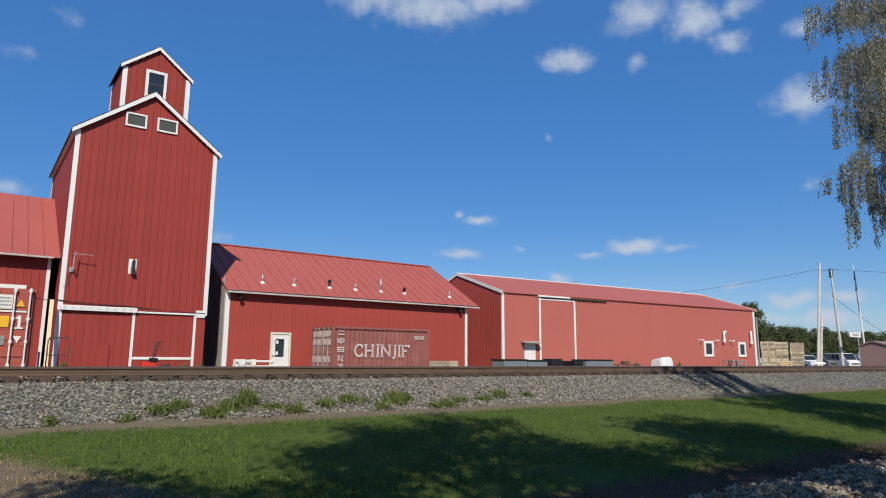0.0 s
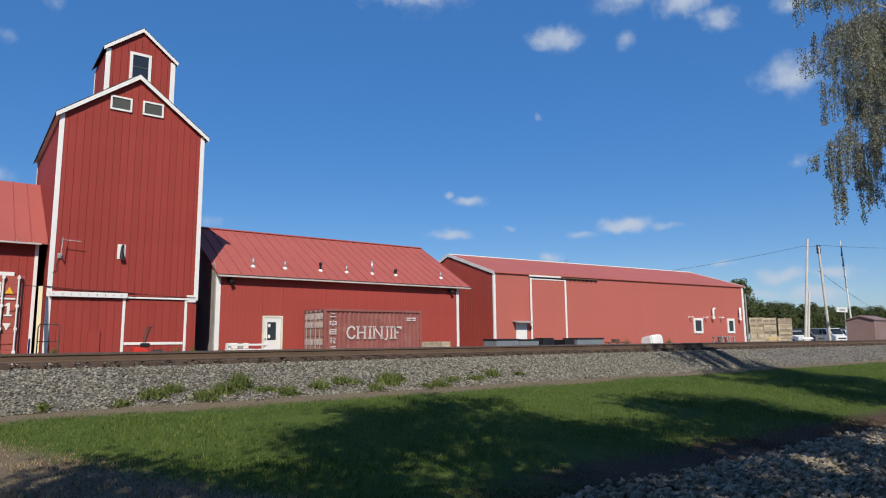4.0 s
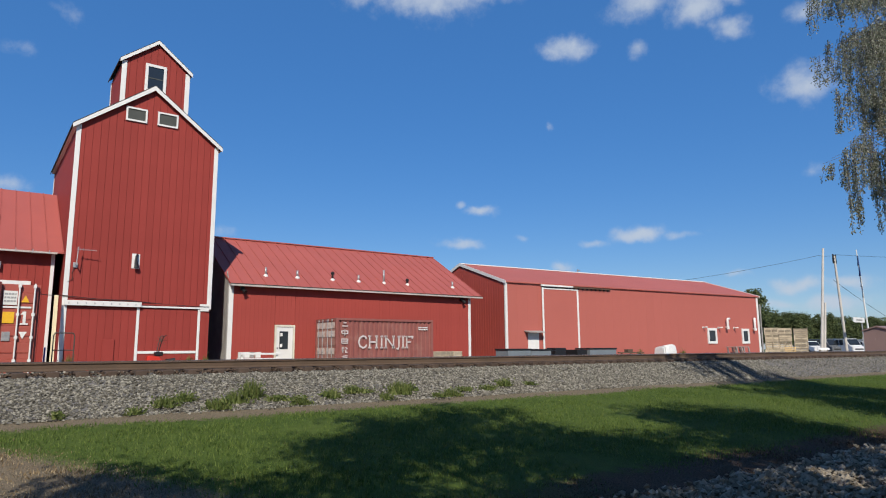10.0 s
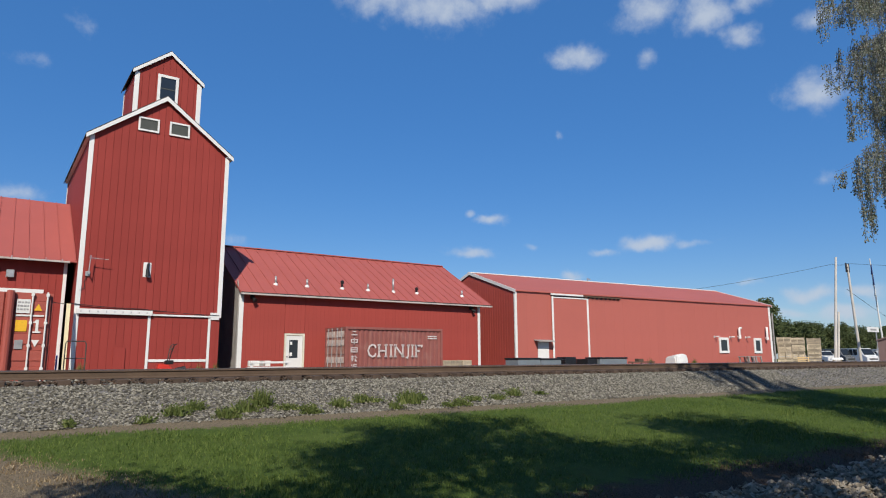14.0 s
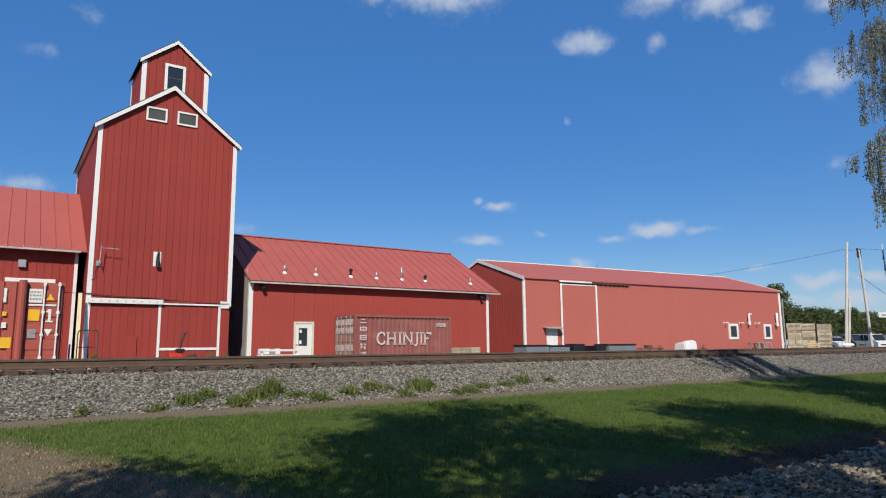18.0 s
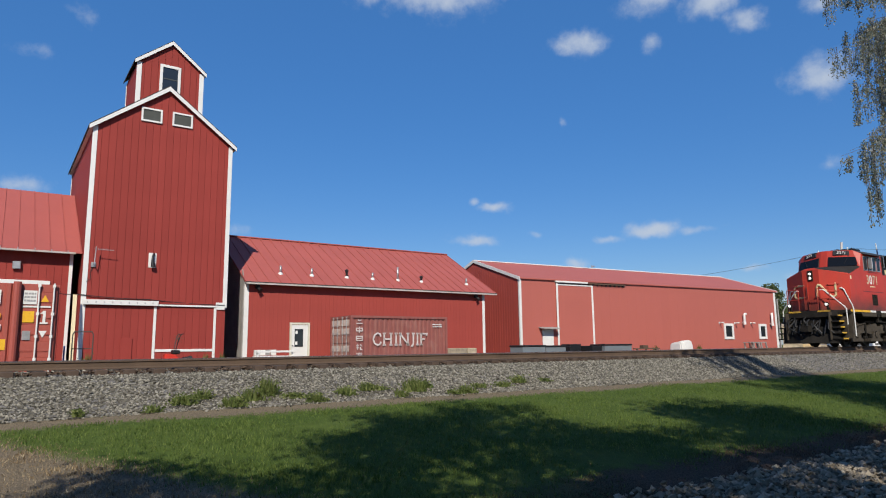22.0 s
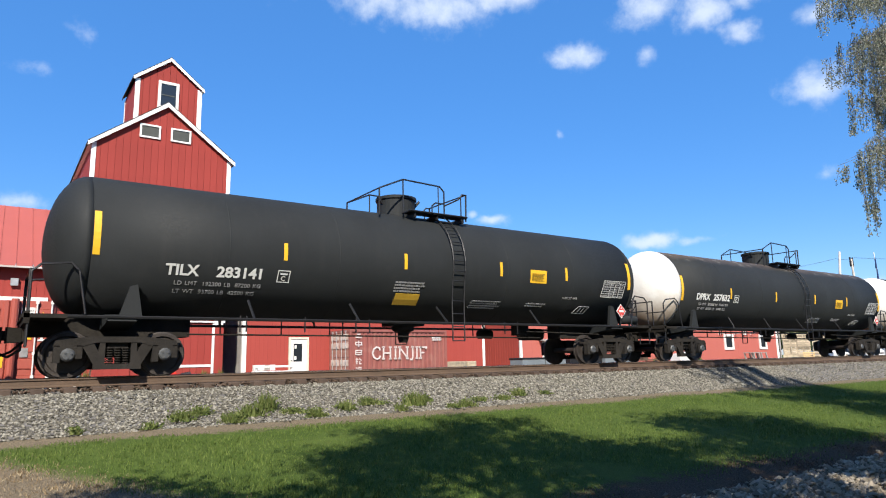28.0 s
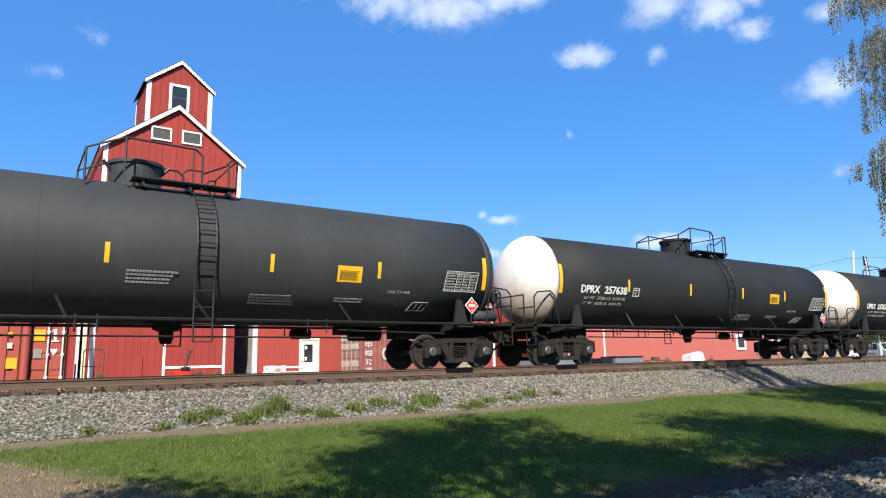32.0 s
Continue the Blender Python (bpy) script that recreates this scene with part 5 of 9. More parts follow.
        # curved grab rails of the end steps
        for xs, way in ((-1, 1), (1, -1)):
            bm = bmesh.new()
            x = xs * 10.95
            tube(bm, [(xs * 11.2, s * 0.5, 2.74), (xs * 11.2, s * 0.62, 2.76), (xs * 11.18, s * 0.72, 2.68), (xs * 10.96, s * 1.42, 1.92), (xs * 10.94, s * 1.5, 1.8), (xs * 10.94, s * 1.5, 1.05)], 0.027, 6)
            tube(bm, [(xs * 10.55, s * 1.1, 2.8), (xs * 10.55, s * 1.2, 2.82), (xs * 10.5, s * 1.28, 2.74), (xs * 10.32, s * 1.52, 1.95), (xs * 10.3, s * 1.54, 1.8), (xs * 10.3, s * 1.54, 0.5)], 0.027, 6)
            part("grab_rail", bm, WHITE, c, "pale bent grab rail")
            st = bmesh.new()
            box(st, min(x, x - way * 0.72), max(x, x - way * 0.72), s * 1.02 - 0.02, s * 1.02 + 0.02, 0.35, 1.66)
            box(st, x - 0.02, x + 0.02, min(s * 1.02, s * 1.5), max(s * 1.02, s * 1.5), 0.35, 1.42)
            prism(st, [(xs * 10.4, 1.64), (xs * 10.19, 1.64), (xs * 10.27, 0.4), (xs * 10.5, 0.4)], "y", min(s * 1.0, s * 1.5), max(s * 1.0, s * 1.5))
            steps = part("step_well", st, TRUCK_GREY, c, "dusty step well")
            for i in range(5):
                bm = bmesh.new()
                xa, xb = x - way * 0.04, x - way * 0.62
                box(bm, min(xa, xb), max(xa, xb), min(s * 1.05, s * (1.5 - 0.04 * i)), max(s * 1.05, s * (1.5 - 0.04 * i)), 0.36 + 0.27 * i, 0.42 + 0.27 * i)
                part("step", bm, GRIME, steps, "grimy step")
                bm = bmesh.new()
                ye = s * (1.5 - 0.04 * i)
                box(bm, min(xa, xb) + 0.07, max(xa, xb) - 0.05 - 0.03 * (i % 3), min(ye, ye + s * 0.012), max(ye, ye + s * 0.012), 0.36 + 0.27 * i, 0.425 + 0.27 * i)
                part("step_edge", bm, WORN_YELLOW, steps, "worn yellow step edge")
    # nose lights, plough, end rails
    for z in (3.58, 3.36):
        bm = bmesh.new()
        lathe(bm, [(-11.0, 0.058), (-10.97, 0.066)], "x", 16, (0, 0, z))
        part("headlight", bm, HEADLIGHT, c, "lit headlight", True)
    for s in (-1, 1):
        bm = bmesh.new()
        lathe(bm, [(-11.505, 0.062), (-11.46, 0.066)], "x", 16, (0, s * 0.87, 2.02))
        lens = bm
        bm = bmesh.new()
        lathe(bm, [(-11.5, 0.07), (-11.51, 0.1), (-11.44, 0.11), (-11.34, 0.07)], "x", 16, (0, s * 0.87, 2.02))
        box(bm, -11.4, -11.34, s * 0.87 - 0.04, s * 0.87 + 0.04, 1.74, 2.0)
        can = part("ditch_light", bm, GRIME, c, "grimy ditch light", True)
        part("lens", lens, HEADLIGHT, can, "lit lens", True)
    bm = bmesh.new()
    box(bm, -10.99, -10.945, -0.13, 0.13, 3.22, 3.74, 0.02)
    part("headlight_box", bm, GRIME, c, "dark headlight housing")
    # the mark on the slanted panels of the nose, and the nose door
    def on_nose(y, z):
        return (-10.955 + max(0.0, abs(y) - 0.4) * 0.5636, y, z)
    for path in ([(0.3, 3.02), (0.86, 3.02), (0.96, 2.94), (0.96, 2.5), (0.86, 2.42), (0.3, 2.42)], [(-0.24, 2.42), (-0.26, 2.9), (-0.32, 3.0), (-0.42, 2.98), (-0.78, 2.46), (-0.88, 2.40), (-0.97, 2.48), (-0.97, 3.08)]):
        bm = bmesh.new()
        tube(bm, [on_nose(a, b) for a, b in path], 0.05, 6)
        part("nose_mark", bm, GOLD, c, "gold bent-line mark on the nose")
    bm = bmesh.new()
    box(bm, -10.985, -10.955, 0.16, 0.39, 1.8, 3.3, 0.01)
    door = part("nose_door", bm, red, c, "red nose door")
    bm = bmesh.new()
    tube(bm, [(-10.98, 0.2, 2.4), (-11.04, 0.2, 2.42), (-11.04, 0.2, 2.9), (-10.98, 0.2, 2.92)], 0.015, 5)
    part("handle", bm, BLACK_METAL, door)
    for s in (-1, 1):
        for k in range(3):
            bm = bmesh.new()
            z = 2.35 + 0.34 * k
            tube(bm, [(-10.76, s * 0.72, z), (-10.86, s * 0.72, z), (-10.66, s * 1.1, z), (-10.56, s * 1.1, z)], 0.014, 5)
            part("nose_grab", bm, red, c)
    for xs in (-1, 1):
        bm = bmesh.new()
        hull(bm, [(xs * 11.42, -1.3, 0.95), (xs * 11.42, 1.3, 0.95), (xs * 11.2, -1.3, 1.0), (xs * 11.2, 1.3, 1.0), (xs * 11.75, -0.3, 0.2), (xs * 11.75, 0.3, 0.2), (xs * 11.5, -1.3, 0.18), (xs * 11.5, 1.3, 0.18), (xs * 11.3, -1.3, 0.18), (xs * 11.3, 1.3, 0.18)])
        part("pilot_plough", bm, GRIME, c, "grimy snow plough")
        for a, b in ((-1.0, -0.45), (0.45, 1.0)):
            bm = bmesh.new()
            tube(bm, [(xs * 11.38, a, 1.75), (xs * 11.38, a, 2.8), (xs * 11.38, b, 2.8), (xs * 11.38, b, 1.75)], 0.02, 6)
            tube(bm, [(xs * 11.38, a, 2.3), (xs * 11.38, b, 2.3)], 0.015, 6)
            part("end_rail", bm, red if xs < 0 else BLACK_METAL, c)
        for i in range(6):
            y = -0.8 + 0.3 * i
            bm = bmesh.new()
            tube(bm, [(xs * 11.42, y, 1.3), (xs * 11.62, y + 0.02, 0.85), (xs * 11.66, y + 0.06, 0.6)], 0.03, 5)
            part("hose", bm, BLACK_RUBBER, c)
        coupler(c, xs * 11.25, xs)
    # long hood, piece by piece
    bm = bmesh.new()
    hull(bm, both([(-6.65, 1.05, 1.75), (-0.3, 1.05, 1.75), (-6.65, 1.05, 4.72), (-0.3, 1.05, 4.72), (-6.65, 0.85, 4.86), (-0.3, 0.85, 4.86)]))
    hood = part("hood", bm, LOCO_BLACK, c, "black engine hood")
    for a, b, z in ((-0.296, 1.7, 4.7), (1.704, 4.2, 4.88)):
        bm = bmesh.new()
        hull(bm, both([(a, 1.05, 1.75), (b, 1.05, 1.75), (a, 1.05, z - 0.16), (b, 1.05, z - 0.16), (a, 0.8, z), (b, 0.8, z)]))
        part("hood", bm, LOCO_BLACK, c)
    bm = bmesh.new()
    box(bm, 4.204, 10.56, -1.05, 1.05, 1.75, 4.22)
    rad = part("radiator_hood", bm, LOCO_BLACK, c)
    tip = 10.84 if tanks_shown else 10.99
    bm = bmesh.new()
    hull(bm, both([(4.2, 1.06, 4.1), (10.4, 1.06, 4.1), (4.2, 1.5, 4.12), (10.45, 1.5, 4.1), (tip, 1.5, 4.2), (tip, 1.5, 4.64), (4.2, 1.5, 4.62), (4.3, 1.1, 4.8), (10.4, 1.1, 4.79), (tip - 0.02, 1.0, 4.69)]))
    wing = part("radiator_wing", bm, SOOT, c, "black flared radiator wing")
    bm = bmesh.new()
    hull(bm, both([(tip + 0.003, 1.48, 4.21), (tip + 0.003, 1.48, 4.63), (tip + 0.003, 0.98, 4.68), (tip + 0.012, 1.48, 4.21), (tip + 0.012, 1.48, 4.63), (tip + 0.012, 0.98, 4.68), (10.58, 0.95 if tanks_shown else 0.5, 3.98), (10.75, 1.35 if tanks_shown else 0.9, 4.15)]))
    endp = part("end_panel", bm, red, wing, "red end panel")
    for y in (-0.85, 0.85):
        letters("number", number, 0.32, pose(tip + 0.015, y * 1.15, 4.28, 90, 0, 90), LETTER, endp, "", "CENTER")
    bm = bmesh.new()
    box(bm, 10.562, 10.57, -1.04, 1.04, 1.76, 4.2)
    part("end_door", bm, red, rad, "red hood end")
    for s in (-1, 1):
        flush = 1.46 if s < 0 else 1.052
        side = hood
        if s < 0:
            bm = bmesh.new()
            prism(bm, [(-6.64, 1.76), (-3.0, 1.76), (-3.0, 4.0), (-6.64, 4.0)], "y", -1.46, -1.0)
            side = part("cabinet", bm, LOCO_BLACK, c, "equipment cabinet flush with the cab")
        bm = bmesh.new()
        prism(bm, [(-6.64, 1.77), (-4.5, 1.77), (-6.14, 3.62), (-6.64, 3.60)], "y", s * flush - 0.008, s * flush + 0.008)
        part("red_panel", bm, red, side)
        bm = bmesh.new()
        prism(bm, [(-6.24, 3.90), (-5.64, 3.90), (-5.34, 3.60), (-4.96, 3.60), (-3.3, 1.77), (-4.46, 1.77), (-6.1, 3.62), (-6.24, 3.66)], "y", s * flush - 0.011, s * flush + 0.011)
        part("gold_stripe", bm, GOLD, side, "dirty gold diagonal stripe")
        for z in (2.45, 3.66):
            bm = bmesh.new()
            box(bm, -6.6, -3.02, s * flush - 0.014, s * flush + 0.014, z - 0.008, z + 0.008)
            part("seam", bm, BLACK_METAL, side)
        # doors, louvres and seams
        for a, b, z0, z1 in ((-2.9, -2.1, 1.9, 3.6), (-2.05, -1.3, 1.9, 3.6), (-1.25, -0.5, 1.9, 4.4), (-0.2, 0.55, 1.85, 2.35), (0.6, 1.6, 3.95, 4.4), (1.8, 2.9, 3.98, 4.5), (3.3, 4.1, 1.9, 4.4)):
            bm = bmesh.new()
            box(bm, a, b, s * 1.055 - 0.016, s * 1.055 + 0.016, z0, z1, 0.006)
            part("hood_door", bm, LOCO_BLACK, hood if b < -0.3 else rad)
        if tanks_shown:
            for a, b in ((4.3, 5.2), (5.25, 6.2), (6.25, 7.1), (7.15, 7.8), (7.85, 8.62), (8.67, 9.5), (9.55, 10.05), (10.1, 10.5)):
                bm = bmesh.new()
                box(bm, a, b, s * 1.06 - 0.014, s * 1.06 + 0.014, 1.9, 3.42, 0.006)
                d = part("hood_door", bm, HOOD_DUST, rad)
                bm = bmesh.new()
                box(bm, b - 0.09, b - 0.05, s * 1.085 - 0.012, s * 1.085 + 0.012, 2.0, 2.3)
                part("latch", bm, BLACK_METAL, d)
            bm = bmesh.new()
            prism(bm, [(7.1, 3.46), (7.84, 3.46), (7.8, 3.62), (7.7, 3.74), (7.1, 3.74)], "y", min(s * 1.05, s * 1.34), max(s * 1.05, s * 1.34))
            blower = part("blower_box", bm, LOCO_BLACK, rad, "black box under the wing")
            bm = bmesh.new()
            box(bm, 7.28, 7.4, s * 1.343 - 0.004, s * 1.343 + 0.004, 3.6, 3.72)
            part("sticker", bm, LETTER, blower)
        else:
            # wide door leaves; flat near-black sheets behind upright louvres paint the openings' shade
            for a, b, fields in ((4.3, 5.3, ()), (5.34, 5.96, ((5.4, 5.9, 3.13, 3.4),)), (6.0, 6.95, ((6.07, 6.47, 2.78, 3.38), (6.07, 6.47, 2.0, 2.7), (6.53, 6.91, 2.3, 3.14))), (6.99, 8.58, ((7.03, 7.45, 2.35, 3.13), (7.54, 7.95, 2.78, 3.38), (7.54, 7.95, 2.0, 2.7), (8.1, 8.52, 2.78, 3.38), (8.1, 8.52, 2.0, 2.7))),
                                 (8.64, 9.46, ()), (9.52, 10.16, ((9.68, 10.09, 2.76, 3.38), (9.68, 10.09, 2.0, 2.68)))):
                bm = bmesh.new()
                box(bm, a, b, s * 1.06 - 0.018, s * 1.06 + 0.018, 1.86, 3.45, 0.006)
                d = part("hood_door", bm, HOOD_DUST, rad)
                for fx, gx, fa, fb in fields:
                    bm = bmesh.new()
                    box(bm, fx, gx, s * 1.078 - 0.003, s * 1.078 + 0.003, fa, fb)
                    gap = part("louvre_opening", bm, NEAR_BLACK, d)
                    bm = bmesh.new()
                    for j in range(9):
                        x = fx + 0.025 + (gx - fx - 0.05) * j / 8
                        box(bm, x - 0.011, x + 0.011, s * 1.085 - 0.009, s * 1.085 + 0.009, fa + 0.01, fb - 0.01)
                    tagged(part("louvre", bm, LOUVRE_GREY, gap, "dusty dark louvres"), kind="stuff")
                for fx, gx, fa, fb in ((a, a + 0.035, 1.87, 3.44), (b - 0.035, b, 1.87, 3.44)):
                    bm = bmesh.new()
                    box(bm, fx, gx, s * 1.09 - 0.014, s * 1.09 + 0.014, fa, fb)
                    part("door_post", bm, HOOD_DUST, d)
            for fx, gx, fa, fb in ((8.78, 9.32, 3.31, 3.36), (8.76, 9.34, 2.2, 2.23), (6.36, 6.5, 1.95, 2.26), (7.24, 7.38, 1.95, 2.26), (8.95, 9.09, 1.95, 2.19)):
                bm = bmesh.new()
                box(bm, fx, gx, s * 1.083 - 0.008, s * 1.083 + 0.008, fa, fb)
                part("latch_panel", bm, NEAR_BLACK, rad, "black latch panel")
        for path in ([(-4.87, 4.12), (-4.87, 3.7), (-4.6, 3.68)], [(-2.55, 4.74), (-2.52, 3.7)], [(-2.32, 2.96), (-2.1, 2.96), (-1.84, 2.65), (-1.52, 2.61), (-1.51, 3.45), (-1.36, 3.75), (-1.37, 4.6)], [(-1.21, 3.19), (-1.22, 2.3), (-0.9, 2.14), (-0.33, 2.3)], [(-3.4, 4.6), (-2.0, 4.62), (-0.95, 4.2), (-0.6, 4.2)]):
            out = flush + 0.02 if path[0][0] < -4 and s < 0 else 1.075
            bm = bmesh.new()
            tube(bm, [(u, s * out, v) for u, v in path], 0.022, 5)
            part("conduit", bm, BLACK_METAL, hood)
        for x in (-6.05, -4.72, -3.5):
            bm = bmesh.new()
            box(bm, x, x + 0.26, s * flush - 0.016, s * flush + 0.016, 1.84, 1.92)
            part("sticker", bm, DULL_CREAM, side)
        bm = bmesh.new()
        box(bm, -1.28, -0.7, s * 1.06 - 0.02, s * 1.06 + 0.02, 4.02, 4.5, 0.01)
        part("vent_screen", bm, LOUVRE_GREY, hood, "dusty vent screen")
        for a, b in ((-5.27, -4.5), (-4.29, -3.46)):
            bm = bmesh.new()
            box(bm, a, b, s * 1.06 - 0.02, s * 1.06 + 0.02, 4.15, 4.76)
            g = part("air_intake", bm, NEAR_BLACK, hood, "dark air intake")
            for xa, xb in ((a, a + 0.05), (b - 0.05, b)):
                bm = bmesh.new()
                box(bm, xa, xb, s * 1.08 - 0.02, s * 1.08 + 0.02, 4.12, 4.78)
                part("intake_bar", bm, GALV, g)
            for j in range(5):
                bm = bmesh.new()
                box(bm, b - 0.13, b - 0.07, s * 1.08 - 0.02, s * 1.08 + 0.02, 4.2 + 0.11 * j, 4.25 + 0.11 * j)
                part("intake_latch", bm, GALV, g)
        # the near-black screen reaches the wing and paints the shade under it
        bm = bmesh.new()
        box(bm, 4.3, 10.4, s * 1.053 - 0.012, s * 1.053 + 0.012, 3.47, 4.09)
        screen = part("radiator_screen", bm, NEAR_BLACK, rad, "radiator screen with the wing's shade painted in")
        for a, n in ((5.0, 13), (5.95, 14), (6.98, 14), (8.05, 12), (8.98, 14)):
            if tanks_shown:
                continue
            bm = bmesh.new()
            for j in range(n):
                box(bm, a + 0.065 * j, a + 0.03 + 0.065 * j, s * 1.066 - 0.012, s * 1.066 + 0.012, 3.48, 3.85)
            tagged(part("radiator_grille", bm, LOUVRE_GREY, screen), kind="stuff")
        if tanks_shown:
            marks = ((9.64, 3.25, 0.36, 0.09, DULL_LETTER), (9.31, 3.25, 0.1, 0.1, LETTER), (9.02, 3.25, 0.09, 0.1, LETTER), (8.84, 3.25, 0.09, 0.1, LETTER), (7.91, 3.23, 0.1, 0.1, LETTER))
        else:
            marks = ((6.57, 3.19, 0.16, 0.17, CREAM), (6.83, 3.3, 0.18, 0.06, LETTER), (5.5, 2.82, 0.38, 0.1, LETTER), (8.76, 2.9, 0.21, 0.29, CREAM), (9.06, 3.1, 0.16, 0.05, DULL_LETTER), (9.06, 3.02, 0.13, 0.05, DULL_LETTER), (10.18, 3.36, 0.18, 0.06, LETTER), (4.75, 2.4, 0.24, 0.12, LETTER), (4.4, 2.4, 0.14, 0.16, LETTER))
            bm = bmesh.new()
            ring = [(9.17 + 0.26 * math.cos(k * math.pi / 8), s * 1.2, 2.6 + 0.28 * math.sin(k * math.pi / 8)) for k in range(17)]
            tube(bm, ring, 0.02, 5)
            for k in range(0, 15, 3):
                rod(bm, (9.17, s * 1.15, 2.6), ring[k], 0.011, None, 5)
            rod(bm, (9.17, s * 1.06, 2.6), (9.17, s * 1.17, 2.6), 0.06, None, 8)
            part("hand_brake", bm, BLACK_METAL, rad, "hand brake wheel")
        for x, z, w, h, m in marks + ((3.42, 3.95, 0.1, 0.14, LETTER), (-1.0, 3.2, 0.1, 0.2, LETTER), (-1.75, 4.1, 0.12, 0.1, LETTER), (3.5, 3.2, 0.09, 0.12, LETTER)):
            bm = bmesh.new()
            box(bm, x, x + w, s * 1.085 - 0.005, s * 1.085 + 0.005, z, z + h)
            part("sticker", bm, m, hood if x < -0.3 else rad)
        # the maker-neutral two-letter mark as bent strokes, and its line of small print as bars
        flip = 1 if s < 0 else -1
        cx = 1.65
        move = 0.4 if s > 0 else 0.0

        def at(pts):
            return [(cx + move + flip * (a - cx), z) for a, z in pts]
        bm = bmesh.new()
        stroke(bm, at([(1.55, 3.66), (0.5, 3.66), (0.27, 3.58), (0.21, 3.4), (0.21, 3.05), (0.28, 2.86), (0.5, 2.79), (1.4, 2.79), (1.62, 2.86), (1.72, 3.05), (1.72, 3.45), (1.8, 3.6), (1.95, 3.62), (2.08, 3.5), (2.62, 2.9), (2.78, 2.80), (2.95, 2.88), (3.04, 3.05), (3.04, 3.76)]), 0.215, s * 1.078)
        part("railway_mark", bm, FADED_GOLD if tanks_shown else CREAM, rad, "pale gold bent-line railway mark")
        # the address line under the mark, as plain bent strokes
        zig = [(0, 1), (0.25, 0), (0.5, 0.9), (0.75, 0), (1, 1)]
        bow = [(1, 0.85), (0.6, 1), (0.15, 0.8), (0.05, 0.5), (0.15, 0.2), (0.6, 0), (1, 0.15)]
        arch = [(0.02, 0), (0.02, 1), (0.2, 0.85), (0.55, 1), (0.85, 0.8), (0.9, 0)]
        loop = [(0.9, 0), (0.9, 0.75), (0.55, 1), (0.15, 0.85), (0.15, 0.15), (0.5, 0), (0.9, 0.3)]
        dot = [(0.3, 0), (0.3, 0.16)]
        x = 0.2
        bm = bmesh.new()
        for shape, w in ((zig, 0.36), (zig, 0.36), (zig, 0.36), (dot, 0.1), (bow, 0.24), (arch, 0.24), (dot, 0.1), (bow, 0.24), (loop, 0.24)):
            stroke(bm, at([(x + u * w, 2.26 + 0.2 * v) for u, v in shape]), 0.05, s * 1.078, 0.003)
            x += w + 0.07
        part("small_lettering", bm, CREAM, rad)
        # side handrails
        bm = bmesh.new()
        xs_ = [-2.8 + 1.31 * i for i in range(11)] if s < 0 else [-6.0 + 1.36 * i for i in range(13)]
        for x in xs_:
            rod(bm, (x, s * 1.46, 1.4), (x, s * 1.46, 2.86), 0.022, None, 6)
        rod(bm, (xs_[0], s * 1.46, 2.86), (xs_[-1], s * 1.46, 2.86), 0.02, None, 6)
        rod(bm, (xs_[0], s * 1.46, 2.3), (xs_[-1], s * 1.46, 2.3), 0.014, None, 6)
        part("handrail", bm, BLACK_METAL, c, "black walkway handrail")
        # pipes and boxes under the sill
        for xa, xb, za in ((-7.2, -4.6, 1.22), (4.2, 10.2, 1.22)):
            bm = bmesh.new()
            tube(bm, [(xa, s * 1.3, za), ((xa + xb) / 2, s * 1.34, za - 0.03), (xb, s * 1.3, za)], 0.03, 6)
            part("pipe", bm, GRIME, c)
        for x in (-7.3, 5.2, 8.8):
            bm = bmesh.new()
            box(bm, x, x + 0.4, s * 1.2 - 0.15, s * 1.2 + 0.15, 1.18, 1.42, 0.02)
            part("equipment_box", bm, GRIME, c)
    # fuel tank
    bm = bmesh.new()
    if tanks_shown:
        hull(bm, both([(-3.7, 1.46, 0.45), (4.45, 1.46, 0.45), (-3.7, 1.46, 0.8), (4.45, 1.46, 0.8), (-3.7, 1.3, 0.3), (4.45, 1.3, 0.3)]))
        for xa, xb in ((-3.68, -1.55), (3.42, 4.43)):
            box(bm, xa, xb, -1.44, 1.44, 0.78, 1.36, 0.03)
        box(bm, -1.56, 3.43, -0.7, 0.7, 0.78, 1.36)
    else:
        hull(bm, both([(x, y, z) for x in (-4.18, 3.9) for y, z in ((1.44, 1.26), (1.36, 1.34), (1.5, 0.78), (1.36, 0.46), (1.12, 0.26))]))
    ft = part("fuel_tank", bm, TRUCK_GREY if tanks_shown else FUEL_TANK, c, "dusty fuel tank")
    for s in (-1, 1):
        if tanks_shown:
            for a in (-1.45, 1.1):
                bm = bmesh.new()
                lathe(bm, [(a, 0.05), (a + 0.05, 0.17), (a + 0.16, 0.265), (a + 2.05, 0.265), (a + 2.16, 0.17), (a + 2.21, 0.05)], "x", 20, (0, s * 1.15, 1.08))
                part("air_reservoir", bm, TRUCK_GREY, ft, "air reservoir", True)
                for x in (a + 0.4, a + 1.75):
                    bm = bmesh.new()
                    prism(bm, [(x - 0.08, 0.8), (x + 0.08, 0.8), (x + 0.04, 0.92), (x - 0.04, 0.92)], "y", s * 1.2 - 0.18, s * 1.2 + 0.18)
                    part("saddle", bm, GRIME, ft)
        else:
            for a in (-0.35, -1.4, 1.2):
                bm = bmesh.new()
                rod(bm, (a, s * 1.3, 1.3), (a, s * 1.3, 1.48), 0.06)
                part("filler", bm, BLACK_METAL, ft)
            bm = bmesh.new()
            prism(bm, [(-1.14, 0.8), (-1.0, 0.8), (-1.0, 1.22), (-1.14, 1.22)], "y", s * 1.485 - 0.025, s * 1.485 + 0.025)
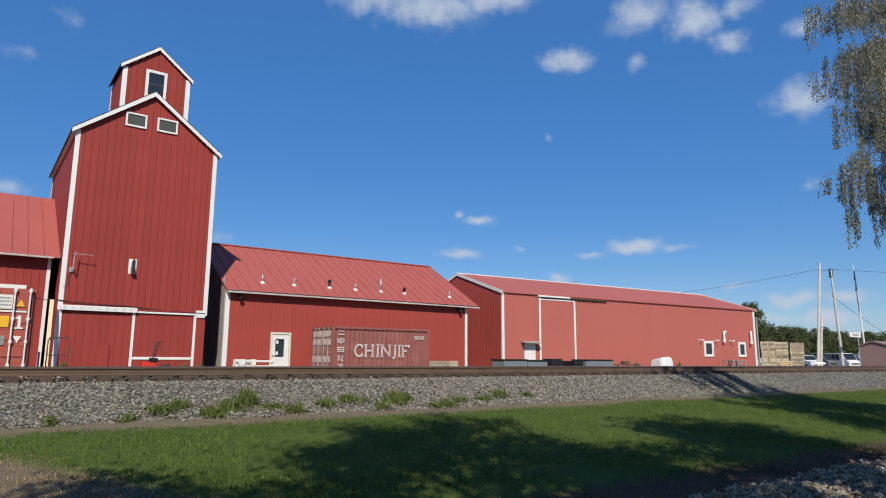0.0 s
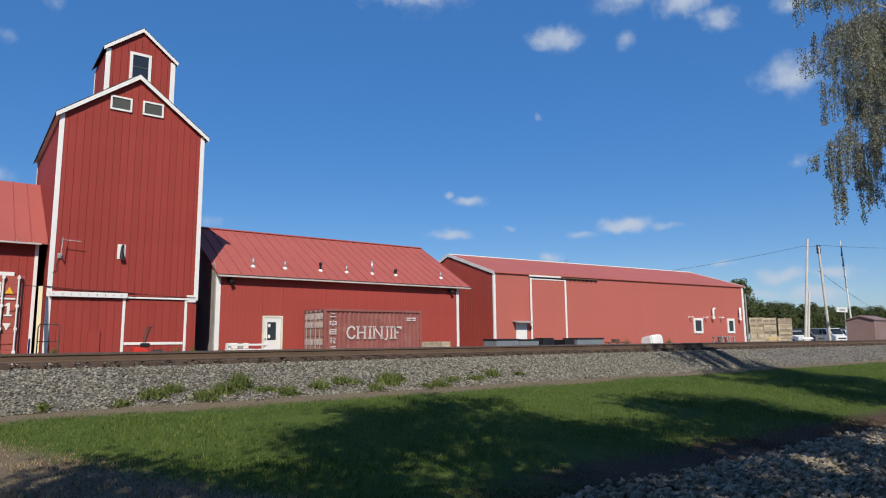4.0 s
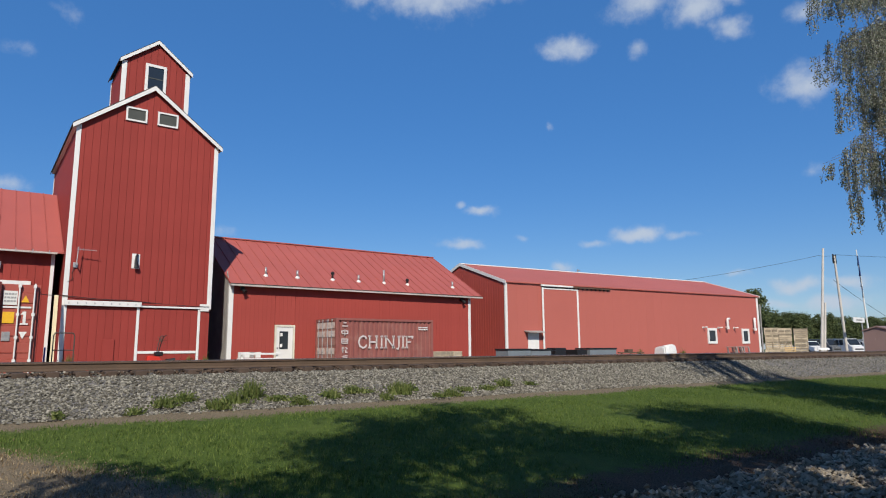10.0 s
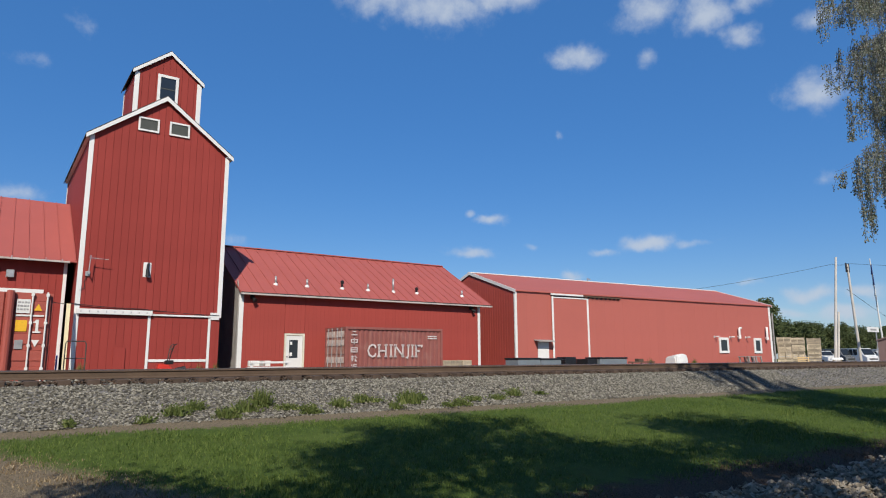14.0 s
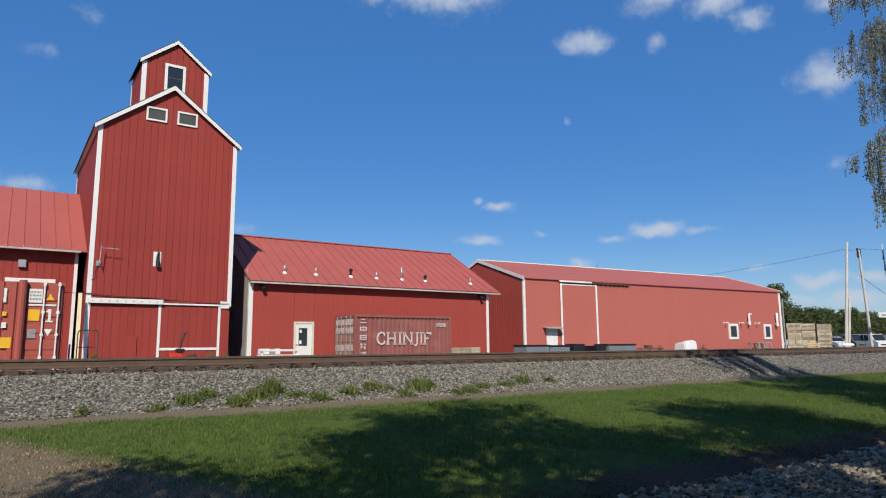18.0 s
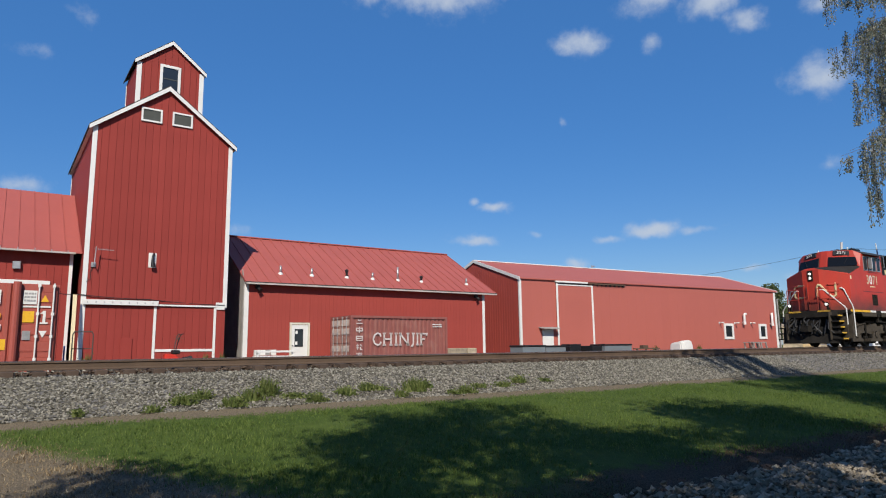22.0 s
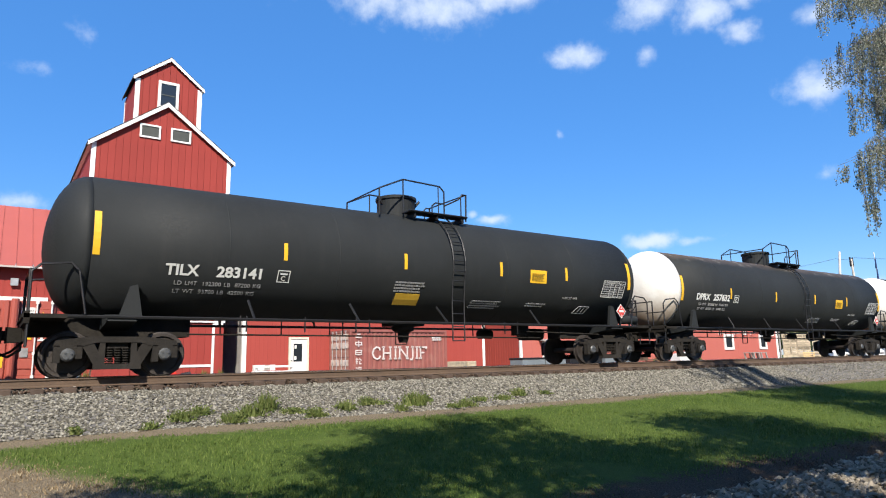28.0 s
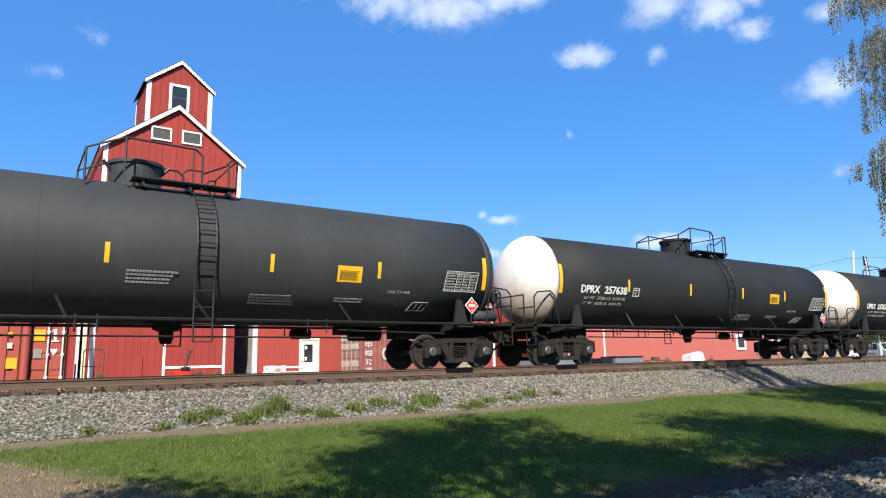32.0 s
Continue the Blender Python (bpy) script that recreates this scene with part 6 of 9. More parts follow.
            part("fuel_gauge", bm, BLACK_METAL, ft)
            bm = bmesh.new()
            prism(bm, [(-4.2, 0.28), (-4.2, 1.3), (-4.44, 1.28), (-4.42, 1.1), (-4.32, 0.98), (-4.34, 0.8), (-4.5, 0.6), (-4.54, 0.42), (-4.5, 0.28)], "y", s * 1.36 - 0.06, s * 1.36 + 0.06)
            part("tank_bracket", bm, TRUCK_GREY, ft, "curved end bracket")
    if tanks_shown:
        # headlight box and bent mark on the hood end, pale blind in the cab window
        bm = bmesh.new()
        box(bm, 10.74, 10.94, -0.2, 0.2, 4.02, 4.24, 0.02)
        hb = part("headlight_box", bm, BLACK_METAL, c, "unlit headlight box")
        for y in (-0.09, 0.09):
            bm = bmesh.new()
            lathe(bm, [(10.935, 0.075), (10.95, 0.07)], "x", 12, (0, y, 4.13))
            part("lens", bm, GALV, hb)
        bm = bmesh.new()
        for p, e in (((-0.1, 4.78), (-0.35, 4.78)), ((-0.35, 4.78), (-0.35, 4.5)), ((-0.35, 4.5), (-0.02, 4.5)), ((-0.02, 4.5), (0.0, 4.78)), ((0.0, 4.78), (0.28, 4.5)), ((0.28, 4.5), (0.3, 4.8))):
            rod(bm, (tip + 0.016, p[0], p[1] - 0.14), (tip + 0.016, e[0], e[1] - 0.14), 0.028, None, 4)
        part("end_mark", bm, CREAM, endp)
        for s in (-1, 1):
            bm = bmesh.new()
            prism(bm, [(-8.7, 4.45), (-7.4, 4.45), (-7.5, 4.18), (-7.75, 4.23), (-8.1, 4.15), (-8.4, 4.22), (-8.6, 4.16)], "y", s * 1.524 - 0.006, s * 1.524 + 0.006)
            part("window_blind", bm, WHITE, cab, "white blind in the cab window")
            bm = bmesh.new()
            prism(bm, [(-6.9 + 0.14 * math.cos(k * math.pi / 8), 3.95 + 0.3 * max(-0.8, min(0.8, math.sin(k * math.pi / 8)))) for k in range(16)], "y", s * 1.51 - 0.012, s * 1.51 + 0.012)
            part("door_window", bm, PANE, cab, "rounded cab door window")
    # jumper cables and hoses tangled at both ends
    rng = random.Random(len(number) + int(number))
    for xs in (-1, 1):
        for k in range(11):
            y = rng.uniform(-0.95, 0.95)
            z = rng.uniform(1.0, 1.6)
            bm = bmesh.new()
            tube(bm, [(xs * 11.4, y, z), (xs * rng.uniform(11.6, 11.75), y + rng.uniform(-0.15, 0.15), z - rng.uniform(0.1, 0.3)), (xs * rng.uniform(11.6, 11.8), y + rng.uniform(-0.3, 0.3), z - rng.uniform(0.3, 0.6)), (xs * 11.5, y + rng.uniform(-0.4, 0.4), max(0.35, z - rng.uniform(0.4, 0.9)))], 0.028, 5)
            part("jumper_cable", bm, BLACK_RUBBER, c)
    # roof things
    bm = bmesh.new()
    box(bm, -8.4, -7.5, -0.95, -0.1, 4.84, 4.95, 0.03)
    part("air_conditioner", bm, LOCO_BLACK, cab)
    bm = bmesh.new()
    rod(bm, (-8.4, 0.7, 4.8), (-8.4, 0.7, 5.02), 0.04)
    rod(bm, (-8.55, -0.8, 4.8), (-8.55, -0.8, 5.0), 0.03)
    part("aerial", bm, WHITE, cab)
    bm = bmesh.new()
    for y in (-0.12, 0, 0.12):
        rod(bm, (-0.9, y, 4.95), (-0.45, y, 4.98), 0.03, 0.07)
    rod(bm, (-0.75, 0, 4.82), (-0.75, 0, 4.96), 0.03)
    part("horn", bm, BLACK_METAL, hood)
    # two three-axle trucks
    for tx in (-7.55, 7.75):
        bm = bmesh.new()
        box(bm, -2.7, 2.7, -0.55, 0.55, 0.5, 1.0, 0.03)
        t = part("truck", bm, GRIME, c, "three-axle truck")
        t.matrix_basis = pose(tx, 0, 0)
        for s in (-1, 1):
            lo_, hi_ = sorted((s * 1.0, s * 1.22))
            bm = bmesh.new()
            prism(bm, [(-3.02, 0.95), (-2.7, 0.97), (-1.72, 0.97), (-1.46, 1.03), (-0.78, 1.02), (-0.52, 1.0), (-0.38, 1.13), (0.3, 1.14), (0.36, 1.0), (0.78, 1.02), (1.46, 1.03), (1.72, 0.97), (2.7, 0.97), (3.02, 0.95), (3.0, 0.64), (2.5, 0.66), (1.75, 0.61), (1.3, 0.66), (0.8, 0.66), (0.42, 0.61), (-0.48, 0.61), (-0.8, 0.66), (-1.3, 0.66), (-1.75, 0.61), (-2.5, 0.66), (-3.0, 0.64)], "y", lo_, hi_)
            for d in (-1, 1):
                rod(bm, (d * 1.35 - 0.3, s * 1.12, 1.0), (d * 1.35 + 0.5, s * 1.12, 1.0), 0.1, None, 10)
                rod(bm, (d * 2.3 - 0.37, s * 1.2, 1.03), (d * 2.3 + 0.36, s * 1.2, 1.03), 0.155, None, 12)
                box(bm, d * 1.0 - 0.2, d * 1.0 + 0.2, lo_, hi_ + 0.02, 1.0, 1.14, 0.02)
            part("side_frame", bm, TRUCK_GREY, t, "dusty cast side frame")
            for a in (-2.1, 0.0, 2.1):
                bm = bmesh.new()
                lo2, hi2 = sorted((s * 1.02, s * 1.3))
                prism(bm, [(a - 0.48, 0.42), (a - 0.32, 0.6), (a - 0.28, 0.78), (a + 0.27, 0.78), (a + 0.32, 0.6), (a + 0.46, 0.41), (a + 0.65, 0.36), (a + 0.65, 0.25), (a - 0.68, 0.25), (a - 0.69, 0.36)], "y", lo2, hi2)
                lathe(bm, [(s * 1.29, 0.15), (s * 1.33, 0.15), (s * 1.34, 0.09)], "y", 14, (a, 0, 0.58))
                jb = part("journal_box", bm, TRUCK_GREY, t)
                bm = bmesh.new()
                ring = [(a + 0.165 * math.cos(k * math.pi / 10), s * 1.302, 0.58 + 0.165 * math.sin(k * math.pi / 10)) for k in range(21)]
                tube(bm, ring, 0.016, 4)
                part("cap_ring", bm, NEAR_BLACK, jb, "dark ring round the bearing cap")
                for d in (-1, 1):
                    bm = bmesh.new()
                    coil = [(a + d * 0.47 + 0.085 * math.cos(k * 0.9), s * 1.2 + 0.085 * math.sin(k * 0.9), 0.42 + 0.0068 * k) for k in range(32)]
                    tube(bm, coil, 0.024, 4)
                    part("journal_spring", bm, GRIME, t)
            # brake rigging, cylinders and pipes that hang on the casting
            for d in (-1, 1):
                bm = bmesh.new()
                tube(bm, [(d * 2.3, s * 1.3, 1.08), (d * 1.9, s * 1.32, 1.12), (d * 1.5, s * 1.3, 1.1), (d * 1.1, s * 1.32, 1.2), (d * 0.2, s * 1.3, 1.2)], 0.018, 5)
                part("sand_pipe", bm, GRIME, t)
                bm = bmesh.new()
                rod(bm, (d * 1.05, s * 1.28, 1.12), (d * 1.15, s * 1.3, 0.45), 0.035, None, 6)
                box(bm, d * 1.12 - 0.14, d * 1.12 + 0.14, s * 1.24 - 0.06, s * 1.24 + 0.06, 0.38, 0.52, 0.02)
                part("brake_lever", bm, GRIME, t)
                # raised near-black disc: the casting hole's shade is only its colour
                bm = bmesh.new()
                rod(bm, (d * 1.06, s * 1.219, 0.85), (d * 1.06, s * 1.226, 0.85), 0.08, None, 12)
                part("casting_hole", bm, NEAR_BLACK, t)
        for a in (-1.25, 0.85, 1.6):
            bm = bmesh.new()
            box(bm, a - 0.42 if a != 1.6 else 1.3, a + 0.42 if a != 1.6 else 1.72, -0.6, 0.6, 0.16, 0.84, 0.08)
            part("traction_motor", bm, GRIME, t, "grimy traction motor")
        for a in (-2.1, 0.0, 2.1):
            SPINNERS.append((wheelset(t, a, 0.53), c, tx + a, 0.53))
    return c


def arc_patch(x0, x1, a0, a1, r, cz, slant=0.0):
    """A thin patch on the near side of a tank, between two angles from the level (degrees)."""
    bm = bmesh.new()
    n = max(2, int(abs(a1 - a0) / 5))
    rows = []
    for i in range(n + 1):
        a = radians(a0 + (a1 - a0) * i / n)
        row = []
        for rr in (r - 0.004, r + 0.006):
            for x in (x0, x1):
                row.append(bm.verts.new((x + slant * (i / n), -rr * math.cos(a), cz + rr * math.sin(a))))
        rows.append(row)
    for p, q in zip(rows, rows[1:]):
        bm.faces.new((p[2], p[3], q[3], q[2]))
        bm.faces.new((p[0], p[2], q[2], q[0]))
        bm.faces.new((p[1], q[1], q[3], p[3]))
    bm.faces.new((rows[0][0], rows[0][1], rows[0][3], rows[0][2]))
    bm.faces.new((rows[-1][0], rows[-1][2], rows[-1][3], rows[-1][1]))
    return bm


def tank_car(mark, label, shell, heads, lines, R=1.505, cz=2.70, strips=(-4.95, -1.63, 1.64, 4.65), strip_z=2.55, dome_x=-0.29, ladder_x=0.81, mark_at=(-7.2, 2.26), mark_size=0.34):
    c = thing("tank_car", label, "tank car", None, "tank cars")
    L = 8.13

    def ang(z):
        return math.degrees(math.asin(max(-1, min(1, (z - cz) / R))))

    def on_shell(x, z):
        a = radians(ang(z))
        return Matrix.Translation((x, -(R + 0.004) * math.cos(a), cz + (R + 0.004) * math.sin(a))) @ pose(0, 0, 0, 90 - math.degrees(a), 0, 0)
    bm = bmesh.new()
    lathe(bm, [(-L, R), (-5.4, R), (-2.7, R), (0, R), (2.7, R), (5.4, R), (L, R)], "x", 64, (0, 0, cz))
    body = part("tank_shell", bm, shell, c, "", True)
    for s in (-1, 1):
        bm = bmesh.new()
        lathe(bm, [(s * (L + 0.003), R)] + [(s * (L + 0.78 * math.sin(a)), max(0.02, R * math.cos(a))) for a in (i * math.pi / 20 for i in range(1, 11))], "x", 64, (0, 0, cz))
        part("tank_head", bm, heads, c, "white tank head" if heads is HEAD_WHITE else "black tank head", True)
    for x in (-5.4, -2.7, 2.7, 5.4):
        bm = bmesh.new()
        lathe(bm, [(x - 0.012, R + 0.001), (x - 0.006, R + 0.004), (x + 0.006, R + 0.004), (x + 0.012, R + 0.001)], "x", 64, (0, 0, cz))
        part("weld_seam", bm, shell, body)
    # reflective strips
    ends = ((-8.05, strip_z - 0.35, strip_z + 0.55, 0.13), (8.03, strip_z - 0.35, strip_z + 0.55, 0.13))
    for x, z0, z1, w in ends + tuple((x, strip_z - 0.2, strip_z + 0.21, 0.09) for x in strips):
        part("reflective_strip", arc_patch(x - w / 2, x + w / 2, ang(z0), ang(z1), R, cz), YELLOW, body, "yellow reflective strip")
    # lettering
    mx, mz = mark_at
    def words(name, text, size, x, z, material, label, wide=1.0, gap=0.25, bold=0.0):
        for k, word in enumerate(text.split()):
            ob = letters(name, word, size, on_shell(x, z), material, body, label, "LEFT", 0.004, wide * (1.08 if bold and k else 1.0), size * bold)
            if not bold:
                tagged(ob, kind="stuff")
            x += max(v.co.x for v in ob.data.vertices) * wide + gap * (1.0 if k % 2 else 0.6)
    words("reporting_mark", mark, mark_size, mx, mz, DULL_LETTER if shell is TANK_GREY else LETTER, "painted reporting mark", 0.97, 0.62 if mark.startswith("T") else 0.36, 0.028)
    for i, line in enumerate(lines):
        words("load_data", line, 0.14, mx + 0.2, mz - 0.2 - 0.16 * i, DULL_LETTER, "dull weight lettering", 1.0, 0.1)
    bm = bmesh.new()
    for a, b, d, e in ((0, 0.3, 0, 0.018), (0, 0.3, 0.282, 0.3), (0, 0.018, 0.018, 0.282), (0.282, 0.3, 0.018, 0.282), (0.06, 0.24, 0.19, 0.23)):
        box(bm, a, b, d, e, -0.003, 0.004)
    plate = part("plate_mark", bm, LETTER, body)
    plate.matrix_basis = on_shell(mx + (2.45 if mark_size < 0.36 else 2.95), mz - 0.05)
    letters("plate_letter", "C", 0.16, on_shell(mx + (2.54 if mark_size < 0.36 else 3.04), mz - 0.01), LETTER, body)
    for x0, x1, zlo, rws, seed in (() if mark.startswith("D") else ((-1.1, -0.1, cz - 0.82, 4, 1),)) + ( (1.5, 2.6, cz - 1.15, 4, 2), (3.6, 4.4, cz - 1.05, 2, 3)):
        writing_bars(body, "small_print", 0, x1 - x0, 0, 0.085 * rws, rws, 0, DULL_LETTER, seed + len(mark), lean=on_shell(x0, zlo) @ pose(0, 0, 0, -90))
    tagged(letters("rule_mark", "AAR ST-449", 0.12, on_shell(5.0, cz - 0.78), DULL_LETTER, body, "", "LEFT", 0.003, 1.1), kind="stuff")
    part("yellow_panel", arc_patch(3.56, 4.22, ang(strip_z - 0.33), ang(strip_z + 0.06), R, cz), YELLOW, body, "yellow warning panel")
    writing_bars(body, "panel_print", 0, 0.5, 0, 0.25, 6, 0, PANEL_INK, 5, lean=on_shell(3.62, strip_z - 0.28) @ pose(0, 0, 0.006, -90))
    if mark.startswith("T"):
        part("yellow_panel", arc_patch(-1.0, -0.25, ang(cz - 1.12), ang(cz - 0.84), R, cz), paint("ochre_panel", (0.55, 0.33, 0.03), 0.5), body, "ochre data panel")
    bm = bmesh.new()
    for a, b, d, e in ((0, 1.06, 0, 0.014), (0, 1.06, 0.566, 0.58), (0, 0.014, 0, 0.58), (1.046, 1.06, 0, 0.58), (0.36, 0.372, 0, 0.5), (0.58, 0.592, 0, 0.5), (0.8, 0.812, 0, 0.5), (0, 1.06, 0.49, 0.5)):
        box(bm, a, b, d, e, -0.003, 0.004)
    table = part("test_table", bm, LETTER, body, "stencilled white test-date table")
    table.matrix_basis = on_shell(6.7, cz - 0.66)
    rng = random.Random(len(mark) + int(mark[-1]))
    bm = bmesh.new()
    for xa, xb in ((0.03, 0.33), (0.39, 0.56), (0.61, 0.78), (0.83, 1.02)):
        for j in range(6):
            x = xa
            while x < xb - 0.03:
                w = rng.uniform(0.03, 0.09)
                box(bm, x, min(x + w, xb), 0.03 + 0.078 * j, 0.03 + 0.078 * j + 0.045, -0.003, 0.003)
                x += w + 0.02
    for k in range(9):
        box(bm, 0.03 + 0.085 * k, 0.09 + 0.085 * k, 0.51, 0.555, -0.003, 0.003)
    tagged(part("table_print", bm, DULL_LETTER, table), kind="stuff")
    bm = bmesh.new()
    for p, q in (((0, 0), (0.5, 0.0)), ((0.5, 0), (0.58, 0.3)), ((0.58, 0.3), (0.1, 0.3)), ((0.1, 0.3), (0, 0)), ((0.2, 0.06), (0.24, 0.24)), ((0.36, 0.06), (0.4, 0.24))):
        rod(bm, (*p, 0), (*q, 0), 0.012, None, 4)
    part("stencil_box", bm, DULL_LETTER, body).matrix_basis = on_shell(5.75, cz - 1.18)
    # manway, platform and rails on the top
    top = cz + R
    bm = bmesh.new()
    lathe(bm, [(top - 0.16, 0.56), (top + 0.42, 0.56), (top + 0.44, 0.6), (top + 0.52, 0.6), (top + 0.54, 0.54), (top + 0.58, 0.3), (top + 0.59, 0.1)], "z", 26, (dome_x, 0, 0))
    dome = part("manway", bm, TANK_BLACK if shell is TANK_WORN else shell, c, "manway housing on top")
    for d in (-1, 1):
        bm = bmesh.new()
        rod(bm, (dome_x + d * 0.52, -0.15, top + 0.3), (dome_x + d * 0.7, -0.15, top + 0.5), 0.04, None, 6)
        part("clamp", bm, BLACK_METAL, dome)
    x0, x1 = min(dome_x - 1.1, ladder_x - 1.0), max(ladder_x + 0.75, dome_x + 1.2)
    bm = bmesh.new()
    for y in (-0.85, 0.85):
        box(bm, dome_x - 0.2, x1, y - 0.2, y + 0.2, top - 0.06, top - 0.03)
        rod(bm, (dome_x - 0.2, y - 0.2, top - 0.03), (x1, y - 0.2, top - 0.03), 0.025, None, 5)
    for x in (dome_x, ladder_x - 0.3, ladder_x + 0.6):
        box(bm, x, x + 0.06, -1.0, 1.0, top - 0.2, top - 0.06)
    plat = part("platform", bm, BLACK_METAL, c, "black walkway platform")
    bm = bmesh.new()
    for s in (-1, 1):
        y = s * 0.98
        xm = ladder_x - 0.02
        tube(bm, [(x0, y, top - 0.25), (x0, y, top + 0.5), (x0 + 0.75, y, top + 0.84), (xm - 0.15, y, top + 0.8), (xm, y, top + 0.66), (xm, y, top - 0.15)], 0.024, 6)
        tube(bm, [(xm + 0.02, y, top + 0.25), (x1 - 0.25, y, top + 0.5), (x1 - 0.12, y, top + 0.66), (x1 + 0.02, y, top + 0.66), (x1, y, top - 0.15)], 0.022, 6)
        rod(bm, (x1 - 0.17, y, top - 0.15), (x1 - 0.17, y, top + 0.55), 0.02, None, 6)
        tube(bm, [(xm - 0.42, y, top - 0.1), (xm - 0.42, y, top + 0.2), (xm - 0.3, y, top + 0.3), (xm, y, top + 0.3)], 0.02, 6)
        rod(bm, (x0 + 0.75, y, top - 0.1), (x0 + 0.75, y, top + 0.84), 0.02, None, 6)
        rod(bm, (xm - 0.2, y, top - 0.1), (xm - 0.2, y, top + 0.8), 0.016, None, 6)
    tube(bm, [(x0, -0.98, top + 0.5), (x0, 0.98, top + 0.5)], 0.02, 6)
    tube(bm, [(x1, -0.98, top + 0.66), (x1, 0.98, top + 0.66)], 0.02, 6)
    part("platform_rail", bm, BLACK_METAL, plat, "black safety rail")
    # ladders down both sides
    for s in (-1, 1):
        bm = bmesh.new()
        pts = []
        for i in range(9):
            a = radians(62 - 78 * i / 8)
            pts.append((s * (R + 0.1) * math.cos(a), cz + (R + 0.1) * math.sin(a)))
        pts += [(s * 1.53, 1.8), (s * 1.53, 0.72)]
        tube(bm, [(ladder_x - 0.2, a, b) for a, b in pts], 0.02, 5)
        lad = part("ladder", bm, BLACK_METAL, c, "black side ladder")
        bm = bmesh.new()
        tube(bm, [(ladder_x + 0.2, a, b) for a, b in pts], 0.02, 5)
        part("ladder_rail", bm, BLACK_METAL, lad)
        for i, (a, b) in enumerate(pts[1:] + [(s * 1.53, 1.45), (s * 1.53, 1.1)]):
            r_ = bmesh.new()
            rod(r_, (ladder_x - 0.2, a, b), (ladder_x + 0.2, a, b), 0.015, None, 5)
            part("rung", r_, BLACK_METAL, lad)
        # side running rail with its braces
        bm = bmesh.new()
        rod(bm, (-8.9, s * 1.38, 1.2), (8.9, s * 1.38, 1.2), 0.035, None, 6)
        for x, d in ((-4.75, 0.12), (-2.1, 0.2), (0.6, 0.28), (4.0, 0.25)):
            rod(bm, (x, s * 1.38, 1.2), (x - d, s * 1.22, 1.65), 0.03, None, 5)
        for x in (-4.9, -4.75, -3.3, -1.9, -1.5, 3.1, 3.6):
            rod(bm, (x, s * 0.8, 1.32), (x, s * 0.8, 0.95), 0.02, None, 5)
        part("side_rail", bm, BLACK_METAL, c, "long side rail under the tank")
    # ends: stub sill, bolster with saddle plates, platform, rails
    for s in (-1, 1):
        bm = bmesh.new()
        box(bm, min(s * 5.9, s * 9.1), max(s * 5.9, s * 9.1), -0.3, 0.3, 0.85, 1.3)
        sill = part("stub_sill", bm, GRIME, c)
        bm = bmesh.new()
        hull(bm, both([(s * 7.2, 1.38, 1.12), (s * 7.75, 1.38, 1.12), (s * 7.3, 1.36, 1.25), (s * 7.65, 1.36, 1.25), (s * 7.2, 0.3, 0.98), (s * 7.75, 0.3, 0.98), (s * 7.2, 0.3, 1.32), (s * 7.75, 0.3, 1.32)]))
        for y in (-1, 1):
            prism(bm, [(s * 7.1, 1.18), (s * 7.55, 1.18), (s * 7.36, 1.84), (s * 7.22, 1.88)], "y", y * 1.33 - 0.05, y * 1.33 + 0.05)
        part("bolster", bm, TANK_BLACK, c, "saddle bolster")
        bm = bmesh.new()
        box(bm, min(s * 8.45, s * 9.2), max(s * 8.45, s * 9.2), -1.42, 1.42, 1.16, 1.24)
        box(bm, s * 9.12 - 0.05, s * 9.12 + 0.05, -1.42, 1.42, 1.05, 1.28)
        plat2 = part("end_platform", bm, GRIME, c, "end platform")
        bm = bmesh.new()
        for y in (-1, 1):
            tube(bm, [(s * 9.1, y * 1.38, 0.62), (s * 9.1, y * 1.38, 2.05), (s * 8.95, y * 1.38, 2.2), (s * 8.45, y * 1.4, 2.25), (s * 8.3, y * 1.42, 2.1), (s * 8.15, y * 1.42, 1.24)], 0.022, 6)
            tube(bm, [(s * 9.1, y * 1.38, 1.75), (s * 9.1, y * 0.6, 1.75)], 0.018, 6)
            for i in range(3):
                rod(bm, (s * 9.1, y * 1.4, 0.62 + 0.2 * i), (s * 9.1, y * 0.98, 0.62 + 0.2 * i), 0.016, None, 5)
            rod(bm, (s * 9.1, y * 0.98, 0.62), (s * 9.1, y * 0.98, 1.2), 0.02, None, 5)
        tube(bm, [(s * 9.1, -0.9, 1.24), (s * 9.1, -0.9, 2.15), (s * 9.1, 0.9, 2.15), (s * 9.1, 0.9, 1.24)], 0.022, 6)
        part("end_rail", bm, BLACK_METAL, plat2, "black end handrail")
        freight_truck(c, s * 7.47)
        coupler(c, s * 9.05, s)
    # hazard placard, brake gear, outlet
    bm = bmesh.new()
    prism(bm, [(7.62, 1.46), (7.85, 1.7), (7.62, 1.94), (7.39, 1.7)], "y", -1.47, -1.455)
    pl = part("placard", bm, LETTER, c, "red and white hazard placard")
    bm = bmesh.new()
    prism(bm, [(7.62, 1.49), (7.82, 1.7), (7.62, 1.91), (7.42, 1.7)], "y", -1.478, -1.472)
    part("placard_field", bm, PLACARD, pl)
    bm = bmesh.new()
    box(bm, 7.51, 7.73, -1.484, -1.479, 1.665, 1.735)
    prism(bm, [(7.59, 1.58), (7.65, 1.58), (7.62, 1.53)], "y", -1.484, -1.479)
    prism(bm, [(7.58, 1.79), (7.66, 1.79), (7.62, 1.85)], "y", -1.484, -1.479)
    part("placard_band", bm, LETTER, pl)
    bm = bmesh.new()
